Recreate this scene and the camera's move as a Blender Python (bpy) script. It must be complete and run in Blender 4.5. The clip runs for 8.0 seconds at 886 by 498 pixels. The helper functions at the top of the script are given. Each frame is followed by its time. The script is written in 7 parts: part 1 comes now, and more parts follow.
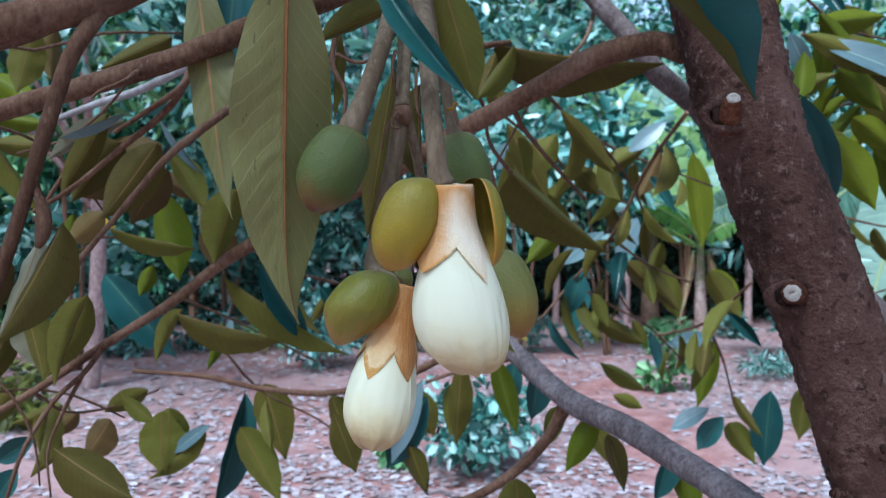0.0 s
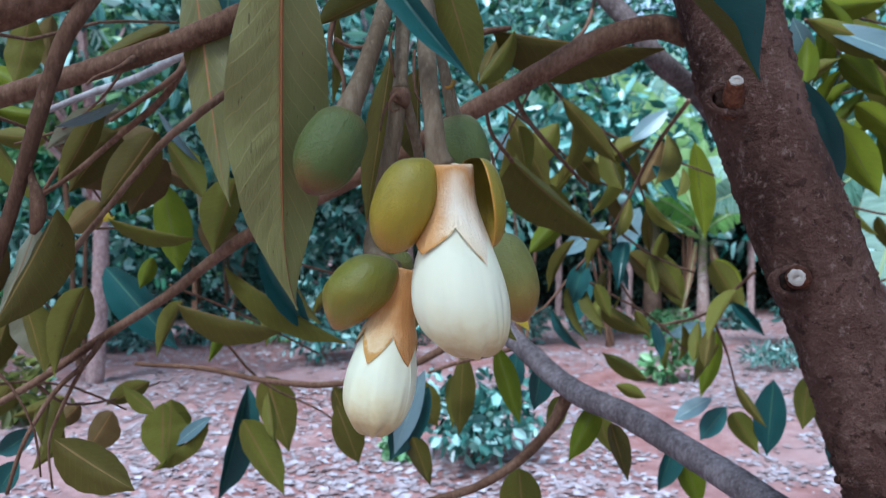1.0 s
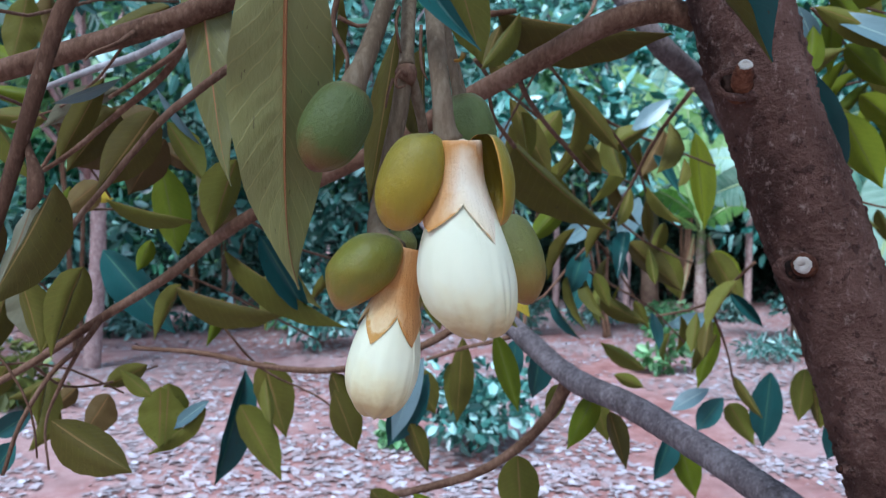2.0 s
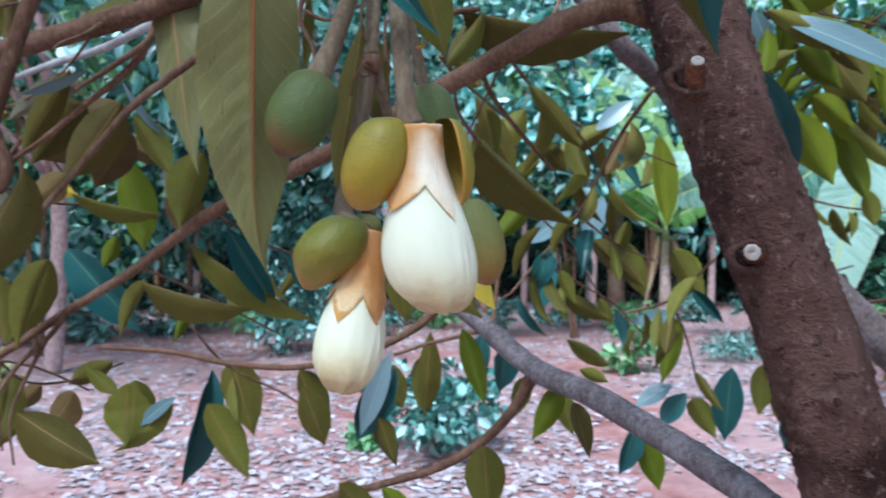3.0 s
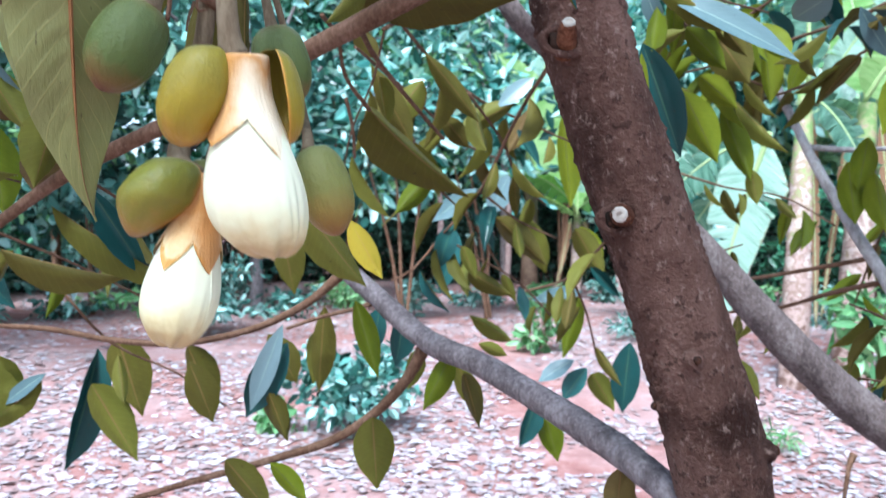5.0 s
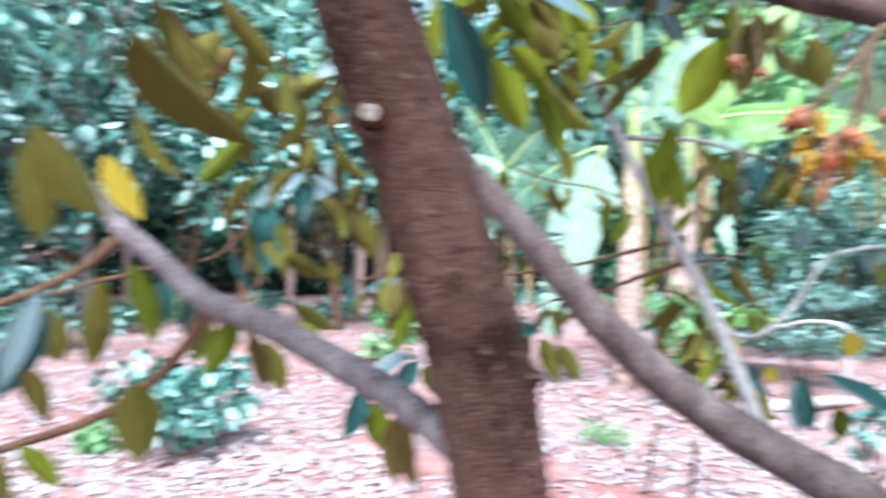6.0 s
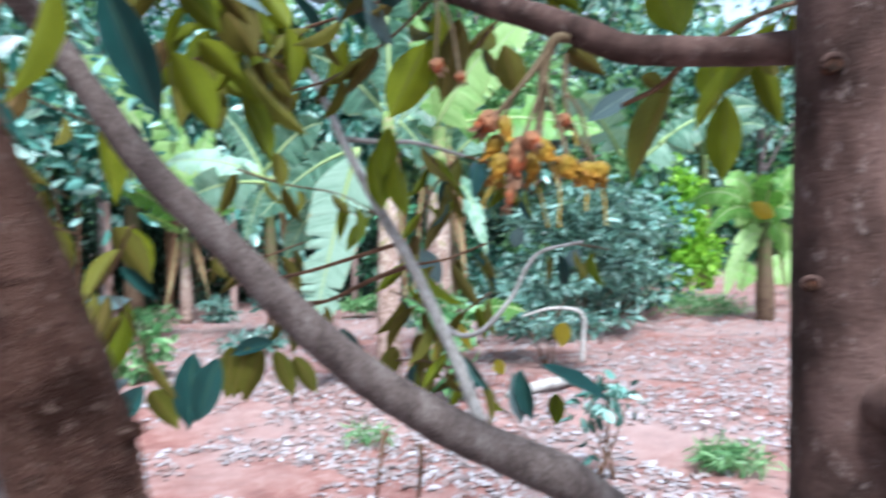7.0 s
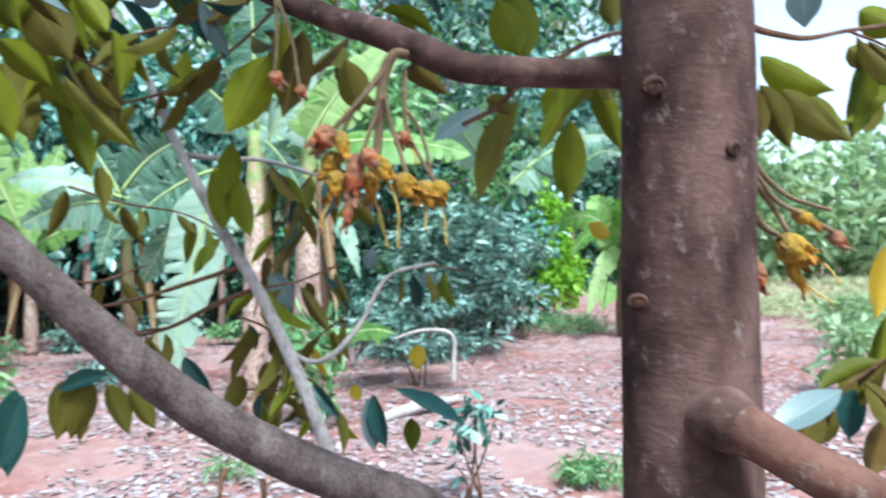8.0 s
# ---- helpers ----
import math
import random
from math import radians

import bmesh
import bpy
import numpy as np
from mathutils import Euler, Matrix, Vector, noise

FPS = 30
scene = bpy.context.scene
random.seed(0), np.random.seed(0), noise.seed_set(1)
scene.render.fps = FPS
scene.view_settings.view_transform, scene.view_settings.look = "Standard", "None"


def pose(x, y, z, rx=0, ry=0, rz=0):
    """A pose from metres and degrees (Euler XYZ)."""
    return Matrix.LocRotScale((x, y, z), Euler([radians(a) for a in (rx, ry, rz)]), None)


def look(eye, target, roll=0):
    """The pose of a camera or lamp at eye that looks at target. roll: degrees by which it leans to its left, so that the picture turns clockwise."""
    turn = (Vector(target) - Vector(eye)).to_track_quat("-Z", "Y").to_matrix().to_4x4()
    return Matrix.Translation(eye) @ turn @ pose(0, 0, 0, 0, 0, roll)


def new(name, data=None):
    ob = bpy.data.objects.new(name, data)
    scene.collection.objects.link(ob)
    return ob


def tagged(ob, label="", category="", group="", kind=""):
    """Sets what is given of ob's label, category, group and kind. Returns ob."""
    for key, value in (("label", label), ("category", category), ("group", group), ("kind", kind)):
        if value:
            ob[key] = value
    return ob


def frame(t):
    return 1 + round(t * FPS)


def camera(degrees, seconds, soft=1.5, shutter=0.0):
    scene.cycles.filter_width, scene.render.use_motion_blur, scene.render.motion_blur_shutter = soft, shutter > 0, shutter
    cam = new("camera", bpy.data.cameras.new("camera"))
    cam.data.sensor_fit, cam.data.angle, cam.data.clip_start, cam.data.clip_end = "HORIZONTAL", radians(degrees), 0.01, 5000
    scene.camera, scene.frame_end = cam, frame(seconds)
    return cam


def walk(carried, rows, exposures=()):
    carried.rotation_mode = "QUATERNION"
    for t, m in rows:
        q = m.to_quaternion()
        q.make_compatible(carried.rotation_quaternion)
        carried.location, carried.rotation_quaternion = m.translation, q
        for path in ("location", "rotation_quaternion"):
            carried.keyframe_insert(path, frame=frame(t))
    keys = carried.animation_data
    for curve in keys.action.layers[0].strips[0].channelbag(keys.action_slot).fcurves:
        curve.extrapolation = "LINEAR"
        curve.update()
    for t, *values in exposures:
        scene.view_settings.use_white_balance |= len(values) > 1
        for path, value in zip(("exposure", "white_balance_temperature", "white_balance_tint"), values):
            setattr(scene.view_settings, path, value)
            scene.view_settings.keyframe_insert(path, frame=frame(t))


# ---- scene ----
cam = camera(63.3, 8.0, 1.2, 0.9)
PATH = [
    (0, (0.006, 0.018, 1.308), (0.004, 2.018, 1.306), 0.1),
    (0.5, (0.007, 0.018, 1.307), (0.006, 2.018, 1.293), -0.2),
    (1, (0.007, 0.022, 1.304), (-0.001, 2.022, 1.283), -0.3),
    (1.5, (0.006, 0.026, 1.301), (0.014, 2.026, 1.271), 0.1),
    (1.7, (0.004, 0.029, 1.301), (0.0, 2.028, 1.25), 0.4),
    (3, (0.006, 0.015, 1.292), (0.091, 2.013, 1.25), 0.2),
    (3.5, (0.022, 0.019, 1.291), (0.235, 2.007, 1.241), 0.8),
    (4, (0.033, 0.031, 1.293), (0.332, 2.008, 1.237), 0.8),
    (4.2, (0.033, 0.031, 1.292), (0.347, 2.006, 1.229), 0.9),
    (5.3, (0.041, 0.02, 1.267), (0.355, 1.992, 1.176), 0.6),
    (5.5, (0.054, 0.025, 1.255), (0.424, 1.987, 1.178), 0.5),
    (6, (0.115, 0.052, 1.212), (0.81, 1.927, 1.173), 1.3),
    (6.5, (0.176, 0.06, 1.215), (1.22, 1.765, 1.183), 0.3),
    (6.7, (0.193, 0.058, 1.217), (1.332, 1.702, 1.177), -0.2),
    (7, (0.227, 0.061, 1.222), (1.469, 1.629, 1.19), -0.8),
    (7.5, (0.263, 0.064, 1.239), (1.669, 1.486, 1.25), -0.5),
    (8, (0.287, 0.056, 1.219), (1.779, 1.387, 1.244), -1.1),
]
walk(cam, [(t, look(eye, target, roll)) for t, eye, target, roll in PATH], [
    (0.0, 1.43, 4990, 3), (1.7, 1.47, 4990, 4), (3.0, 1.68, 5060, 4), (3.5, 2.1, 5120, 3), (4.0, 2.29, 5160, 2), (5.5, 2.25, 5330, 2), (6.0, 2.54, 5520, 6), (6.5, 2.13, 5550, 6), (7.0, 1.95, 5600, 2), (8.0, 1.96, 5630, 1)])
cam.data.dof.use_dof = True
cam.data.dof.focus_distance = 0.31
cam.data.dof.aperture_fstop = 22.0

# ---- daylight: soft bright sky, high veiled sun ----
world = bpy.data.worlds.new("sky")
scene.world = world
world.use_nodes = True
wn = world.node_tree
sky = wn.nodes.new("ShaderNodeTexSky")
sky.sky_type = "NISHITA"
sky.sun_disc = False
sky.sun_elevation = radians(58)
sky.sun_rotation = radians(205)
sky.dust_density = 2.0
sky.air_density = 1.0
veil = wn.nodes.new("ShaderNodeHueSaturation")  # thin high cloud greys the blue
veil.inputs["Saturation"].default_value = 0.55
wn.links.new(sky.outputs[0], veil.inputs["Color"])
wn.links.new(veil.outputs[0], wn.nodes["Background"].inputs[0])
wn.nodes["Background"].inputs[1].default_value = 0.1
sun = new("sun", bpy.data.lights.new("sun", "SUN"))
sun.data.energy = 2.3
sun.data.angle = radians(12)
sun.data.color = (1.0, 0.97, 0.93)
sun.matrix_world = look((-1.2, -2.6, 4.6), (0, 0, 0))


# ---- materials ----
def material(name, color, rough=0.6, metal=0.0):
    mat = bpy.data.materials.new(name)
    mat.use_nodes = True
    bsdf = mat.node_tree.nodes["Principled BSDF"]
    bsdf.inputs["Base Color"].default_value = (*color, 1)
    bsdf.inputs["Roughness"].default_value = rough
    bsdf.inputs["Metallic"].default_value = metal
    return mat


def ramp(mat, fac, stops):
    node = mat.node_tree.nodes.new("ShaderNodeValToRGB")
    el = node.color_ramp.elements
    while len(el) < len(stops):
        el.new(0.5)
    for e, (at, c) in zip(el, stops):
        e.position, e.color = at, (*c, 1)
    mat.node_tree.links.new(fac, node.inputs[0])
    return node.outputs[0]


def coords(mat, kind="Object", scale=(1, 1, 1)):
    tc = mat.node_tree.nodes.new("ShaderNodeTexCoord")
    mp = mat.node_tree.nodes.new("ShaderNodeMapping")
    mp.inputs["Scale"].default_value = scale
    mat.node_tree.links.new(tc.outputs[kind], mp.inputs[0])
    return mp.outputs[0]


def noise_of(mat, vec, scale, detail=4, rough=0.6):
    n = mat.node_tree.nodes.new("ShaderNodeTexNoise")
    n.inputs["Scale"].default_value = scale
    n.inputs["Detail"].default_value = detail
    n.inputs["Roughness"].default_value = rough
    mat.node_tree.links.new(vec, n.inputs["Vector"])
    return n.outputs[0]


def mixed(mat, fac, a, b, mode="MIX"):
    n = mat.node_tree.nodes.new("ShaderNodeMix")
    n.data_type = "RGBA"
    n.blend_type = mode
    for sock, v in ((n.inputs[0], fac), (n.inputs[6], a), (n.inputs[7], b)):
        if isinstance(v, bpy.types.NodeSocket):
            mat.node_tree.links.new(v, sock)
        elif isinstance(v, (int, float)):
            sock.default_value = v
        else:
            sock.default_value = (*v, 1)
    return n.outputs[2]


def calc(mat, op, a, b=0.0):
    n = mat.node_tree.nodes.new("ShaderNodeMath")
    n.operation = op
    for sock, v in zip(n.inputs, (a, b)):
        if isinstance(v, bpy.types.NodeSocket):
            mat.node_tree.links.new(v, sock)
        else:
            sock.default_value = v
    return n.outputs[0]


def bumped(mat, height, strength=0.4, distance=0.001):
    n = mat.node_tree.nodes.new("ShaderNodeBump")
    n.inputs["Strength"].default_value = strength
    n.inputs["Distance"].default_value = distance
    mat.node_tree.links.new(height, n.inputs["Height"])
    mat.node_tree.links.new(n.outputs[0], mat.node_tree.nodes["Principled BSDF"].inputs["Normal"])


def set_color(mat, out, rough=None):
    bsdf = mat.node_tree.nodes["Principled BSDF"]
    mat.node_tree.links.new(out, bsdf.inputs["Base Color"])
    if rough is not None:
        mat.node_tree.links.new(rough, bsdf.inputs["Roughness"])


def see_through(mat, color_out, share=0.3, tint=(1.0, 1.0, 0.6)):
    """Lets part of the light pass through a leaf."""
    nt = mat.node_tree
    tr = nt.nodes.new("ShaderNodeBsdfTranslucent")
    if color_out is not None:
        nt.links.new(mixed(mat, 1.0, color_out, tint, "MULTIPLY"), tr.inputs[0])
    mx = nt.nodes.new("ShaderNodeMixShader")
    mx.inputs[0].default_value = share
    nt.links.new(nt.nodes["Principled BSDF"].outputs[0], mx.inputs[1])
    nt.links.new(tr.outputs[0], mx.inputs[2])
    nt.links.new(mx.outputs[0], nt.nodes["Material Output"].inputs["Surface"])


def object_random(mat):
    return mat.node_tree.nodes.new("ShaderNodeObjectInfo").outputs["Random"]


def island_random(mat):
    return mat.node_tree.nodes.new("ShaderNodeNewGeometry").outputs["Random Per Island"]


def leaf_material(name, colors, rib, rough, share, vein=0.5, spec=0.5, tint=(1, 1, 0.6), relief=0.1, count=13.0, lean=5.0):
    """A blade with midrib and side veins along its own UV; colour varies from leaf to leaf."""
    mat = material(name, colors[0], rough)
    nt = mat.node_tree
    uv = nt.nodes.new("ShaderNodeUVMap")
    sep = nt.nodes.new("ShaderNodeSeparateXYZ")
    nt.links.new(uv.outputs[0], sep.inputs[0])
    u = calc(mat, "ABSOLUTE", calc(mat, "SUBTRACT", sep.outputs[0], 0.5))
    wander = noise_of(mat, coords(mat, "Object", (1, 1, 1)), 5.0, 2)
    slant = calc(mat, "SUBTRACT", calc(mat, "ADD", calc(mat, "MULTIPLY", sep.outputs[1], count), calc(mat, "MULTIPLY", wander, 0.7)), calc(mat, "MULTIPLY", calc(mat, "POWER", u, 0.8), lean))
    wave = calc(mat, "ABSOLUTE", calc(mat, "SUBTRACT", calc(mat, "FRACT", slant), 0.5))
    ridge = calc(mat, "MAXIMUM", calc(mat, "SUBTRACT", 1.0, calc(mat, "MULTIPLY", wave, 16.0)), 0.0)
    veins = calc(mat, "MULTIPLY", ridge, vein)
    obj = coords(mat, "Object", (1, 1, 1))
    patch = noise_of(mat, obj, 3.0, 5)
    fine = noise_of(mat, obj, 38.0, 3)
    tone = calc(mat, "ADD", calc(mat, "MULTIPLY", object_random(mat), 0.6), calc(mat, "MULTIPLY", patch, 0.55))
    base = ramp(mat, tone, [(0.15, colors[0]), (0.55, colors[1]), (0.95, colors[2])])
    base = mixed(mat, calc(mat, "MULTIPLY", veins, 0.55), base, mixed(mat, 1.0, base, (1.7, 1.6, 1.6), "MULTIPLY"))
    base = mixed(mat, calc(mat, "LESS_THAN", u, calc(mat, "SUBTRACT", 0.026, calc(mat, "MULTIPLY", sep.outputs[1], 0.016))), base, rib)
    spots = calc(mat, "GREATER_THAN", noise_of(mat, obj, 16.0, 2), 0.7)
    base = mixed(mat, calc(mat, "MULTIPLY", spots, 0.55), base, (0.05, 0.03, 0.015))
    set_color(mat, base)
    h = calc(mat, "ADD", calc(mat, "MULTIPLY", ridge, 0.5), calc(mat, "MULTIPLY", fine, 0.35))
    bumped(mat, h, relief, 0.008)
    nt.nodes["Principled BSDF"].inputs["Specular IOR Level"].default_value = spec * 0.6
    see_through(mat, base, share, tint)
    return mat


LEAF_UNDER = leaf_material("leaf underside", [(0.095, 0.066, 0.017), (0.135, 0.118, 0.02), (0.18, 0.182, 0.028)], (0.24, 0.15, 0.05), 0.5, 0.38, 0.6, 0.22, (1.1, 1.0, 0.3), relief=0.25)
LEAF_BROWN = leaf_material("brown leaf underside", [(0.09, 0.055, 0.02), (0.13, 0.085, 0.027), (0.175, 0.125, 0.034)], (0.2, 0.11, 0.04), 0.5, 0.25, 0.6, 0.22, (1, 0.85, 0.35), relief=0.25)
LEAF_GREY = leaf_material("grey olive leaf underside", [(0.13, 0.115, 0.062), (0.18, 0.165, 0.095), (0.23, 0.22, 0.14)], (0.22, 0.14, 0.07), 0.45, 0.15, 0.6, 0.5, (1, 0.95, 0.5), relief=0.25)
LEAF_UPPER = leaf_material("leaf upper", [(0.012, 0.044, 0.04), (0.018, 0.07, 0.064), (0.03, 0.1, 0.09)], (0.06, 0.13, 0.08), 0.28, 0.1, 0.3, 0.45, relief=0.05)
LEAF_HERO = leaf_material("large leaf underside", [(0.13, 0.115, 0.028), (0.185, 0.172, 0.046), (0.25, 0.24, 0.085)], (0.34, 0.14, 0.05), 0.36, 0.2, 0.8, 0.6, relief=0.2, count=15.0, lean=5.0)
# upper side reflecting the sky: the sheen is put into a blue-grey colour
LEAF_PALE = leaf_material("leaf with sky sheen in its colour", [(0.1, 0.155, 0.16), (0.14, 0.205, 0.215), (0.19, 0.26, 0.275)], (0.25, 0.34, 0.3), 0.3, 0.2, 0.4, 0.6)
LEAF_YELLOW = leaf_material("yellow leaf", [(0.42, 0.33, 0.02), (0.5, 0.38, 0.03), (0.55, 0.36, 0.03)], (0.5, 0.35, 0.06), 0.5, 0.25, 0.4, 0.4)
LEAF_FRESH = leaf_material("fresh leaf underside", [(0.13, 0.16, 0.01), (0.21, 0.25, 0.014), (0.31, 0.34, 0.02)], (0.2, 0.2, 0.05), 0.45, 0.58, 0.5, 0.3, (1.15, 1.1, 0.3))


def banana_material(name, dark, mid, light, share):
    """A ribbed blade: fine pleats across it, their shading and highlights painted as strip tones, worn pale edges."""
    mat = material(name, mid, 0.34)
    nt = mat.node_tree
    uv = nt.nodes.new("ShaderNodeUVMap")
    sep = nt.nodes.new("ShaderNodeSeparateXYZ")
    nt.links.new(uv.outputs[0], sep.inputs[0])
    u = calc(mat, "ABSOLUTE", calc(mat, "SUBTRACT", sep.outputs[0], 0.5))
    slant = calc(mat, "SUBTRACT", sep.outputs[1], calc(mat, "MULTIPLY", u, 0.12))
    cmb = nt.nodes.new("ShaderNodeCombineXYZ")
    nt.links.new(calc(mat, "MULTIPLY", slant, 26.0), cmb.inputs[0])
    nt.links.new(calc(mat, "MULTIPLY", sep.outputs[0], 0.8), cmb.inputs[1])
    nt.links.new(calc(mat, "MULTIPLY", object_random(mat), 30.0), cmb.inputs[2])
    strip = noise_of(mat, cmb.outputs[0], 1.0, 5, 0.75)
    patch = noise_of(mat, coords(mat, "Object", (1, 1, 1)), 4.0, 3)
    tone = calc(mat, "ADD", calc(mat, "MULTIPLY", strip, 0.7), calc(mat, "ADD", calc(mat, "MULTIPLY", object_random(mat), 0.34), calc(mat, "MULTIPLY", patch, 0.15)))
    base = ramp(mat, tone, [(0.4, dark), (0.55, mid), (0.76, light)])
    brown = calc(mat, "MULTIPLY", calc(mat, "GREATER_THAN", calc(mat, "ADD", u, calc(mat, "MULTIPLY", strip, 0.25)), 0.615), 0.6)
    base = mixed(mat, brown, base, (0.3, 0.22, 0.1))
    set_color(mat, base)
    bumped(mat, strip, 0.7, 0.02)
    nt.nodes["Principled BSDF"].inputs["Specular IOR Level"].default_value = 0.3
    see_through(mat, base, share, (1, 1, 0.6))
    return mat


BANANA = banana_material("banana blade", (0.03, 0.08, 0.05), (0.11, 0.22, 0.15), (0.32, 0.46, 0.37), 0.28)
BANANA_FRESH = banana_material("young banana blade", (0.06, 0.15, 0.03), (0.15, 0.32, 0.07), (0.34, 0.5, 0.2), 0.4)


def bark_material(name, dark, mid, light, grain=60.0, depth=0.002, stretch=0.35):
    mat = material(name, mid, 0.85)
    obj = coords(mat, "Object", (1, 1, stretch))
    big = noise_of(mat, obj, 26.0, 5, 0.65)
    small = noise_of(mat, obj, grain, 6, 0.7)
    tone = calc(mat, "ADD", calc(mat, "MULTIPLY", big, 0.55), calc(mat, "MULTIPLY", small, 0.5))
    col = ramp(mat, tone, [(0.42, dark), (0.53, mid), (0.64, light)])
    vor = mat.node_tree.nodes.new("ShaderNodeTexVoronoi")
    vor.inputs["Scale"].default_value = grain * 0.9
    mat.node_tree.links.new(obj, vor.inputs["Vector"])
    speck = calc(mat, "LESS_THAN", vor.outputs["Distance"], 0.2)
    col = mixed(mat, calc(mat, "MULTIPLY", speck, 0.45), col, light)
    set_color(mat, col)
    h = calc(mat, "ADD", small, calc(mat, "MULTIPLY", vor.outputs["Distance"], 0.35))
    bumped(mat, h, 0.9, depth)
    mat.node_tree.nodes["Principled BSDF"].inputs["Specular IOR Level"].default_value = 0.12
    return mat



def trunk_material(name, dark, mid, light, lichen, creases=0.14, relief=0.004, cover=5.0, grain=420.0, squash=8.0, step=38.0, mottle=30.0):
    """Smooth bark with broad mottling and fine level creases."""
    mat = material(name, mid, 0.8)
    obj = coords(mat, "Object", (1, 1, 0.7))
    big = noise_of(mat, obj, 13.0, 5, 0.6)
    col = ramp(mat, big, [(0.36, dark), (0.5, mid), (0.64, light)])
    flat = coords(mat, "Object", (1, 1, squash))
    lines = noise_of(mat, flat, step, 4, 0.65)
    col = mixed(mat, calc(mat, "MULTIPLY", calc(mat, "GREATER_THAN", lines, 0.6), creases), col, dark)
    pale = noise_of(mat, obj, mottle, 6, 0.75)
    col = mixed(mat, calc(mat, "MINIMUM", calc(mat, "MULTIPLY", calc(mat, "MAXIMUM", calc(mat, "SUBTRACT", pale, 0.56), 0.0), cover), 0.7), col, lichen)
    fine = noise_of(mat, coords(mat, "Object", (1, 1, 1)), grain, 4, 0.7)
    col = mixed(mat, calc(mat, "MULTIPLY", fine, 0.5), col, mixed(mat, 1.0, col, (0.6, 0.55, 0.52), "MULTIPLY"))
    set_color(mat, col)
    bumped(mat, calc(mat, "ADD", calc(mat, "MULTIPLY", lines, 0.7), calc(mat, "MULTIPLY", fine, 0.3 + 60 * (relief - 0.004))), 0.7, relief)
    mat.node_tree.nodes["Principled BSDF"].inputs["Specular IOR Level"].default_value = 0.12
    return mat


BARK_TRUNK = trunk_material("smooth brown bark", (0.036, 0.021, 0.018), (0.082, 0.048, 0.041), (0.135, 0.083, 0.073), (0.215, 0.165, 0.155), creases=0.25, cover=7.0, squash=2.3, step=46.0, mottle=48.0)
BARK = trunk_material("rough red-brown bark", (0.045, 0.02, 0.014), (0.135, 0.07, 0.052), (0.22, 0.125, 0.096), (0.32, 0.22, 0.18), 0.7, 0.026, 9.0, 330.0, 1.1, 110.0, 170.0)
BARK_SCAR = bark_material("raw dark bark", (0.012, 0.008, 0.006), (0.03, 0.015, 0.01), (0.09, 0.035, 0.02), 200, 0.002, 0.8)
BARK_RED = trunk_material("reddish limb bark", (0.05, 0.026, 0.02), (0.105, 0.055, 0.042), (0.16, 0.085, 0.065), (0.24, 0.2, 0.185), creases=0.25, cover=8.0, squash=2.2, step=46.0, mottle=42.0)
BARK_GREY = bark_material("grey brown bark", (0.085, 0.068, 0.067), (0.16, 0.13, 0.13), (0.26, 0.225, 0.225), 220, 0.003, 0.6)
BARK_LIMB = bark_material("brown grey limb bark", (0.06, 0.045, 0.042), (0.118, 0.09, 0.084), (0.19, 0.158, 0.15), 220, 0.003, 0.6)
BARK_TWIG = bark_material("brown twig bark", (0.075, 0.038, 0.022), (0.13, 0.07, 0.042), (0.19, 0.115, 0.078), 330, 0.0012, 0.4)
BARK_PALE = bark_material("pale twig bark", (0.2, 0.18, 0.17), (0.32, 0.29, 0.28), (0.42, 0.4, 0.39), 120, 0.0008, 0.4)
BARK_PINK = bark_material("pinkish bark", (0.2, 0.13, 0.12), (0.3, 0.2, 0.185), (0.4, 0.3, 0.28), 60, 0.003, 0.6)
STALK = bark_material("flower stalk skin", (0.1, 0.068, 0.04), (0.15, 0.108, 0.066), (0.21, 0.16, 0.105), 380, 0.0007, 0.3)


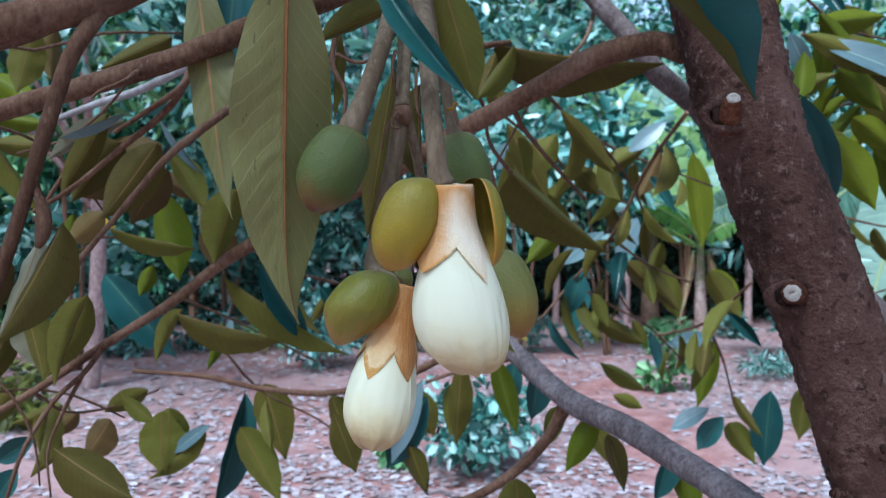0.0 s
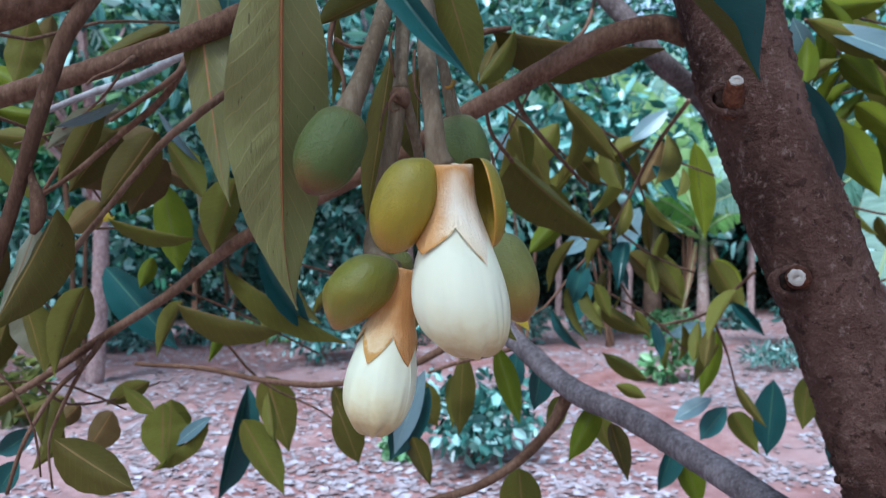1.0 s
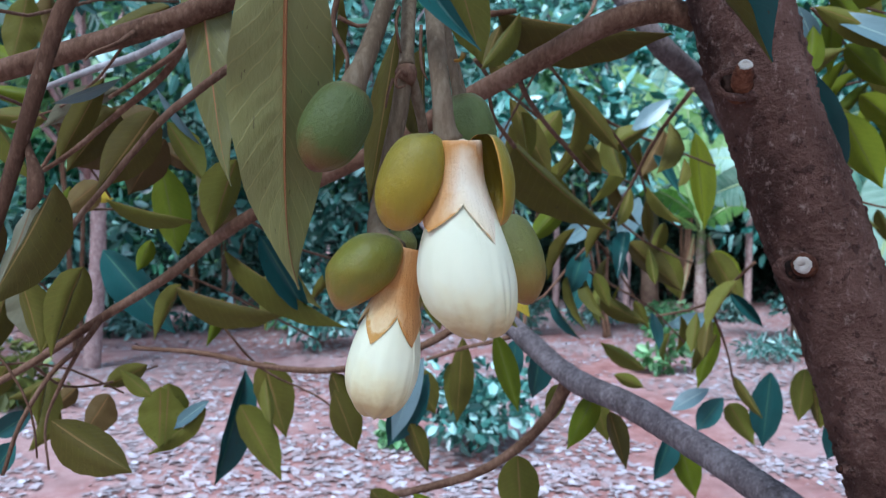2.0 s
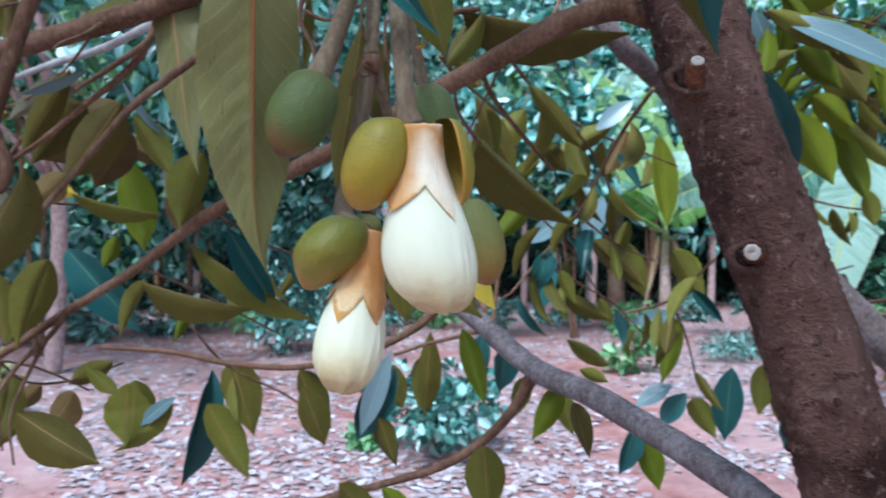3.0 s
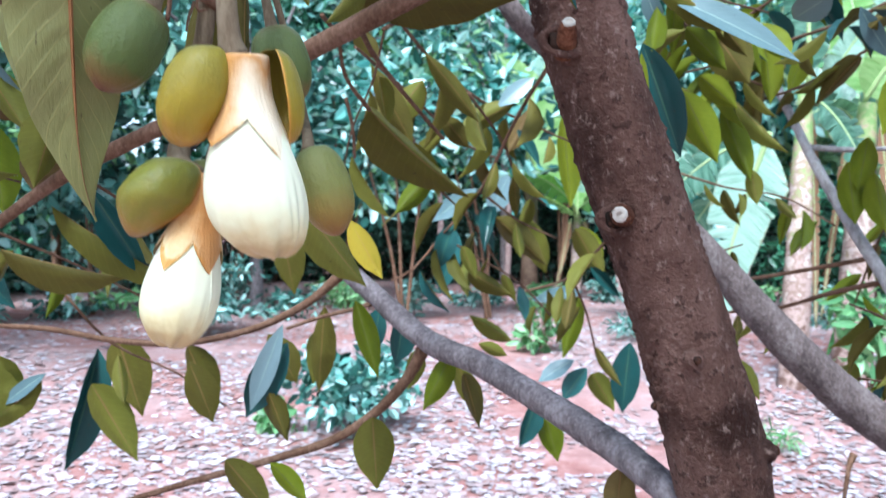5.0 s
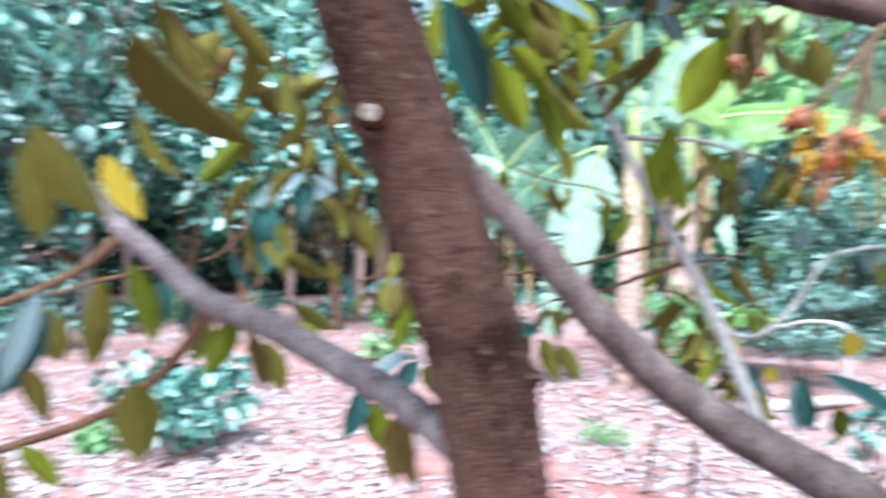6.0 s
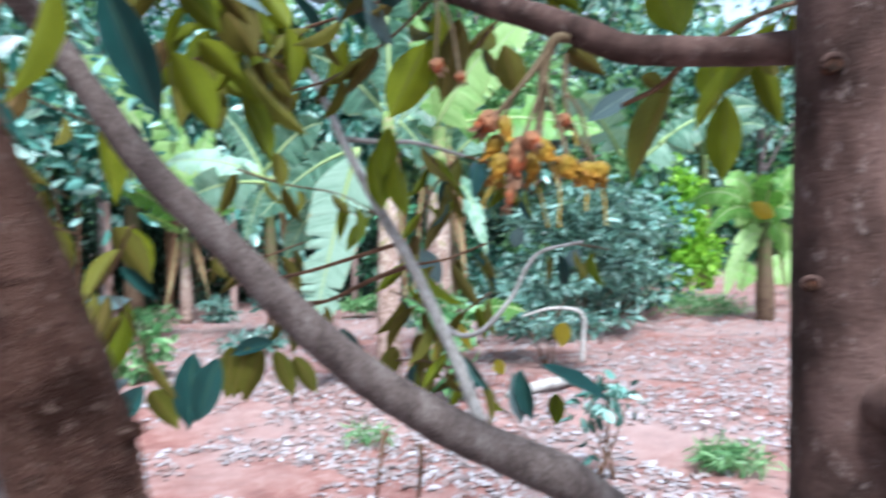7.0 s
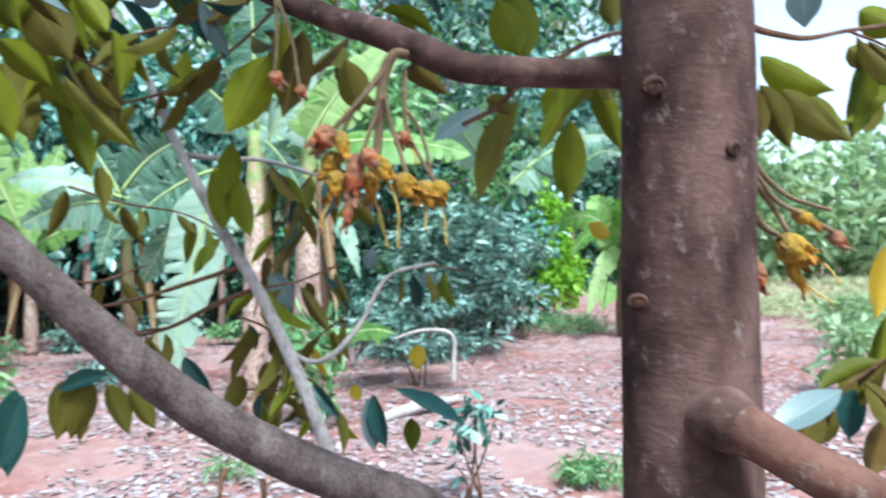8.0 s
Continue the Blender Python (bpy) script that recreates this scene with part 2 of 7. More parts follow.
def skin_material(name, stops, rough=0.4, share=0.0, bump=0.25, spec=0.45, coat=0.0, streak=(60, 60, 8), amount=0.25, sss=0.0, edge=None, blots=90.0, grain=0.55, flush=None):
    """A plant skin whose colour runs along UV v, with fine streaks."""
    mat = material(name, stops[0][1], rough)
    nt = mat.node_tree
    uv = nt.nodes.new("ShaderNodeUVMap")
    sep = nt.nodes.new("ShaderNodeSeparateXYZ")
    nt.links.new(uv.outputs[0], sep.inputs[0])
    obj = coords(mat, "Object", (1, 1, 1))
    blot = noise_of(mat, obj, blots, 4)
    v = calc(mat, "ADD", sep.outputs[1], calc(mat, "MULTIPLY", calc(mat, "SUBTRACT", blot, 0.5), amount))
    col = ramp(mat, v, stops)
    uvm = coords(mat, "UV", streak)
    fib = noise_of(mat, uvm, 1.0, 4)
    if edge:
        side = calc(mat, "ABSOLUTE", calc(mat, "SUBTRACT", calc(mat, "MULTIPLY", sep.outputs[0], 2.0), 1.0))
        rim = calc(mat, "MULTIPLY", calc(mat, "MAXIMUM", calc(mat, "SUBTRACT", calc(mat, "ADD", side, calc(mat, "MULTIPLY", blot, 0.1)), 0.96), 0.0), 12.0)
        col = mixed(mat, calc(mat, "MINIMUM", rim, 0.9), col, edge)
    if flush:
        near = calc(mat, "SUBTRACT", 1.3, calc(mat, "MULTIPLY", calc(mat, "ABSOLUTE", calc(mat, "SUBTRACT", calc(mat, "ADD", sep.outputs[0], calc(mat, "MULTIPLY", calc(mat, "SUBTRACT", blot, 0.5), 0.12)), flush[0])), flush[1]))
        col = mixed(mat, calc(mat, "MINIMUM", calc(mat, "MAXIMUM", near, 0.0), 0.85), col, flush[2])
    dark = mixed(mat, 1.0, col, (0.72, 0.68, 0.6), "MULTIPLY")
    col = mixed(mat, calc(mat, "MULTIPLY", fib, grain), col, dark)
    set_color(mat, col)
    bumped(mat, calc(mat, "ADD", fib, calc(mat, "MULTIPLY", noise_of(mat, obj, 900.0, 4), 0.8)), bump, 0.0007)
    b = nt.nodes["Principled BSDF"]
    b.inputs["Specular IOR Level"].default_value = spec * 0.5
    b.inputs["Subsurface Weight"].default_value = sss
    b.inputs["Subsurface Radius"].default_value = (0.006, 0.005, 0.003)
    b.inputs["Subsurface Scale"].default_value = 1.0
    if share:
        see_through(mat, col, share, (1, 1, 0.85))
    return mat


PETAL = skin_material("cream petal", [(0.0, (0.72, 0.66, 0.42)), (0.25, (0.84, 0.83, 0.61)), (0.55, (0.84, 0.82, 0.59)), (0.66, (0.82, 0.77, 0.5)), (0.76, (0.73, 0.62, 0.34)), (0.85, (0.55, 0.4, 0.19))], 0.42, 0.12, 0.04, 0.4, streak=(5, 2.5, 1), amount=0.3, grain=0.16)
CALYX = skin_material("cream calyx tube", [(0.0, (0.78, 0.64, 0.48)), (0.1, (0.75, 0.54, 0.35)), (0.24, (0.6, 0.31, 0.11)), (0.42, (0.8, 0.64, 0.43)), (0.7, (0.85, 0.75, 0.57)), (0.97, (0.82, 0.69, 0.46)), (1.0, (0.55, 0.3, 0.09))], 0.6, 0.0, 0.8, 0.25, streak=(60, 6, 1), amount=0.3, blots=120.0, grain=0.35, flush=(0.41, 7.5, (0.58, 0.28, 0.07)))
CALYX_BROWN = skin_material("orange brown calyx tube", [(0.0, (0.7, 0.56, 0.4)), (0.1, (0.58, 0.33, 0.15)), (0.5, (0.5, 0.235, 0.07)), (0.8, (0.68, 0.45, 0.22)), (0.95, (0.74, 0.58, 0.33)), (1.0, (0.55, 0.3, 0.08))], 0.6, 0.0, 0.8, 0.25, streak=(60, 6, 1), amount=0.45, blots=120.0, flush=(0.12, 9.0, (0.5, 0.22, 0.06)))
SEPAL = skin_material("olive sepal", [(0.0, (0.2, 0.17, 0.03)), (0.3, (0.25, 0.2, 0.022)), (0.6, (0.31, 0.225, 0.018)), (0.85, (0.36, 0.2, 0.02)), (1.0, (0.36, 0.17, 0.03))], 0.34, 0.0, 0.6, 0.5, streak=(26, 7, 1), amount=0.5, edge=(0.55, 0.26, 0.04))
SEPAL_GREEN = skin_material("green sepal", [(0.0, (0.14, 0.13, 0.03)), (0.3, (0.165, 0.165, 0.022)), (0.6, (0.2, 0.17, 0.022)), (0.85, (0.28, 0.16, 0.03)), (1.0, (0.24, 0.1, 0.03))], 0.36, 0.0, 0.6, 0.5, streak=(26, 7, 1), amount=0.7, edge=(0.4, 0.19, 0.04))
BUD_GREEN = skin_material("green bud skin", [(0.0, (0.15, 0.12, 0.04)), (0.25, (0.1, 0.125, 0.04)), (0.65, (0.095, 0.12, 0.03)), (0.85, (0.16, 0.1, 0.028)), (1.0, (0.14, 0.055, 0.03))], 0.42, 0.0, 0.9, 0.4, streak=(36, 10, 1), amount=0.4)
BUD_WORN = skin_material("wrinkled bud skin", [(0.0, (0.14, 0.15, 0.045)), (0.5, (0.18, 0.175, 0.042)), (0.8, (0.27, 0.165, 0.035)), (1.0, (0.26, 0.12, 0.04))], 0.42, 0.0, 1.0, 0.5, streak=(22, 5, 1), grain=0.8)
SPENT = skin_material("ochre spent calyx", [(0.0, (0.24, 0.15, 0.05)), (0.35, (0.33, 0.215, 0.03)), (0.7, (0.42, 0.21, 0.025)), (1.0, (0.24, 0.115, 0.035))], 0.6, 0.0, 1.0, 0.25, amount=0.8)
SPENT_RED = skin_material("withered red petal", [(0.0, (0.2, 0.11, 0.075)), (0.4, (0.36, 0.17, 0.095)), (0.62, (0.46, 0.12, 0.05)), (0.8, (0.24, 0.12, 0.08)), (1.0, (0.3, 0.19, 0.13))], 0.7, 0.1, 1.0, 0.2, amount=0.9)
STYLE = skin_material("yellow style", [(0.0, (0.5, 0.36, 0.12)), (1.0, (0.55, 0.36, 0.06))], 0.5)
CUT_WOOD = skin_material("pale cut wood", [(0.0, (0.4, 0.36, 0.31)), (0.6, (0.5, 0.46, 0.41)), (1.0, (0.36, 0.3, 0.25))], 0.9, 0.0, 0.8, 0.2)
BANANA_STEM = skin_material("banana stem skin", [(0.0, (0.13, 0.075, 0.06)), (0.25, (0.36, 0.26, 0.235)), (0.4, (0.2, 0.125, 0.1)), (0.55, (0.46, 0.37, 0.34)), (0.7, (0.27, 0.19, 0.14)), (0.85, (0.26, 0.27, 0.13)), (1.0, (0.16, 0.24, 0.08))], 0.6, 0.0, 1.0, 0.3, streak=(14, 3, 1), amount=1.6, blots=14.0)
DRY_LEAF = skin_material("dry banana leaf", [(0.0, (0.15, 0.08, 0.045)), (1.0, (0.27, 0.165, 0.1))], 0.8, 0.15, 0.8, 0.2)


def cloud_material(name, stops, rough=0.5, share=0.25, spec=0.4):
    mat = material(name, stops[0][1], rough)
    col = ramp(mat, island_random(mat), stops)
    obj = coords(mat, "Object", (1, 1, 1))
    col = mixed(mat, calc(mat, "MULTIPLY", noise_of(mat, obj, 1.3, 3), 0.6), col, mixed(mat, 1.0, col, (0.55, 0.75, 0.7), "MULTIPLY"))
    set_color(mat, col)
    mat.node_tree.nodes["Principled BSDF"].inputs["Specular IOR Level"].default_value = spec
    see_through(mat, col, share, (1, 1, 0.7))
    return mat


# leaf tones run near-black to near-white to paint dark gaps and sky glints
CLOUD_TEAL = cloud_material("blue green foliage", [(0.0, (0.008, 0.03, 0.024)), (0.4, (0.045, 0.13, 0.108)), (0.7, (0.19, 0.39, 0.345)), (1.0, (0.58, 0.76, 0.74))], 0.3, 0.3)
CLOUD_DARK = cloud_material("dark foliage", [(0.0, (0.01, 0.04, 0.02)), (0.5, (0.028, 0.1, 0.05)), (0.8, (0.06, 0.2, 0.11)), (1.0, (0.18, 0.42, 0.25))], 0.4)
# near-black leaves: the shade under the back trees is put into their colour
CLOUD_SHADE = cloud_material("foliage darkened to read as shade", [(0.0, (0.008, 0.02, 0.014)), (0.7, (0.016, 0.04, 0.026)), (1.0, (0.035, 0.075, 0.05))], 0.6, 0.1, 0.25)
# shaded and lit fronds are put into the range of leaf tones
CLOUD_SOFT = cloud_material("soft blue green foliage", [(0.0, (0.028, 0.055, 0.047)), (0.4, (0.085, 0.165, 0.142)), (0.72, (0.2, 0.34, 0.305)), (1.0, (0.42, 0.57, 0.54))], 0.4, 0.3)
CLOUD_GREEN = cloud_material("mid green foliage", [(0.0, (0.055, 0.14, 0.05)), (0.5, (0.16, 0.32, 0.13)), (1.0, (0.35, 0.53, 0.27))], 0.38, 0.35)
CLOUD_BRIGHT = cloud_material("bright green foliage", [(0.0, (0.15, 0.33, 0.02)), (0.6, (0.27, 0.5, 0.04)), (1.0, (0.4, 0.62, 0.08))], 0.45, 0.4)
CLOUD_OLIVE = cloud_material("olive foliage", [(0.0, (0.07, 0.07, 0.015)), (0.5, (0.12, 0.12, 0.025)), (0.8, (0.16, 0.18, 0.03)), (1.0, (0.08, 0.16, 0.12))], 0.5, 0.3)
# pale end of the ramp paints sky glints, dark end the gaps
CLOUD_PALE = cloud_material("blue green foliage with painted glints", [(0.0, (0.012, 0.05, 0.04)), (0.4, (0.04, 0.15, 0.125)), (0.65, (0.2, 0.43, 0.385)), (1.0, (0.66, 0.85, 0.82))], 0.28, 0.3)
# distance haze and bright light are put into this pale leaf colour
CLOUD_FAR = cloud_material("far foliage with haze in its colour", [(0.0, (0.16, 0.26, 0.12)), (0.5, (0.3, 0.42, 0.24)), (1.0, (0.46, 0.56, 0.36))], 0.6, 0.4)
CROWN = cloud_material("unseen crown leaves", [(0.0, (0.06, 0.075, 0.015)), (0.5, (0.1, 0.12, 0.02)), (1.0, (0.03, 0.09, 0.06))], 0.45, 0.25)
DRY_GRASS = cloud_material("pale dry grass", [(0.0, (0.36, 0.36, 0.2)), (0.5, (0.5, 0.5, 0.32)), (1.0, (0.42, 0.5, 0.3))], 0.7, 0.3)
LITTER = cloud_material("dry fallen leaves", [(0.0, (0.24, 0.15, 0.145)), (0.3, (0.295, 0.21, 0.212)), (0.7, (0.355, 0.285, 0.305)), (1.0, (0.48, 0.42, 0.46))], 0.75, 0.05, 0.2)

SOIL = material("red laterite soil", (0.26, 0.1, 0.085), 0.95)
_o = coords(SOIL, "Object", (1, 1, 1))
_big = noise_of(SOIL, _o, 0.55, 4)
_mid = noise_of(SOIL, _o, 5.0, 6, 0.7)
_fine = noise_of(SOIL, _o, 60.0, 5, 0.7)
_c = ramp(SOIL, _mid, [(0.32, (0.14, 0.048, 0.04)), (0.5, (0.225, 0.098, 0.085)), (0.68, (0.32, 0.195, 0.18))])
_c = mixed(SOIL, calc(SOIL, "MULTIPLY", calc(SOIL, "MINIMUM", calc(SOIL, "MULTIPLY", calc(SOIL, "MAXIMUM", calc(SOIL, "SUBTRACT", _big, 0.44), 0.0), 6.0), 1.0), 0.55), _c, (0.32, 0.235, 0.23))
_c = mixed(SOIL, calc(SOIL, "MULTIPLY", calc(SOIL, "GREATER_THAN", _fine, 0.62), 0.5), _c, (0.4, 0.32, 0.31))
set_color(SOIL, _c)
bumped(SOIL, calc(SOIL, "ADD", _mid, calc(SOIL, "MULTIPLY", _fine, 0.4)), 0.8, 0.03)


# ---- building helpers ----
rng = np.random.default_rng(7)


def mesh_of(name, verts, faces, mats, uvs=None, face_mats=None, smooth=True):
    me = bpy.data.meshes.new(name)
    me.from_pydata([tuple(v) for v in verts], [], faces)
    for m in mats if isinstance(mats, (list, tuple)) else [mats]:
        me.materials.append(m)
    if face_mats is not None:
        me.polygons.foreach_set("material_index", np.asarray(face_mats, dtype=np.int32))
    if uvs is not None:
        layer = me.uv_layers.new(name="UVMap")
        idx = np.empty(len(me.loops), dtype=np.int32)
        me.loops.foreach_get("vertex_index", idx)
        layer.data.foreach_set("uv", np.asarray(uvs, dtype=np.float32)[idx].ravel())
    if smooth:
        me.polygons.foreach_set("use_smooth", [True] * len(me.polygons))
    me.update()
    return me


def part(name, me, parent, label=""):
    ob = new(name, me)
    ob.parent = parent
    if label:
        tagged(ob, label)
    return ob


def thing(name, at, label, category, group="", kind=""):
    ob = new(name)
    ob.location = at
    bpy.context.view_layer.update()
    return tagged(ob, label, category, group, kind)


def local(parent, ob):
    """Keeps a part that was modelled in world coordinates in its place."""
    up = Matrix.Identity(4)
    chain = []
    p = parent
    while p is not None:
        chain.append(p)
        p = p.parent
    for p in reversed(chain):
        up = up @ p.matrix_parent_inverse @ p.matrix_basis
    ob.matrix_parent_inverse = up.inverted()
    return ob


def spline(pts, step):
    """A smooth run through control points (x, y, z, r)."""
    p = np.array(pts, float)
    p = np.vstack([2 * p[0] - p[1], p, 2 * p[-1] - p[-2]])
    out = []
    for i in range(1, len(p) - 2):
        n = max(2, int(np.linalg.norm(p[i + 1, :3] - p[i, :3]) / step))
        t = np.linspace(0, 1, n, endpoint=False)[:, None]
        a, b, c, d = p[i - 1 : i + 3]
        out.append(0.5 * (2 * b + (c - a) * t + (2 * a - 5 * b + 4 * c - d) * t**2 + (3 * b - a - 3 * c + d) * t**3))
    out.append(p[-2][None])
    return np.vstack(out)


def tube_mesh(name, pts, mat, sides=14, step=0.02, rough=0.03, lump=0.0, scale=30.0, flake=0.0, cell=210.0):
    path = spline(pts, step)
    n = len(path)
    tan = np.gradient(path[:, :3], axis=0)
    tan /= np.linalg.norm(tan, axis=1)[:, None] + 1e-9
    ref = np.array([0.31, 0.87, 0.38]) if abs(tan[0] @ np.array([0.31, 0.87, 0.38])) < 0.9 else np.array([1.0, 0, 0])
    verts, uvs = [], []
    v = np.cross(tan[0], ref)
    ang = np.arange(sides) * 2 * np.pi / sides
    for i in range(n):
        v = v - (v @ tan[i]) * tan[i]
        v /= np.linalg.norm(v)
        w = np.cross(tan[i], v)
        for a in ang:
            d = np.cos(a) * v + np.sin(a) * w
            q = path[i, :3] + d * path[i, 3]
            k = 1.0
            if rough or lump:
                k += rough * noise.noise(Vector(q * scale)) + lump * noise.noise(Vector(q * scale * 0.22))
            if flake:
                p3 = Vector((q[0] * cell, q[1] * cell, q[2] * cell * 0.75))
                bed = noise.noise(p3 * 0.12)
                k += flake * (0.55 + bed) * (max(0.0, noise.noise(p3)) * 1.6 - abs(noise.noise(p3 * 0.45 + Vector((9, 3, 1)))) * 0.8 + 0.5 * noise.noise(p3 * 2.1))
            verts.append(path[i, :3] + d * path[i, 3] * k)
            uvs.append((a / (2 * np.pi), i / (n - 1)))
    faces = [(i * sides + j, i * sides + (j + 1) % sides, (i + 1) * sides + (j + 1) % sides, (i + 1) * sides + j) for i in range(n - 1) for j in range(sides)]
    faces.append(tuple(range(sides - 1, -1, -1)))
    faces.append(tuple((n - 1) * sides + j for j in range(sides)))
    return mesh_of(name, verts, faces, mat, uvs)


def limb(name, parent, pts, mat, label="", **kw):
    return local(parent, part(name, tube_mesh(name, pts, mat, **kw), parent, label))


def leaf_mesh(name, mats, rows=8, cols=2, peak=0.42, tail=0.10, fold=0.18, bend=0.12, wave=0.0, sweep=0.0, thick=0.006, power=0.82, jag=0.0, hook=0.0, quilt=0.0):
    """A two-sided blade one long and one wide, with a short stalk at the origin; upper side first."""
    vs = np.linspace(0, 1, rows + 1)
    half = np.sin(np.pi * np.clip(vs, 0, 1) ** (math.log(0.5) / math.log(peak))) ** power * 0.5
    half *= np.where(vs > 1 - tail * 2, np.clip((1 - vs) / (tail * 2), 0, 1) ** 0.35, 1.0)
    half = np.maximum(half * (1 + jag * np.sin(vs * 31 + peak * 40) + jag * np.sin(vs * 57)), 0.012)
    us = np.linspace(-1, 1, 2 * cols + 1)
    verts, uvs = [], []
    for side in (1, -1):
        for v, h in zip(vs, half):
            for u in us:
                z = fold * abs(u) * h - bend * (v - 0.25) ** 2 + wave * math.sin(v * 19 + u) * abs(u) * h
                if quilt:
                    z += quilt * abs(math.sin((v * 15 - abs(u) * 2.2) * math.pi)) * h * (1 - abs(u)) * min(1.0, 6 * abs(u))
                verts.append((u * h + sweep * v * v + hook * v**9, v, z + side * thick * (1 - abs(u) ** 4)))
                uvs.append((0.5 + u * 0.5, v))
    w, n = len(us), len(us) * (rows + 1)
    faces, fm = [], []
    for s in (0, 1):
        for i in range(rows):
            for j in range(w - 1):
                a = s * n + i * w + j
                f = (a, a + 1, a + w + 1, a + w)
                faces.append(f if s == 0 else f[::-1])
                fm.append(s)
    return mesh_of(name, verts, faces, mats, uvs, fm)


LEAVES = [leaf_mesh("leaf", [LEAF_UPPER, LEAF_UNDER], rows=14, peak=p, fold=f, bend=b, sweep=s, wave=0.02, jag=0.015) for p, f, b, s in
          ((0.45, 0.3, 0.1, 0.0), (0.4, 0.38, 0.16, 0.08), (0.5, 0.2, -0.1, -0.08), (0.42, 0.45, 0.12, 0.05))]
FRESH = leaf_mesh("leaf", [LEAF_UPPER, LEAF_FRESH], rows=14, peak=0.46, fold=0.34, bend=0.12, wave=0.025, jag=0.015)
HERO = leaf_mesh("leaf", [LEAF_UPPER, LEAF_HERO], rows=64, cols=9, peak=0.43, tail=0.13, power=0.86, fold=0.05, bend=0.06, wave=0.025, sweep=0.02, thick=0.003, hook=0.14, quilt=0.018, jag=0.006)
BROWN = leaf_mesh("leaf", [LEAF_UPPER, LEAF_BROWN], rows=16, cols=3, peak=0.46, fold=0.3, bend=0.14, sweep=0.05, wave=0.04, jag=0.015)
GREY = leaf_mesh("leaf", [LEAF_UPPER, LEAF_GREY], rows=18, cols=3, peak=0.44, fold=0.25, bend=0.1, sweep=-0.05, wave=0.03, jag=0.015)
BROAD = leaf_mesh("leaf", [LEAF_UPPER, LEAF_UNDER], rows=16, cols=3, peak=0.5, fold=0.16, bend=0.16, wave=0.04, sweep=0.04, jag=0.02)
FOLDED = leaf_mesh("leaf", [LEAF_UPPER, LEAF_UNDER], rows=26, cols=5, peak=0.4, tail=0.14, fold=0.6, bend=0.16, wave=0.03, sweep=0.1, thick=0.003)
GLOSSY_BENT = leaf_mesh("leaf", [LEAF_UPPER, LEAF_UNDER], rows=26, cols=5, peak=0.42, tail=0.12, fold=0.2, bend=0.1, wave=0.03, sweep=-0.55, thick=0.004)
PALE = leaf_mesh("leaf", [LEAF_PALE, LEAF_UNDER], peak=0.5, fold=0.08, bend=0.1)
YELLOW = leaf_mesh("leaf", [LEAF_YELLOW, LEAF_YELLOW], peak=0.45, fold=0.12, bend=0.1)
OPEN_SIDE = Vector((0.15, -0.25, 1.27))


def leaf(parent, base, tip, width, face=-1, twist=0.0, me=None, label=""):
    """A leaf from its stalk to its tip. face 1: its upper side to the clearing, -1: its underside."""
    base, tip = Vector(base), Vector(tip)
    y = tip - base
    length = y.length
    y.normalize()
    n = OPEN_SIDE - (base + tip) / 2
    n = (n - n.dot(y) * y).normalized()
    n = Matrix.Rotation(radians(twist), 3, y) @ n
    z = n * face
    x = y.cross(z)
    me = me or LEAVES[int(rng.integers(len(LEAVES)))]
    ob = part("leaf", me, parent, label)
    m = Matrix((x * width, y * length, z * length)).transposed().to_4x4()
    m.translation = base
    local(parent, ob)
    ob.matrix_basis = m
    return ob


def spray(parent, pts, n, size=0.12, spread=0.9, bare=0.0, mat=None, under=0.86, drop=1.0, meshes=None):
    """A leafy twig: leaves hang from it alternately on both sides."""
    limb("twig", parent, [(x, y, z, r * 0.7) for x, y, z, r in pts], mat or BARK_TWIG, sides=7, step=0.03, rough=0.12, lump=0.1, scale=60.0)
    path = spline(pts, 0.01)
    for i in range(n):
        k = bare + (1 - bare) * (i + 0.6 * rng.random()) / n
        p = path[min(len(path) - 1, int(k * (len(path) - 1)))][:3]
        a = rng.random() * 2 * np.pi
        d = Vector((math.cos(a) * spread * 0.6, math.sin(a) * spread * 0.6, -drop * (0.5 + 0.5 * rng.random())))
        d.normalize()
        s = size * (0.7 + 0.5 * rng.random())
        b = Vector(p) + d * 0.012
        leaf(parent, b, b + d * s, s * (0.23 + 0.09 * rng.random()), -1 if rng.random() < under else 1, float(rng.normal(0, 40)),
             meshes[int(rng.integers(len(meshes)))] if meshes else None)


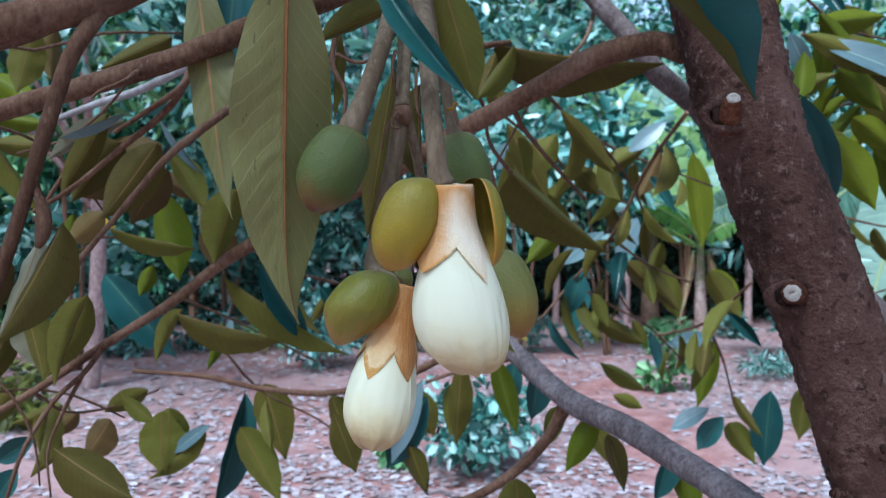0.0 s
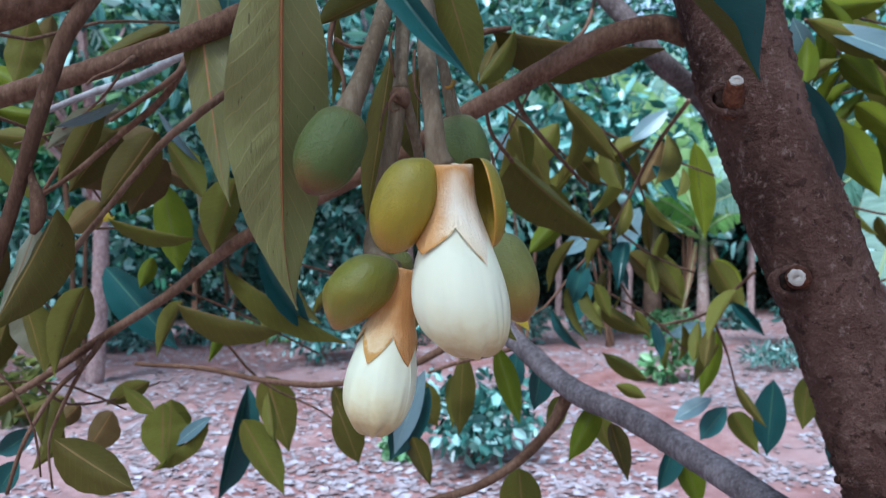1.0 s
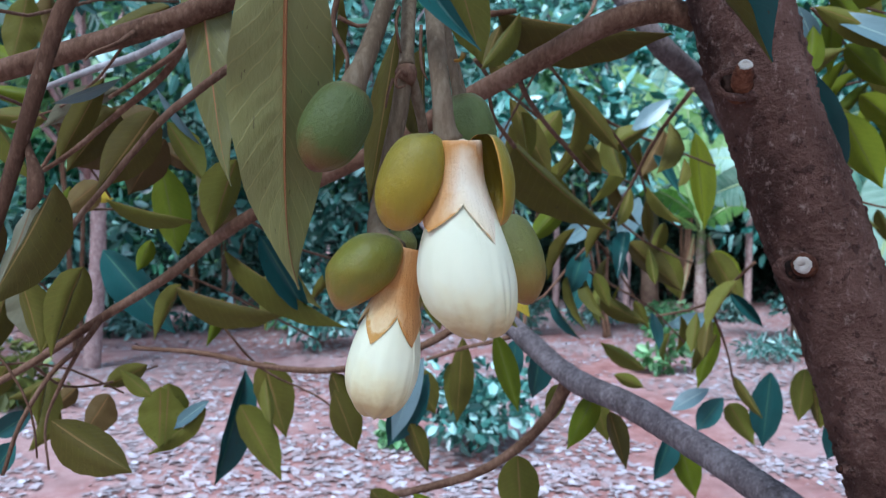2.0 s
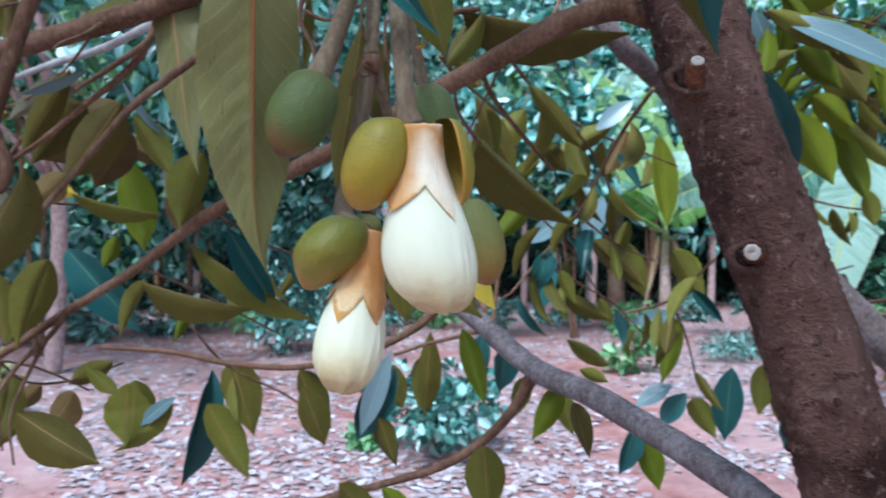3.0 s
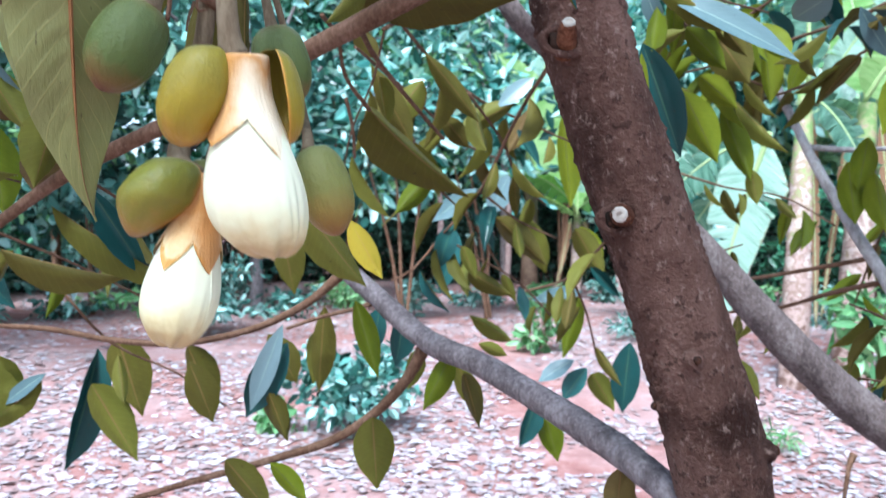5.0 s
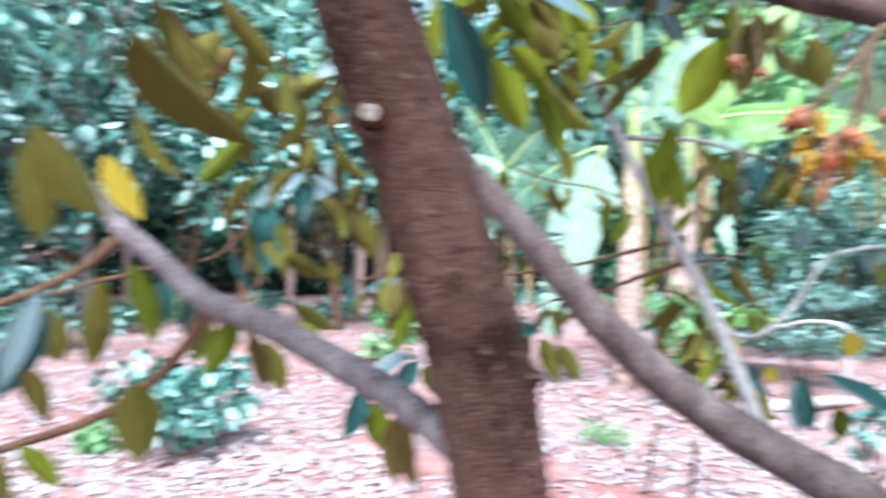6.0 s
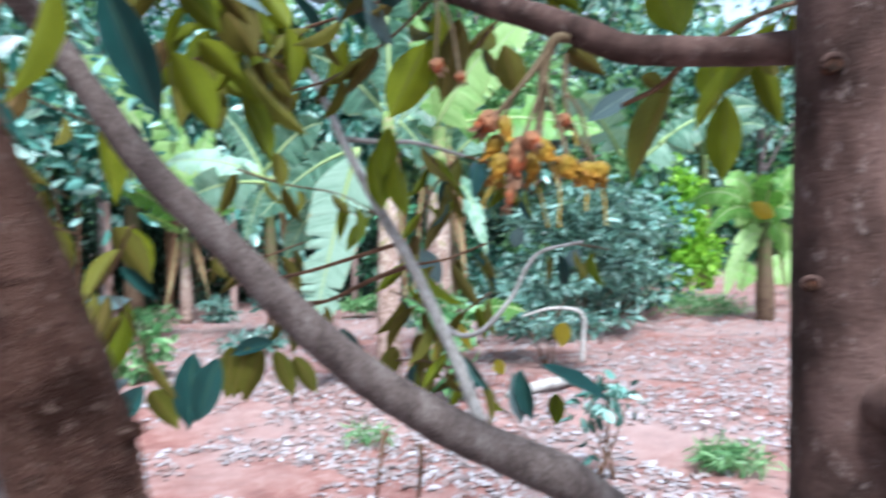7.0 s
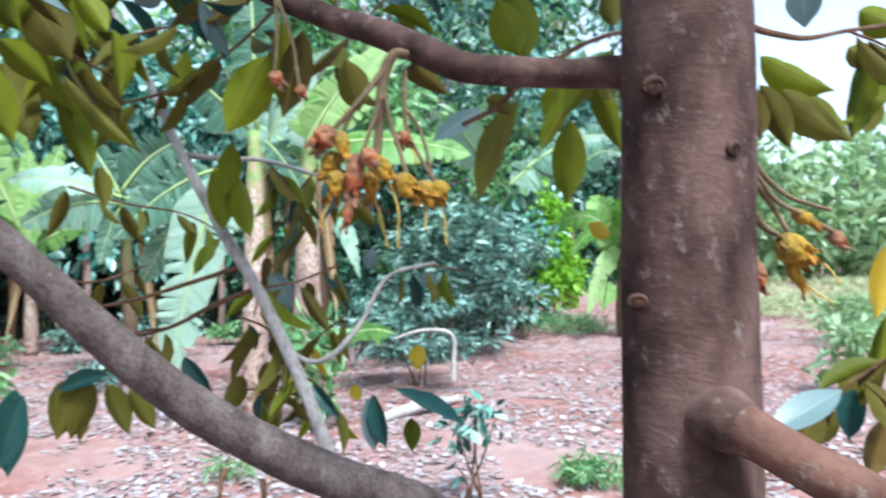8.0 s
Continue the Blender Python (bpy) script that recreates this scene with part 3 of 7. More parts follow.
def leaf_cloud(name, blobs, count, size, mat, flat=0.4, narrow=0.42, seed=1, level=0.0):
    """Many small folded leaves filling a set of uneven clumps (x, y, z, rx, ry, rz)."""
    r = np.random.default_rng(seed)
    b = np.array(blobs, float)
    share = b[:, 3] * b[:, 4] * b[:, 5]
    pick = r.choice(len(b), count, p=share / share.sum())
    d = r.normal(size=(count, 3))
    d /= np.linalg.norm(d, axis=1)[:, None]
    rad = r.random(count) ** 0.45 * (1 + 0.16 * np.sin(d[:, 0] * 7 + pick) + 0.14 * np.sin(d[:, 2] * 9 + 2 * pick))
    c = b[pick, :3] + d * rad[:, None] * b[pick, 3:]
    ax = (d * 0.7 + r.normal(size=(count, 3)) * 0.7) * np.array([1, 1, 1 - 0.8 * level]) + np.array([0, 0, -flat * (1 - 0.6 * level)])
    ax /= np.linalg.norm(ax, axis=1)[:, None]
    nn = np.cross(ax, r.normal(size=(count, 3)) * (1 - 0.8 * level) + np.array([0, 0, level]))
    nn /= np.linalg.norm(nn, axis=1)[:, None]
    up = np.cross(nn, ax)
    s = size * (0.6 + 0.8 * r.random(count))[:, None]
    w = s * narrow * 0.5
    v = np.stack([c, c + ax * s * 0.35 + nn * w + up * w * 0.35, c + ax * s * 0.75 + nn * w * 0.75 + up * w * 0.2, c + ax * s,
                  c + ax * s * 0.75 - nn * w * 0.75 + up * w * 0.2, c + ax * s * 0.35 - nn * w + up * w * 0.35], 1).reshape(-1, 3)
    k = np.arange(count)[:, None] * 6
    faces = np.concatenate([k + [0, 1, 2, 3], k + [0, 3, 4, 5]]).tolist()
    return mesh_of(name, v.tolist(), faces, mat, smooth=False)


# ---- ground ----
def ground_height(x, y):
    r = math.hypot(x, y)
    fade = min(1.0, max(0.0, (r - 1.0) / 3.0))
    return fade * (0.05 * noise.noise(Vector((x * 0.45, y * 0.45, 0))) + 0.025 * noise.noise(Vector((x * 1.7, y * 1.7, 3.0)))) * min(1.0, 40 / (r + 1e-6))


def build_ground():
    rings = np.concatenate([np.linspace(0, 24, 97), np.geomspace(25, 900, 26)])
    seg = 144
    verts = [(0, 0, ground_height(0, 0))]
    for r in rings[1:]:
        for j in range(seg):
            a = 2 * math.pi * j / seg
            verts.append((r * math.cos(a), r * math.sin(a), ground_height(r * math.cos(a), r * math.sin(a))))
    faces = [(0, 1 + j, 1 + (j + 1) % seg) for j in range(seg)]
    for i in range(len(rings) - 2):
        for j in range(seg):
            a, b = 1 + i * seg, 1 + (i + 1) * seg
            faces.append((a + j, b + j, b + (j + 1) % seg, a + (j + 1) % seg))
    g = new("ground", mesh_of("ground", verts, faces, SOIL))
    tagged(g, "red laterite garden soil strewn with dry leaves", "ground", kind="structure")


build_ground()


def build_litter(count=190000):
    r = np.random.default_rng(3)
    rad = 0.1 + 16.6 * r.random(count * 2)
    ang = np.radians(np.where(r.random(count * 2) < 0.72, r.uniform(-25, 135, count * 2), r.uniform(135, 335, count * 2)))
    x, y = rad * np.cos(ang), rad * np.sin(ang)
    keep = np.array([noise.noise(Vector((a * 0.9, b * 0.9, 5.0))) + 0.75 * noise.noise(Vector((a * 2.9, b * 2.9, 1.0))) for a, b in zip(x, y)])
    lush = np.where(x > 2.5, -0.5, -0.32)
    sel = np.flatnonzero(keep > lush + 0.4 * r.random(len(keep)) - 0.1)[:count]
    x, y = x[sel], y[sel]
    n = len(x)
    z = np.array([ground_height(a, b) for a, b in zip(x, y)]) + 0.003 + 0.008 * r.random(n)
    c = np.stack([x, y, z], 1)
    a = r.random(n) * 2 * np.pi
    tilt = r.normal(0, 0.13, n)
    ax = np.stack([np.cos(a), np.sin(a), tilt], 1)
    nn = np.stack([-np.sin(a), np.cos(a), r.normal(0, 0.13, n)], 1)
    s = (0.02 + 0.062 * r.random(n) ** 1.4)[:, None]
    w = s * (0.26 + 0.18 * r.random(n))[:, None]
    up = np.array([0, 0, 1.0])
    curl = s * (0.02 + 0.09 * r.random(n))[:, None]
    v = np.stack([c - ax * s * 0.5 + up * curl * 0.5, c + nn * w + up * curl * 0.6, c + ax * s * 0.5 + up * curl, c - nn * w + up * curl * 0.6, c], 1).reshape(-1, 3)
    k = np.arange(n)[:, None] * 5
    faces = np.concatenate([k + [0, 4, 1], k + [1, 4, 2], k + [2, 4, 3], k + [3, 4, 0]]).tolist()
    ob = new("leaf_litter", mesh_of("leaf_litter", v.tolist(), faces, LITTER, smooth=False))
    tagged(ob, "pale dry fallen leaves scattered over red soil", "leaf litter", kind="stuff")


build_litter()

# ---- durian tree with the leaning stem ----
tree = thing("durian_tree", (0.5, 0.5, 0), "durian tree with leaning dark rough stem and hanging leaves", "tree")
limb("trunk", tree, [(0.47, 0.5, -0.03, 0.05), (0.43, 0.5, 0.35, 0.043), (0.375, 0.49, 0.75, 0.037), (0.314, 0.483, 1.07, 0.0325),
     (0.282, 0.485, 1.19, 0.0315), (0.244, 0.487, 1.29, 0.0308), (0.209, 0.489, 1.385, 0.0302), (0.185, 0.492, 1.48, 0.0298), (0.15, 0.49, 1.62, 0.029), (0.1, 0.47, 1.85, 0.026), (0.05, 0.45, 2.2, 0.022)],
     BARK, sides=120, step=0.0019, rough=0.03, lump=0.1, scale=75.0, flake=0.08, cell=300.0)


def cut_stub(parent, at, out, r, length, pale=True):
    """A pruned side shoot: a short rough collar with a pale cut face."""
    at, out = Vector(at), Vector(out).normalized()
    a, b = at - out * 0.012, at + out * length
    collar = limb("cut_stub", parent, [(*(at - out * 0.02), r * 2.4), (*at, r * 1.9), (*(at + out * length * 0.5), r * 1.25), (*b, r)], BARK, "pruned side shoot", sides=20, step=0.002, rough=0.3, scale=220)
    c = b + out * 0.0012
    limb("cut_face", collar, [(*(b - out * 0.003), r * 0.9), (*c, r * 0.88), (*(c + out * 0.0008), r * 0.5)], CUT_WOOD if pale else BARK_SCAR, "cut face", sides=18, step=0.001, rough=0.35, scale=260)


KNOB = bark_material("raw red-brown knob", (0.05, 0.018, 0.01), (0.12, 0.045, 0.022), (0.2, 0.09, 0.05), 260, 0.002, 0.8)


def healed_stub(parent, at, out, r, knob, length, ring, wide):
    """A pruned shoot in a sunken scar with a swollen bark lip, a raw knob and a cracked pale cut face."""
    at, out = Vector(at), Vector(out).normalized()
    stub = limb("cut_stub", parent, [(*(at - out * 0.016), knob * 1.15), (*at, knob), (*(at + out * length * 0.6), r * 1.35), (*(at + out * length), r * 1.04)], KNOB, "raw red-brown pruned shoot", sides=22, step=0.0012, rough=0.14, lump=0.1, scale=330)
    b = at + out * length
    limb("cut_face", stub, [(*(b - out * 0.002), r), (*(b + out * 0.0008), r * 0.97), (*(b + out * 0.0014), r * 0.6), (*(b + out * 0.0013), r * 0.15)], CUT_WOOD, "cracked pale cut face", sides=22, step=0.0005, rough=0.2, scale=700)
    lip = []
    for i in range(15):
        a = 2 * math.pi * i / 14
        lip.append((at.x + wide * ring * math.cos(a), at.y + 0.0035 + 0.004 * abs(math.cos(a)), at.z - 0.002 + ring * math.sin(a) * (0.8 if math.sin(a) > 0 else 1.0), 0.0022 + 0.0012 * math.sin(a * 1.5) ** 2))
    limb("bark_lip", stub, lip, BARK, "swollen lip of bark", sides=12, step=0.0012, rough=0.3, scale=300)
    limb("scar", stub, [(at.x, at.y + 0.009, at.z - 0.002, ring * 1.05), (at.x, at.y + 0.0045, at.z - 0.002, ring * 0.95), (at.x, at.y + 0.0035, at.z - 0.002, ring * 0.5)], BARK_SCAR, "dark sunken scar", sides=24, step=0.001, rough=0.25, scale=260)


healed_stub(tree, (0.1825, 0.4605, 1.3935), (-0.16, -0.85, 0.6), 0.004, 0.006, 0.0095, 0.0092, 1.5)
healed_stub(tree, (0.2215, 0.4605, 1.281), (-0.62, -1, 0.06), 0.005, 0.0066, 0.0075, 0.0092, 1.3)
cut_stub(tree, (0.269, 0.451, 1.188), (0.0, -1, 0.1), 0.003, 0.004, False)
cut_stub(tree, (0.262, 0.479, 1.151), (-1, -0.1, 0.05), 0.003, 0.006, False)
cut_stub(tree, (0.333, 0.464, 1.122), (1, -0.2, 0.1), 0.004, 0.004, False)

# limbs of the leaning stem
limb("branch", tree, [(0.175, 0.518, 1.444, 0.0086), (0.157, 0.523, 1.452, 0.0087), (0.135, 0.523, 1.449, 0.0083), (0.108, 0.528, 1.441, 0.0082), (0.066, 0.543, 1.42, 0.0078), (0.018, 0.558, 1.396, 0.0072), (-0.031, 0.568, 1.368, 0.0067), (-0.093, 0.578, 1.338, 0.0059), (-0.15, 0.588, 1.309, 0.0052), (-0.183, 0.598, 1.288, 0.0046), (-0.215, 0.598, 1.263, 0.0041), (-0.27, 0.598, 1.228, 0.0036), (-0.325, 0.598, 1.192, 0.003), (-0.388, 0.597, 1.157, 0.0023)], BARK_TWIG, sides=18, step=0.006, rough=0.06, lump=0.05, scale=160)
limb("branch", tree, [(-0.285, 0.418, 1.372, 0.006), (-0.244, 0.423, 1.385, 0.0059), (-0.209, 0.428, 1.397, 0.006), (-0.171, 0.43, 1.409, 0.0062), (-0.139, 0.433, 1.421, 0.0065), (-0.108, 0.438, 1.436, 0.0068), (-0.07, 0.448, 1.455, 0.0071), (-0.024, 0.458, 1.479, 0.0076), (0.047, 0.478, 1.525, 0.0083), (0.147, 0.498, 1.572, 0.0094)], BARK_TWIG, sides=20, step=0.005, rough=0.06, lump=0.08, scale=170)
limb("branch", tree, [(-0.201, 0.318, 1.394, 0.0092), (-0.175, 0.318, 1.401, 0.0085), (-0.159, 0.323, 1.408, 0.0074), (-0.139, 0.328, 1.415, 0.0071), (-0.112, 0.348, 1.437, 0.0073), (-0.021, 0.418, 1.5, 0.0091), (0.143, 0.498, 1.587, 0.011)], BARK_TWIG, sides=22, step=0.006, rough=0.06, lump=0.06, scale=150)
limb("branch", tree, [(-0.131, 0.338, 1.43, 0.0038), (-0.138, 0.328, 1.415, 0.0037), (-0.151, 0.323, 1.392, 0.0035), (-0.158, 0.321, 1.37, 0.0032), (-0.164, 0.318, 1.345, 0.0031), (-0.171, 0.318, 1.322, 0.0029), (-0.178, 0.318, 1.301, 0.0028), (-0.189, 0.318, 1.275, 0.0026)], BARK_TWIG, sides=16, step=0.004, rough=0.05, lump=0.04, scale=160)
limb("side_shoot", tree, [(-0.166, 0.32, 1.335, 0.0017), (-0.163, 0.318, 1.329, 0.0018), (-0.16, 0.316, 1.321, 0.0032), (-0.16, 0.315, 1.313, 0.0029), (-0.162, 0.315, 1.308, 0.0012)], BARK_TWIG, "swollen brown shoot tip", sides=14, step=0.002, rough=0.06, scale=200)
limb("branch", tree, [(0.308, 0.477, 1.059, 0.012), (0.29, 0.496, 1.074, 0.012), (0.276, 0.535, 1.086, 0.012), (0.264, 0.589, 1.093, 0.013), (0.225, 0.679, 1.112, 0.013), (0.19, 0.752, 1.126, 0.013), (0.146, 0.828, 1.138, 0.013), (0.094, 0.931, 1.178, 0.013), (0.056, 0.991, 1.209, 0.012), (0.014, 1.052, 1.258, 0.0098), (-0.036, 1.105, 1.328, 0.0074)], BARK_GREY, sides=22, step=0.008, rough=0.05, lump=0.08, scale=120)
limb("branch", tree, [(0.149, 0.832, 1.139, 0.0096), (0.139, 0.838, 1.117, 0.0077), (0.125, 0.84, 1.091, 0.0064), (0.09, 0.845, 1.052, 0.0058), (0.039, 0.854, 1.018, 0.0052), (-0.037, 0.867, 0.992, 0.0045), (-0.131, 0.885, 0.963, 0.0039), (-0.233, 0.903, 0.93, 0.0032)], BARK_TWIG, sides=12, step=0.01, rough=0.06, scale=120)
limb("branch", tree, [(0.058, 0.99, 1.206, 0.0082), (0.03, 0.994, 1.18, 0.0063), (0.001, 0.999, 1.157, 0.0056), (-0.065, 1.011, 1.125, 0.0049), (-0.16, 1.028, 1.104, 0.0045), (-0.259, 1.058, 1.105, 0.0042), (-0.352, 1.087, 1.117, 0.0038), (-0.47, 1.12, 1.119, 0.0031)], BARK_TWIG, sides=12, step=0.01, rough=0.06, scale=120)
limb("twig", tree, [(0.107, 0.918, 1.175, 0.0038), (0.066, 0.936, 1.16, 0.0028), (0.024, 0.943, 1.149, 0.0025), (-0.017, 0.951, 1.134, 0.0021)], BARK_TWIG, sides=9, step=0.01)
limb("twig", tree, [(-0.082, 0.438, 1.44, 0.0023), (-0.086, 0.378, 1.39, 0.002), (-0.098, 0.358, 1.372, 0.0019), (-0.121, 0.353, 1.352, 0.0018), (-0.133, 0.348, 1.336, 0.0016), (-0.148, 0.348, 1.318, 0.0014), (-0.159, 0.348, 1.305, 0.0013), (-0.167, 0.348, 1.293, 0.0016), (-0.17, 0.348, 1.29, 0.00078)], BARK_TWIG, "thin brown twig with small buds", sides=12, step=0.003, rough=0.16, lump=0.1, scale=260)
limb("twig", tree, [(-0.111, 0.448, 1.436, 0.002), (-0.143, 0.458, 1.425, 0.0024), (-0.153, 0.458, 1.408, 0.0021), (-0.184, 0.468, 1.391, 0.0016), (-0.201, 0.468, 1.38, 0.0012)], BARK_TWIG, sides=10, step=0.004, rough=0.1, scale=200)
limb("twig", tree, [(-0.145, 0.458, 1.424, 0.0026), (-0.166, 0.468, 1.396, 0.0023), (-0.199, 0.478, 1.373, 0.002), (-0.236, 0.488, 1.348, 0.0017), (-0.268, 0.498, 1.332, 0.0015)], BARK_TWIG, sides=10, step=0.005, rough=0.1, scale=200)
limb("twig", tree, [(-0.137, 0.488, 1.441, 0.0031), (-0.166, 0.498, 1.429, 0.003), (-0.205, 0.518, 1.418, 0.0028), (-0.236, 0.518, 1.408, 0.0024), (-0.267, 0.518, 1.396, 0.002)], BARK_PALE, sides=10, step=0.006, rough=0.08, scale=150)
limb("twig", tree, [(-0.228, 0.518, 1.392, 0.0018), (-0.256, 0.518, 1.362, 0.0016), (-0.279, 0.518, 1.327, 0.0014)], BARK_TWIG, sides=8, step=0.008)
limb("twig", tree, [(-0.166, 0.423, 1.407, 0.0022), (-0.171, 0.413, 1.399, 0.0012), (-0.181, 0.408, 1.393, 0.00092), (-0.183, 0.403, 1.388, 0.00061)], BARK_TWIG, sides=8, step=0.003, rough=0.12, scale=260)
limb("twig", tree, [(-0.268, 0.598, 1.229, 0.0027), (-0.279, 0.588, 1.209, 0.0022), (-0.298, 0.578, 1.188, 0.002), (-0.316, 0.568, 1.152, 0.0017), (-0.329, 0.567, 1.113, 0.0015)], BARK_TWIG, sides=8, step=0.006)
limb("twig", tree, [(-0.279, 0.588, 1.209, 0.0018), (-0.296, 0.588, 1.177, 0.0016), (-0.308, 0.588, 1.146, 0.0011), (-0.305, 0.587, 1.11, 0.0009)], BARK_TWIG, sides=7, step=0.008)
limb("twig", tree, [(-0.057, 0.448, 1.443, 0.0019), (-0.061, 0.448, 1.419, 0.0017), (-0.053, 0.448, 1.402, 0.0014), (-0.054, 0.448, 1.386, 0.0012)], BARK_TWIG, sides=8, step=0.004)
limb("twig", tree, [(-0.058, 0.448, 1.424, 0.0014), (-0.047, 0.448, 1.419, 0.0012), (-0.037, 0.448, 1.421, 0.001), (-0.027, 0.458, 1.431, 0.00086)], BARK_TWIG, sides=8, step=0.004)
limb("twig", tree, [(0.029, 0.618, 1.44, 0.0019), (0.042, 0.668, 1.436, 0.0018), (0.051, 0.718, 1.41, 0.0019), (0.075, 0.753, 1.385, 0.0023)], BARK_TWIG, sides=8, step=0.005, rough=0.12, scale=200)
limb("twig", tree, [(0.058, 0.558, 1.414, 0.0021), (0.072, 0.618, 1.409, 0.0021), (0.102, 0.698, 1.396, 0.0021), (0.153, 0.768, 1.36, 0.0018)], BARK_TWIG, sides=8, step=0.005, rough=0.12, scale=200)
limb("twig", tree, [(0.039, 0.618, 1.477, 0.0028), (0.053, 0.618, 1.479, 0.0024), (0.062, 0.618, 1.48, 0.0019)], BARK_TWIG, sides=8, step=0.005)
limb("twig", tree, [(0.051, 0.718, 1.39, 0.0019), (0.058, 0.738, 1.365, 0.0017), (0.061, 0.758, 1.337, 0.0015)], BARK_TWIG, sides=8, step=0.005)

# large leaves near the flowers
hero = leaf(tree, (-0.053, 0.288, 1.417), (-0.0655, 0.333, 1.276), 0.0425, -1, -6, HERO, "long olive leaf seen from its underside")
RIB_SKIN = skin_material("orange brown midrib", [(0.0, (0.26, 0.12, 0.05)), (0.6, (0.28, 0.12, 0.045)), (1.0, (0.2, 0.12, 0.05))], 0.5, 0.0, 0.4, 0.3)
part("midrib", tube_mesh("midrib", [(0.02 * v * v + 0.14 * v**9, v, -0.06 * (v - 0.25) ** 2 - 0.0035, 0.016 - 0.013 * v) for v in np.linspace(0.0, 0.985, 16)], RIB_SKIN, sides=8, step=0.02, rough=0.0), hero, "orange-brown midrib")
leaf(tree, (-0.017, 0.268, 1.403), (0.01, 0.253, 1.354), 0.00953, 1, 30, GLOSSY_BENT, "glossy blue-green leaf curling at its tip")
leaf(tree, (0.09, 0.345, 1.437), (0.153, 0.342, 1.3805), 0.037, 1, -31, FOLDED, "glossy green leaf with olive underside")
leaf(tree, (-0.14, 0.438, 1.476), (-0.117, 0.428, 1.323), 0.0287, -1, 25, HERO)
leaf(tree, (-0.138, 0.518, 1.508), (-0.149, 0.518, 1.402), 0.0373, 1, 10, LEAVES[0])
leaf(tree, (-0.024, 0.418, 1.441), (-0.066, 0.418, 1.424), 0.0164, -1, -25)
leaf(tree, (-0.06, 0.468, 1.446), (-0.065, 0.468, 1.39), 0.00708, -1, 70)
leaf(tree, (-0.02, 0.388, 1.401), (-0.033, 0.388, 1.314), 0.0192, -1, 20)
leaf(tree, (-0.007, 0.408, 1.397), (-0.009, 0.408, 1.342), 0.0184, -1, -20)
leaf(tree, (0.003, 0.418, 1.462), (0.026, 0.418, 1.392), 0.0264, -1, 10)
leaf(tree, (0.046, 0.618, 1.478), (0.191, 0.638, 1.46), 0.0374, -1, -35)
leaf(tree, (0.065, 0.618, 1.478), (0.032, 0.598, 1.426), 0.0186, -1, 30)
leaf(tree, (0.42, 0.879, 1.498), (0.487, 0.899, 1.358), 0.0492, 1, 5, LEAVES[0], "dark blue-green leaf beside the stem")
leaf(tree, (0.523, 0.969, 1.458), (0.577, 0.969, 1.361), 0.0478, -1, 15, FRESH)
leaf(tree, (0.422, 0.839, 1.549), (0.56, 0.766, 1.464), 0.0363, 1, -35, PALE)
leaf(tree, (0.074, 0.756, 1.386), (0.188, 0.878, 1.301), 0.0515, -1, -20, LEAVES[1], "dark olive leaf hanging from a thin red twig")
leaf(tree, (0.163, 1.018, 1.467), (0.113, 1.018, 1.402), 0.0409, -1, 20)
leaf(tree, (-0.193, 0.518, 1.381), (-0.231, 0.518, 1.328), 0.0338, -1, 15)
leaf(tree, (-0.227, 0.538, 1.384), (-0.266, 0.538, 1.344), 0.0327, -1, -10)
leaf(tree, (-0.287, 0.768, 1.367), (-0.269, 0.768, 1.273), 0.0389, -1, 10, FRESH)
leaf(tree, (-0.198, 0.478, 1.394), (-0.229, 0.458, 1.373), 0.0127, 1, -60, PALE)
leaf(tree, (-0.232, 0.618, 1.415), (-0.198, 0.618, 1.368), 0.0104, 1, 55, PALE)
leaf(tree, (-0.223, 0.618, 1.388), (-0.192, 0.618, 1.338), 0.0236, -1, 20)
leaf(tree, (-0.155, 0.578, 1.354), (-0.176, 0.578, 1.297), 0.0317, -1, -15)
leaf(tree, (-0.153, 0.318, 1.318), (-0.174, 0.308, 1.268), 0.0204, -1, 35)
leaf(tree, (-0.286, 0.518, 1.268), (-0.27, 0.518, 1.215), 0.022, -1, 30)
leaf(tree, (-0.243, 0.518, 1.274), (-0.269, 0.518, 1.214), 0.0189, -1, -30)
leaf(tree, (-0.513, 1.117, 1.268), (-0.405, 1.117, 1.141), 0.0605, 1, 10, LEAVES[0])
leaf(tree, (-0.254, 0.718, 1.244), (-0.148, 0.718, 1.213), 0.0286, -1, -35)
leaf(tree, (-0.183, 0.638, 1.282), (-0.081, 0.638, 1.213), 0.0234, -1, -40)
leaf(tree, (-0.265, 0.518, 1.168), (-0.211, 0.518, 1.13), 0.033, -1, -15, LEAVES[3])
leaf(tree, (-0.299, 0.818, 1.13), (-0.304, 0.817, 1.061), 0.0377, -1, 20)
leaf(tree, (-0.258, 0.818, 1.103), (-0.319, 0.817, 1.049), 0.0189, -1, 50)
leaf(tree, (-0.293, 1.217, 1.081), (-0.261, 1.217, 0.956), 0.066, -1, 10)
leaf(tree, (-0.344, 1.287, 1.052), (-0.394, 1.287, 0.843), 0.0579, 1, -25, LEAVES[0], "narrow dark green leaf")
leaf(tree, (-0.333, 1.217, 1.009), (-0.268, 1.217, 0.883), 0.0566, -1, 10, LEAVES[1])
leaf(tree, (-0.15, 1.018, 1.103), (-0.116, 1.018, 1.009), 0.0409, -1, 20)
leaf(tree, (-0.02, 0.918, 1.144), (-0.06, 0.918, 1.037), 0.0283, 1, 15, PALE)
leaf(tree, (-0.036, 0.918, 1.06), (-0.017, 0.918, 1.005), 0.0241, -1, 20)
leaf(tree, (0.018, 1.018, 1.119), (0.014, 1.018, 1.048), 0.0314, -1, 20)
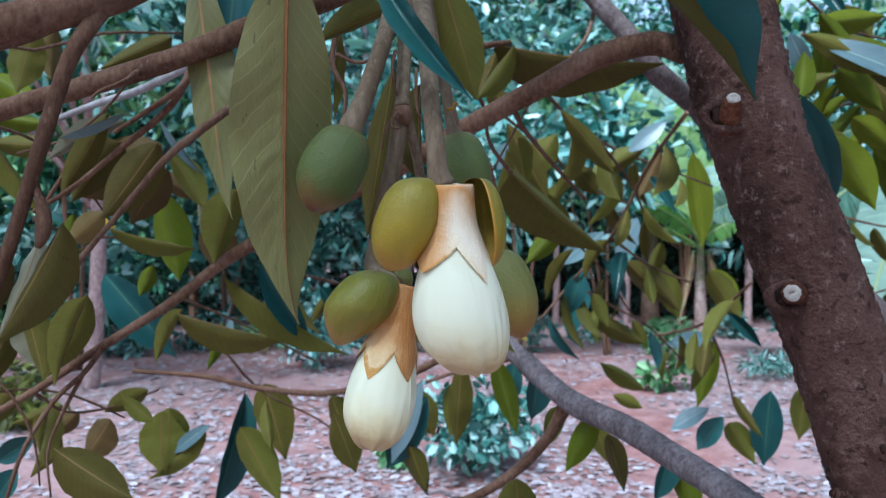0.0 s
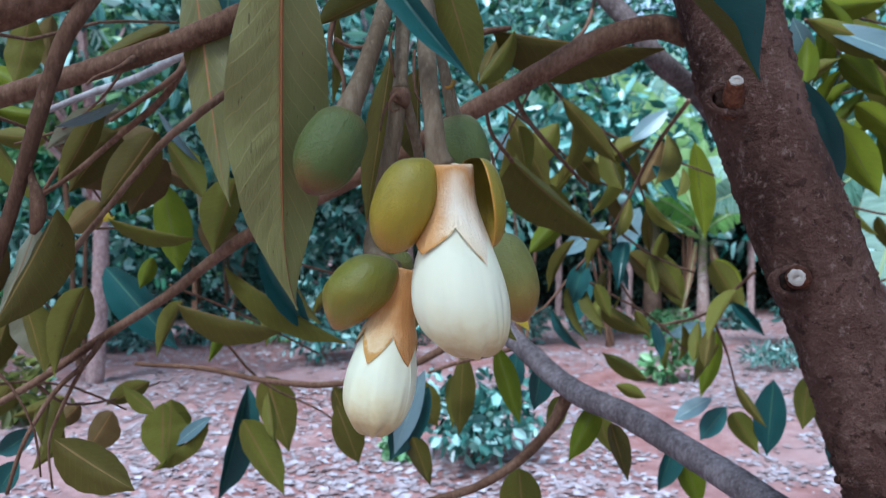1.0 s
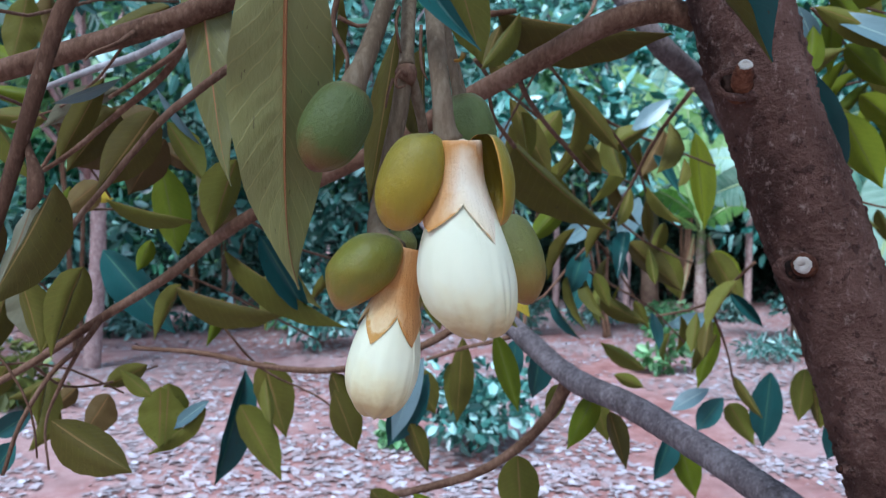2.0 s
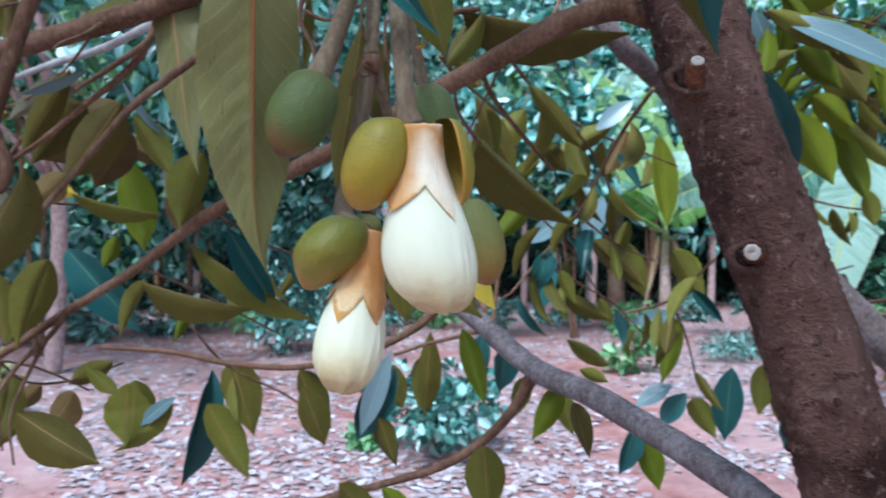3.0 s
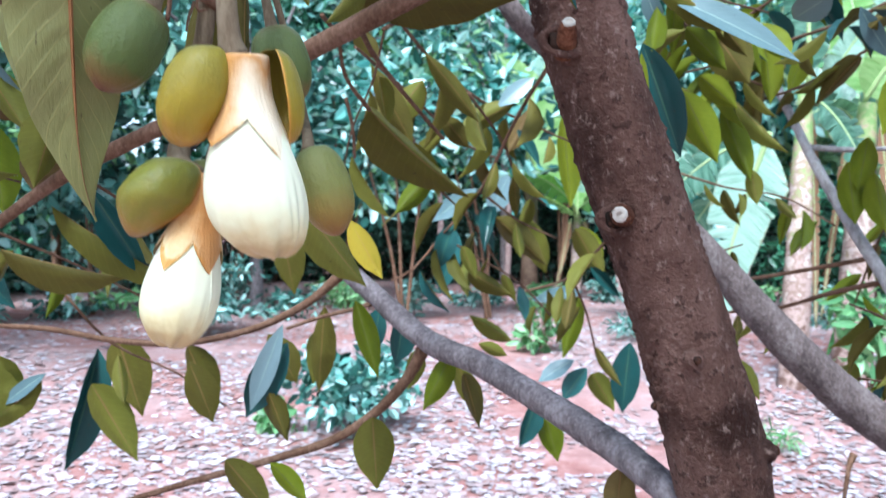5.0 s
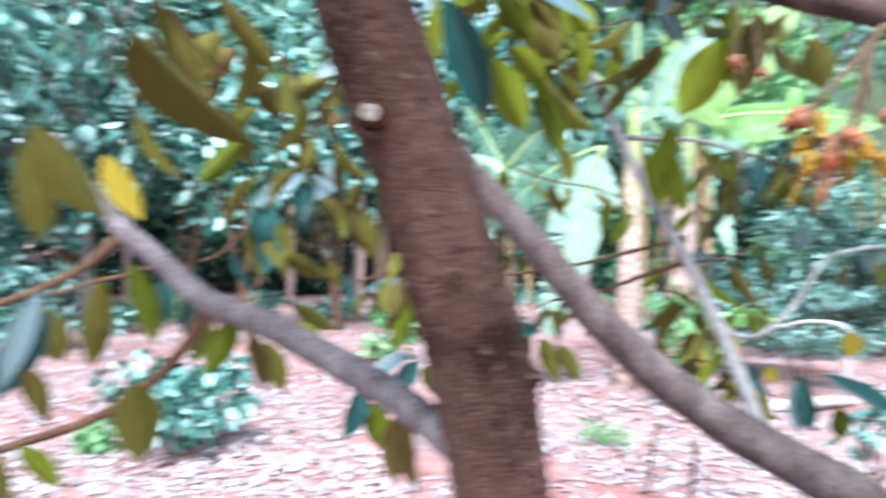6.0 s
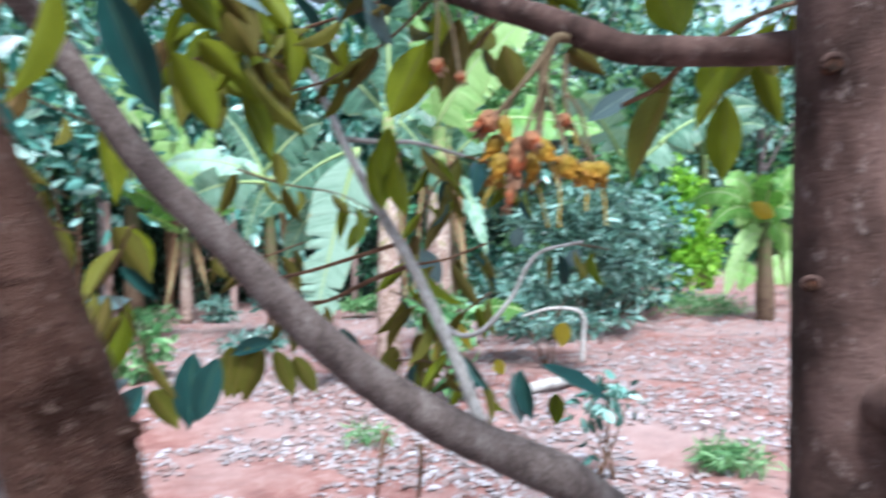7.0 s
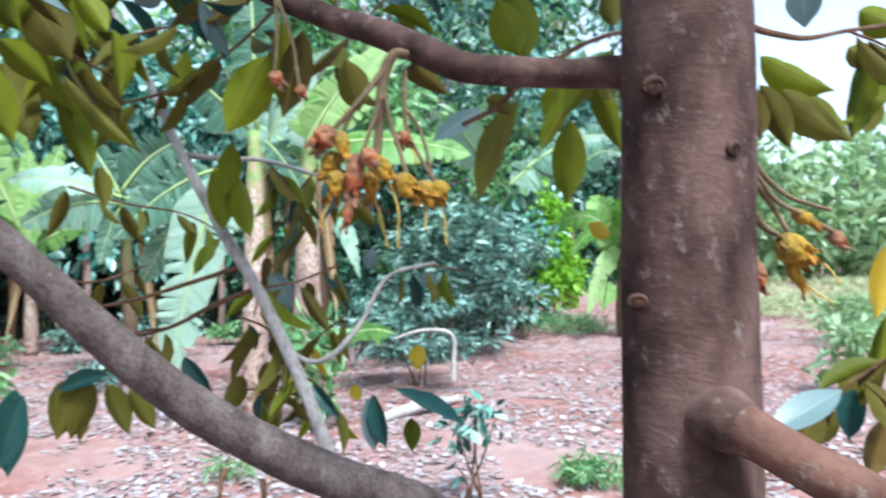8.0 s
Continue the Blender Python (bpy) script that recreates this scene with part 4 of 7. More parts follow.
leaf(tree, (0.106, 1.018, 1.151), (0.097, 1.018, 1.088), 0.0346, 1, 25, LEAVES[0])
leaf(tree, (0.14, 1.018, 1.151), (0.13, 1.018, 1.068), 0.0425, 1, -20, LEAVES[0])
leaf(tree, (0.148, 0.918, 1.11), (0.134, 0.918, 1.06), 0.0255, -1, 20)
leaf(tree, (0.251, 1.218, 1.036), (0.283, 1.218, 0.95), 0.0359, -1, 10)
leaf(tree, (0.871, 1.918, 0.933), (0.851, 1.918, 0.732), 0.0807, 1, 10, LEAVES[0], "blue-green leaf hanging on its own")
leaf(tree, (0.761, 1.918, 0.849), (0.824, 1.918, 0.741), 0.0627, -1, 10)
leaf(tree, (0.746, 1.918, 0.864), (0.674, 1.918, 0.778), 0.0598, 1, 20, LEAVES[2])
leaf(tree, (0.708, 1.918, 0.888), (0.605, 1.918, 0.831), 0.0508, 1, 30, PALE)
leaf(tree, (1.013, 2.019, 0.924), (0.992, 2.018, 0.778), 0.0692, -1, 10)
leaf(tree, (1.036, 2.019, 0.869), (1.052, 2.018, 0.759), 0.0566, -1, 30)
leaf(tree, (0.484, 1.518, 0.89), (0.449, 1.518, 0.778), 0.0495, 1, -20, LEAVES[0])
leaf(tree, (0.502, 1.518, 0.854), (0.534, 1.518, 0.748), 0.0566, -1, 10, FRESH)
leaf(tree, (0.081, 0.758, 1.071), (0.086, 0.756, 0.997), 0.0436, -1, 5, LEAVES[0], "broad olive-brown leaf under the lower limb")
leaf(tree, (0.015, 0.653, 1.287), (0.063, 0.642, 1.215), 0.0351, -1, -15)
leaf(tree, (0.056, 0.727, 1.274), (0.086, 0.72, 1.217), 0.0264, -1, -15, YELLOW, "bright yellow leaf")
leaf(tree, (-0.018, 0.791, 1.285), (0.002, 0.783, 1.196), 0.0354, -1, 20)
leaf(tree, (0.03, 0.98, 1.159), (0.024, 0.976, 1.044), 0.0344, -1, 20)
leaf(tree, (-0.015, 0.935, 1.119), (-0.067, 0.939, 1.023), 0.0425, 1, 10, LEAVES[0])
leaf(tree, (-0.043, 0.99, 1.121), (-0.003, 0.981, 1.058), 0.0433, -1, 10)
leaf(tree, (-0.137, 0.954, 1.093), (-0.104, 0.945, 1.019), 0.041, -1, 10)
leaf(tree, (-0.046, 0.937, 1.058), (-0.014, 0.929, 0.995), 0.0283, -1, 20)
leaf(tree, (0.171, 0.803, 1.128), (0.141, 0.805, 1.064), 0.0277, -1, 20, FRESH)
leaf(tree, (0.185, 0.8, 1.106), (0.201, 0.794, 1.046), 0.0226, -1, 20)
leaf(tree, (0.068, 0.903, 1.175), (0.096, 0.895, 1.082), 0.0291, -1, 10, FRESH)
leaf(tree, (-0.077, 0.838, 1.006), (-0.027, 0.827, 0.946), 0.0327, -1, 10)
leaf(tree, (-0.029, 0.85, 0.996), (0.013, 0.841, 0.953), 0.0232, -1, 10, FRESH)
leaf(tree, (0.345, 0.712, 1.445), (0.314, 0.707, 1.328), 0.0221, -1, 40, FRESH, "long yellowing leaf")
leaf(tree, (0.277, 0.58, 1.072), (0.271, 0.579, 1.02), 0.024, -1, 10, BROWN)
leaf(tree, (0.286, 0.577, 1.07), (0.29, 0.575, 1.012), 0.02, -1, -30, BROWN)

leaf(tree, (0.464, 1.719, 1.382), (0.416, 1.718, 1.284), 0.0588, 1, 0, PALE, "leaf coloured pale blue-green for sky sheen")
leaf(tree, (0.386, 1.718, 1.348), (0.273, 1.718, 1.268), 0.0481, 1, 10, PALE)
leaf(tree, (0.32, 1.618, 1.245), (0.283, 1.618, 1.107), 0.0554, 1, 10, LEAVES[0])
leaf(tree, (0.415, 1.618, 1.271), (0.465, 1.618, 1.271), 0.0327, 1, 10)
leaf(tree, (0.477, 1.618, 1.283), (0.534, 1.618, 1.151), 0.0554, -1, 10)
leaf(tree, (0.634, 1.719, 1.255), (0.708, 1.719, 1.128), 0.0615, -1, 10)
leaf(tree, (0.143, 1.318, 1.502), (0.103, 1.318, 1.451), 0.045, 1, 10, PALE)
leaf(tree, (0.692, 1.818, 1.089), (0.558, 1.818, 1.068), 0.0425, 1, 10, PALE)
leaf(tree, (0.685, 1.818, 1.082), (0.643, 1.818, 0.912), 0.0509, -1, 10, FRESH)
leaf(tree, (0.425, 1.518, 1.014), (0.33, 1.518, 1.072), 0.0354, -1, 10)

# olive, brown and grey leaves beside and behind the flowers
leaf(tree, (-0.422, 0.768, 1.543), (-0.440, 0.768, 1.469), 0.0366, -1, 15, BROAD)
leaf(tree, (-0.427, 0.818, 1.556), (-0.435, 0.818, 1.494), 0.0289, -1, -20, BROWN)
leaf(tree, (-0.259, 0.718, 1.513), (-0.329, 0.718, 1.483), 0.0253, -1, 10)
leaf(tree, (-0.511, 0.918, 1.494), (-0.571, 0.918, 1.528), 0.0368, -1, 10, FRESH)
leaf(tree, (-0.495, 0.918, 1.464), (-0.568, 0.918, 1.474), 0.0241, -1, 20, FRESH)
leaf(tree, (-0.433, 0.818, 1.421), (-0.504, 0.818, 1.425), 0.0264, -1, 10)
leaf(tree, (-0.239, 0.568, 1.405), (-0.297, 0.568, 1.377), 0.0225, -1, -35, GREY)
leaf(tree, (-0.210, 0.568, 1.387), (-0.277, 0.568, 1.349), 0.0450, -1, 8, BROWN)
leaf(tree, (-0.213, 0.588, 1.370), (-0.244, 0.588, 1.329), 0.0359, -1, -15, BROWN)
leaf(tree, (-0.243, 0.638, 1.372), (-0.202, 0.638, 1.350), 0.0195, -1, 10, BROWN)
leaf(tree, (-0.231, 0.518, 1.332), (-0.256, 0.518, 1.312), 0.0212, -1, 20, BROWN)
leaf(tree, (-0.355, 0.718, 1.341), (-0.361, 0.718, 1.312), 0.0132, -1, 10, FRESH)
leaf(tree, (-0.338, 0.718, 1.332), (-0.313, 0.718, 1.329), 0.0121, -1, 10, YELLOW)
leaf(tree, (-0.283, 0.638, 1.325), (-0.207, 0.638, 1.304), 0.0127, -1, -30)
leaf(tree, (-0.179, 0.348, 1.312), (-0.196, 0.348, 1.266), 0.0192, -1, 40, GREY)
leaf(tree, (-0.196, 0.348, 1.308), (-0.203, 0.348, 1.274), 0.0114, -1, 10, BROWN)
leaf(tree, (-0.267, 0.568, 1.272), (-0.296, 0.568, 1.209), 0.0251, -1, 25)
leaf(tree, (-0.347, 0.618, 1.260), (-0.325, 0.618, 1.204), 0.0292, -1, -30, GREY)
leaf(tree, (-0.356, 0.618, 1.246), (-0.378, 0.618, 1.189), 0.0236, -1, 10)
leaf(tree, (-0.308, 0.818, 1.126), (-0.310, 0.817, 1.060), 0.0528, -1, 20, BROAD)
leaf(tree, (-0.323, 0.818, 1.150), (-0.371, 0.817, 1.122), 0.0252, -1, -10)
leaf(tree, (-0.364, 0.817, 1.117), (-0.393, 0.817, 1.073), 0.0390, -1, 30, BROWN)
leaf(tree, (-0.297, 0.767, 1.127), (-0.330, 0.767, 1.154), 0.0177, -1, 20)
leaf(tree, (-0.254, 0.818, 1.111), (-0.299, 0.818, 1.078), 0.0164, 1, 30, PALE)
leaf(tree, (-0.392, 0.717, 1.123), (-0.431, 0.717, 1.098), 0.0220, 1, 10, LEAVES[0])
leaf(tree, (-0.391, 0.767, 1.144), (-0.445, 0.767, 1.123), 0.0177, -1, 20)
leaf(tree, (-0.400, 0.817, 1.125), (-0.430, 0.817, 1.099), 0.0214, -1, 10, BROWN)
leaf(tree, (-0.427, 0.817, 1.106), (-0.450, 0.817, 1.055), 0.0252, -1, 30)
leaf(tree, (-0.475, 0.817, 1.150), (-0.506, 0.817, 1.106), 0.0289, -1, 10)
leaf(tree, (-0.350, 0.618, 1.123), (-0.369, 0.617, 1.095), 0.0208, 1, 20, LEAVES[0])
leaf(tree, (-0.270, 0.918, 1.215), (-0.289, 0.918, 1.155), 0.0170, -1, 20, FRESH)
leaf(tree, (-0.318, 1.118, 1.203), (-0.327, 1.117, 1.151), 0.0138, 1, 20, PALE)
leaf(tree, (-0.318, 0.818, 1.288), (-0.333, 0.818, 1.254), 0.0189, -1, 10, FRESH)
leaf(tree, (-0.178, 0.618, 1.329), (-0.189, 0.618, 1.293), 0.0330, -1, 10, BROWN)
leaf(tree, (-0.216, 0.668, 1.359), (-0.210, 0.668, 1.313), 0.0153, -1, 40, GREY)

leaf(tree, (0.194, 1.218, 1.494), (0.137, 1.218, 1.438), 0.0453, -1, 10, BROWN)
leaf(tree, (0.370, 1.319, 1.490), (0.262, 1.318, 1.429), 0.0429, -1, -10)
leaf(tree, (0.227, 1.268, 1.456), (0.278, 1.268, 1.402), 0.0373, -1, 10)
leaf(tree, (0.207, 1.218, 1.353), (0.144, 1.218, 1.282), 0.0377, -1, 10, FRESH)
leaf(tree, (0.387, 1.518, 1.280), (0.498, 1.518, 1.177), 0.0543, -1, 10)
leaf(tree, (0.681, 1.819, 1.258), (0.738, 1.819, 1.136), 0.0679, -1, 10, FRESH)
leaf(tree, (0.309, 1.418, 1.171), (0.397, 1.418, 1.119), 0.0374, -1, -10)
leaf(tree, (0.277, 1.318, 1.226), (0.302, 1.318, 1.165), 0.0266, -1, 10)
leaf(tree, (0.276, 1.418, 1.264), (0.248, 1.418, 1.176), 0.0440, 1, 10, LEAVES[0])
leaf(tree, (0.114, 1.218, 1.383), (0.147, 1.218, 1.440), 0.0377, -1, 10)
leaf(tree, (0.429, 1.419, 1.496), (0.385, 1.419, 1.407), 0.0396, -1, 20, BROWN)
leaf(tree, (0.080, 1.018, 1.583), (0.053, 1.018, 1.520), 0.0267, -1, 20)
leaf(tree, (0.157, 1.118, 1.412), (0.131, 1.118, 1.369), 0.0259, -1, 20, BROWN)
leaf(tree, (0.409, 1.319, 1.538), (0.338, 1.319, 1.482), 0.0348, 1, 25, PALE)
leaf(tree, (0.289, 1.218, 1.063), (0.341, 1.218, 1.042), 0.0226, -1, 10)
leaf(tree, (0.100, 1.018, 1.497), (0.064, 1.018, 1.544), 0.0299, -1, 10)
leaf(tree, (0.662, 1.919, 1.563), (0.693, 1.919, 1.309), 0.0687, -1, 15, FRESH)
leaf(tree, (0.408, 0.819, 1.548), (0.521, 0.819, 1.509), 0.0340, -1, -20)
leaf(tree, (0.524, 0.969, 1.546), (0.586, 0.969, 1.491), 0.0359, -1, 10, FRESH)
leaf(tree, (0.439, 0.919, 1.498), (0.496, 0.919, 1.527), 0.0255, -1, 10)
leaf(tree, (0.557, 0.919, 1.600), (0.469, 0.919, 1.590), 0.0326, -1, 10, FRESH)
leaf(tree, (0.574, 1.019, 1.491), (0.634, 1.019, 1.446), 0.0377, -1, 10, FRESH)
leaf(tree, (0.439, 0.919, 1.579), (0.463, 0.919, 1.525), 0.0255, 1, 20, PALE)
leaf(tree, (0.528, 1.019, 1.486), (0.505, 1.019, 1.427), 0.0267, -1, 10, BROWN)
leaf(tree, (0.599, 1.019, 1.576), (0.646, 1.019, 1.521), 0.0314, -1, 10)

# leafy twigs behind and beside the stem
spray(tree, [(0.064, 0.638, 1.479, 0.0024), (0.174, 1.018, 1.497, 0.0035), (0.307, 1.318, 1.492, 0.0041), (0.471, 1.519, 1.474, 0.0035), (0.603, 1.619, 1.447, 0.0031)], 5, 0.106, bare=0.25)
spray(tree, [(0.344, 1.019, 1.497, 0.0047), (0.35, 1.218, 1.45, 0.0047), (0.319, 1.368, 1.329, 0.0042), (0.253, 1.418, 1.242, 0.0033)], 5, 0.100, bare=0.2)
spray(tree, [(0.319, 1.368, 1.329, 0.0042), (0.436, 1.518, 1.273, 0.0035), (0.553, 1.618, 1.233, 0.0031)], 2, 0.112)
spray(tree, [(0.253, 1.418, 1.242, 0.0039), (0.199, 1.418, 1.176, 0.0033), (0.155, 1.418, 1.154, 0.0028)], 2, 0.112)
spray(tree, [(0.563, 1.318, 1.247, 0.0041), (0.591, 1.618, 1.145, 0.005), (0.565, 1.818, 1.096, 0.0042), (0.48, 1.818, 1.082, 0.0035)], 4, 0.1)
spray(tree, [(0.591, 1.618, 1.145, 0.005), (0.668, 1.718, 1.041, 0.004), (0.735, 1.818, 0.913, 0.0035)], 3, 0.1)
spray(tree, [(0.081, 0.638, 1.435, 0.0015), (0.087, 0.918, 1.442, 0.0021), (0.065, 1.018, 1.394, 0.002), (0.053, 1.118, 1.325, 0.0017)], 3, 0.088, bare=0.3)
spray(tree, [(-0.15, 0.588, 1.309, 0.0018), (-0.161, 0.818, 1.282, 0.0022), (-0.147, 1.018, 1.26, 0.0024), (-0.102, 1.118, 1.238, 0.0022)], 5, 0.08)
spray(tree, [(-0.325, 0.598, 1.192, 0.0018), (-0.36, 0.717, 1.148, 0.0019), (-0.362, 0.817, 1.131, 0.0019), (-0.331, 0.867, 1.14, 0.0017)], 1, 0.06)
spray(tree, [(-0.318, 0.518, 1.229, 0.0016), (-0.295, 0.518, 1.205, 0.0014), (-0.279, 0.518, 1.174, 0.0012), (-0.275, 0.518, 1.142, 0.00098)], 1, 0.055)
spray(tree, [(-0.326, 0.518, 1.398, 0.002), (-0.316, 0.568, 1.394, 0.0017), (-0.308, 0.618, 1.378, 0.0017), (-0.293, 0.668, 1.328, 0.0015)], 1, 0.075)
spray(tree, [(-0.334, 0.518, 1.457, 0.002), (-0.308, 0.568, 1.459, 0.0019), (-0.28, 0.618, 1.487, 0.0019), (-0.25, 0.718, 1.517, 0.0017)], 1, 0.085)
spray(tree, [(-0.279, 0.518, 1.327, 0.0016), (-0.298, 0.618, 1.317, 0.0017), (-0.294, 0.718, 1.318, 0.0017), (-0.257, 0.768, 1.307, 0.0015)], 1, 0.065)
spray(tree, [(-0.393, 0.618, 1.317, 0.0019), (-0.415, 0.718, 1.274, 0.0019), (-0.404, 0.768, 1.236, 0.0018)], 1, 0.08)
spray(tree, [(0.066, 0.918, 1.485, 0.0028), (0.171, 1.218, 1.478, 0.0033), (0.286, 1.418, 1.429, 0.0033), (0.389, 1.518, 1.403, 0.0029)], 5, 0.106)
spray(tree, [(0.265, 1.218, 1.487, 0.0038), (0.361, 1.368, 1.425, 0.0037), (0.436, 1.518, 1.356, 0.0035), (0.528, 1.619, 1.309, 0.0031)], 5, 0.112)
spray(tree, [(0.171, 1.218, 1.412, 0.0033), (0.225, 1.318, 1.339, 0.0031), (0.308, 1.418, 1.275, 0.0028), (0.401, 1.518, 1.167, 0.0029)], 5, 0.100, meshes=[LEAVES[0], LEAVES[1], PALE])
spray(tree, [(0.253, 1.418, 1.242, 0.0039), (0.354, 1.518, 1.19, 0.0035), (0.465, 1.618, 1.132, 0.0031), (0.574, 1.718, 1.041, 0.0033)], 5, 0.106)
spray(tree, [(-0.299, 0.818, 1.257, 0.0022), (-0.266, 0.918, 1.222, 0.0021), (-0.234, 1.018, 1.182, 0.002), (-0.189, 1.118, 1.134, 0.0022)], 1, 0.07)
spray(tree, [(-0.344, 1.118, 1.169, 0.003), (-0.288, 1.167, 1.081, 0.0027), (-0.206, 1.218, 1.024, 0.0024), (-0.136, 1.268, 0.954, 0.0025)], 1, 0.08)
limb("twig", tree, [(0.079, 0.618, 1.431, 0.0019), (0.134, 0.818, 1.509, 0.0025), (0.206, 1.018, 1.607, 0.0028), (0.243, 1.119, 1.723, 0.003)], BARK_TWIG, sides=8)

spray(tree, [(-0.174, 0.438, 1.411, 0.0013), (-0.232, 0.518, 1.402, 0.0014), (-0.286, 0.568, 1.39, 0.0013), (-0.35, 0.618, 1.387, 0.0012)], 1, 0.07)
spray(tree, [(-0.416, 0.667, 1.174, 0.002), (-0.404, 0.717, 1.17, 0.0019), (-0.38, 0.767, 1.154, 0.0018), (-0.349, 0.817, 1.119, 0.0016)], 1, 0.075)
spray(tree, [(0.455, 0.919, 1.577, 0.0032), (0.552, 1.019, 1.56, 0.0031), (0.658, 1.119, 1.534, 0.003), (0.812, 1.219, 1.517, 0.0028)], 9, 0.1, meshes=[FRESH, FRESH, LEAVES[0]])
spray(tree, [(0.38, 0.819, 1.623, 0.0028), (0.476, 0.919, 1.606, 0.0028), (0.583, 1.019, 1.608, 0.0028), (0.745, 1.119, 1.62, 0.0026)], 10, 0.11, meshes=[FRESH, FRESH, LEAVES[0]])
spray(tree, [(0.632, 1.219, 1.762, 0.0042), (0.756, 1.319, 1.616, 0.0041), (0.88, 1.419, 1.529, 0.0039)], 8, 0.12, meshes=[FRESH, FRESH, LEAVES[0]])

# unseen crown, added over the viewpoint so that it shades the blossoms
crown = [(-0.4 + 0.62 * math.cos(2.4 * i) * (0.3 + 0.09 * i), -0.4 + 0.65 * math.sin(2.4 * i) * (0.3 + 0.09 * i), 2.35 + 0.16 * (i % 4), 0.5, 0.5, 0.22) for i in range(11)]
tagged(local(tree, part("crown", leaf_cloud("crown", crown, 600, 0.15, CROWN, narrow=0.34, seed=5), tree)), kind="stuff")
for b in crown[::2]:
    limb("branch", tree, [(0.06, 0.45, 2.1, 0.018), (0.03 + b[0] * 0.5, 0.3 + b[1] * 0.5, 2.3, 0.012), (b[0], b[1], b[2], 0.005)], BARK_TWIG, sides=8, step=0.06)

# ---- second durian tree ----
tree2 = thing("durian_tree", (1.07, 0.388, 0), "durian tree with a straight thick brown trunk", "tree")
limb("trunk", tree2, [(1.08, 0.39, -0.04, 0.1), (1.075, 0.39, 0.25, 0.083), (1.07, 0.39, 0.6, 0.077), (1.068, 0.389, 0.95, 0.0755), (1.068, 0.386, 1.2, 0.0725), (1.065, 0.382, 1.5, 0.071), (1.06, 0.38, 1.9, 0.066), (1.05, 0.38, 2.6, 0.05)],
     BARK_TRUNK, sides=56, step=0.008, rough=0.014, lump=0.04, scale=26.0)


def knot(parent, at, out, ring, lift=0.003):
    """A healed branch scar: a rounded lip of bark round a dark hollow."""
    at, out = Vector(at), Vector(out).normalized()
    side = out.cross(Vector((0, 0, 1))).normalized()
    up = side.cross(out)
    lip = []
    for i in range(13):
        a = 2 * math.pi * i / 12
        q = at + side * ring * 1.5 * math.cos(a) + up * ring * math.sin(a) * (1.1 if math.sin(a) > 0 else 0.9) + out * lift * 0.3 * math.sin(a)
        lip.append((*q, ring * (0.3 + 0.16 * math.sin(a))))
    eye = limb("knot", parent, lip, BARK_TRUNK, "healed branch scar with a dark eye", sides=12, step=0.0015, rough=0.25, scale=240)
    limb("hollow", eye, [(*(at - out * 0.008), ring * 1.4), (*(at + out * lift * 0.25), ring * 1.25), (*(at + out * lift * 0.6), ring * 0.6)], BARK_SCAR, "dark hollow", sides=18, step=0.001, rough=0.25, scale=260)


knot(tree2, (0.985, 0.383, 1.391), (-0.6, -0.8, 0.05), 0.0075)
knot(tree2, (0.984, 0.406, 1.169), (-0.85, -0.5, 0.05), 0.006)
knot(tree2, (1.031, 0.3195, 1.324), (-0.2, -1, 0.05), 0.006)
limb("branch", tree2, [(1.07, 0.421, 1.426, 0.022), (1.063, 0.46, 1.435, 0.02), (1.035, 0.52, 1.439, 0.018), (1.006, 0.583, 1.449, 0.019), (0.976, 0.631, 1.458, 0.019), (0.96, 0.693, 1.491, 0.02), (0.949, 0.766, 1.527, 0.019), (0.94, 0.85, 1.564, 0.018), (0.934, 0.975, 1.629, 0.018), (0.905, 1.156, 1.733, 0.017), (0.848, 1.443, 1.865, 0.015)], BARK_TRUNK, sides=22, step=0.008, rough=0.05, lump=0.06, scale=90)
limb("branch", tree2, [(1.055, 0.371, 1.043, 0.031), (1.009, 0.324, 1.05, 0.026), (1.002, 0.294, 1.041, 0.024), (1.015, 0.258, 1.02, 0.023), (1.026, 0.223, 1.002, 0.023), (1.049, 0.183, 0.977, 0.022), (1.075, 0.125, 0.946, 0.021)], BARK_RED, "lower limb with reddish bark", sides=26, step=0.006, rough=0.03, lump=0.07, scale=60)
limb("limb_collar", tree2, [(1.055, 0.371, 1.045, 0.042), (1.024, 0.34, 1.049, 0.036), (1.008, 0.322, 1.05, 0.031), (1.003, 0.306, 1.046, 0.026)], BARK_TRUNK, "swollen grey collar at the foot of a limb", sides=28, step=0.003, rough=0.05, lump=0.08, scale=70)
limb("branch", tree2, [(1.75, 1.0, -0.04, 0.05), (1.7, 0.98, 0.25, 0.043), (1.5, 0.95, 0.55, 0.036), *[(1.178, 0.898, 0.786, 0.039), (1.053, 0.938, 0.857, 0.036), (0.928, 0.965, 0.929, 0.033), (0.811, 0.988, 1.012, 0.03), (0.701, 1.005, 1.113, 0.027), (0.604, 1.027, 1.222, 0.023), (0.516, 1.054, 1.318, 0.021), (0.448, 1.079, 1.423, 0.018), (0.386, 1.087, 1.514, 0.016), (0.298, 0.999, 1.547, 0.015), (0.261, 1.019, 1.607, 0.014), (0.222, 1.039, 1.661, 0.014), (0.149, 1.069, 1.77, 0.012)]],
     BARK_LIMB, "long bare grey limb leaning across the clearing", sides=24, step=0.01, rough=0.05, lump=0.07, scale=90)
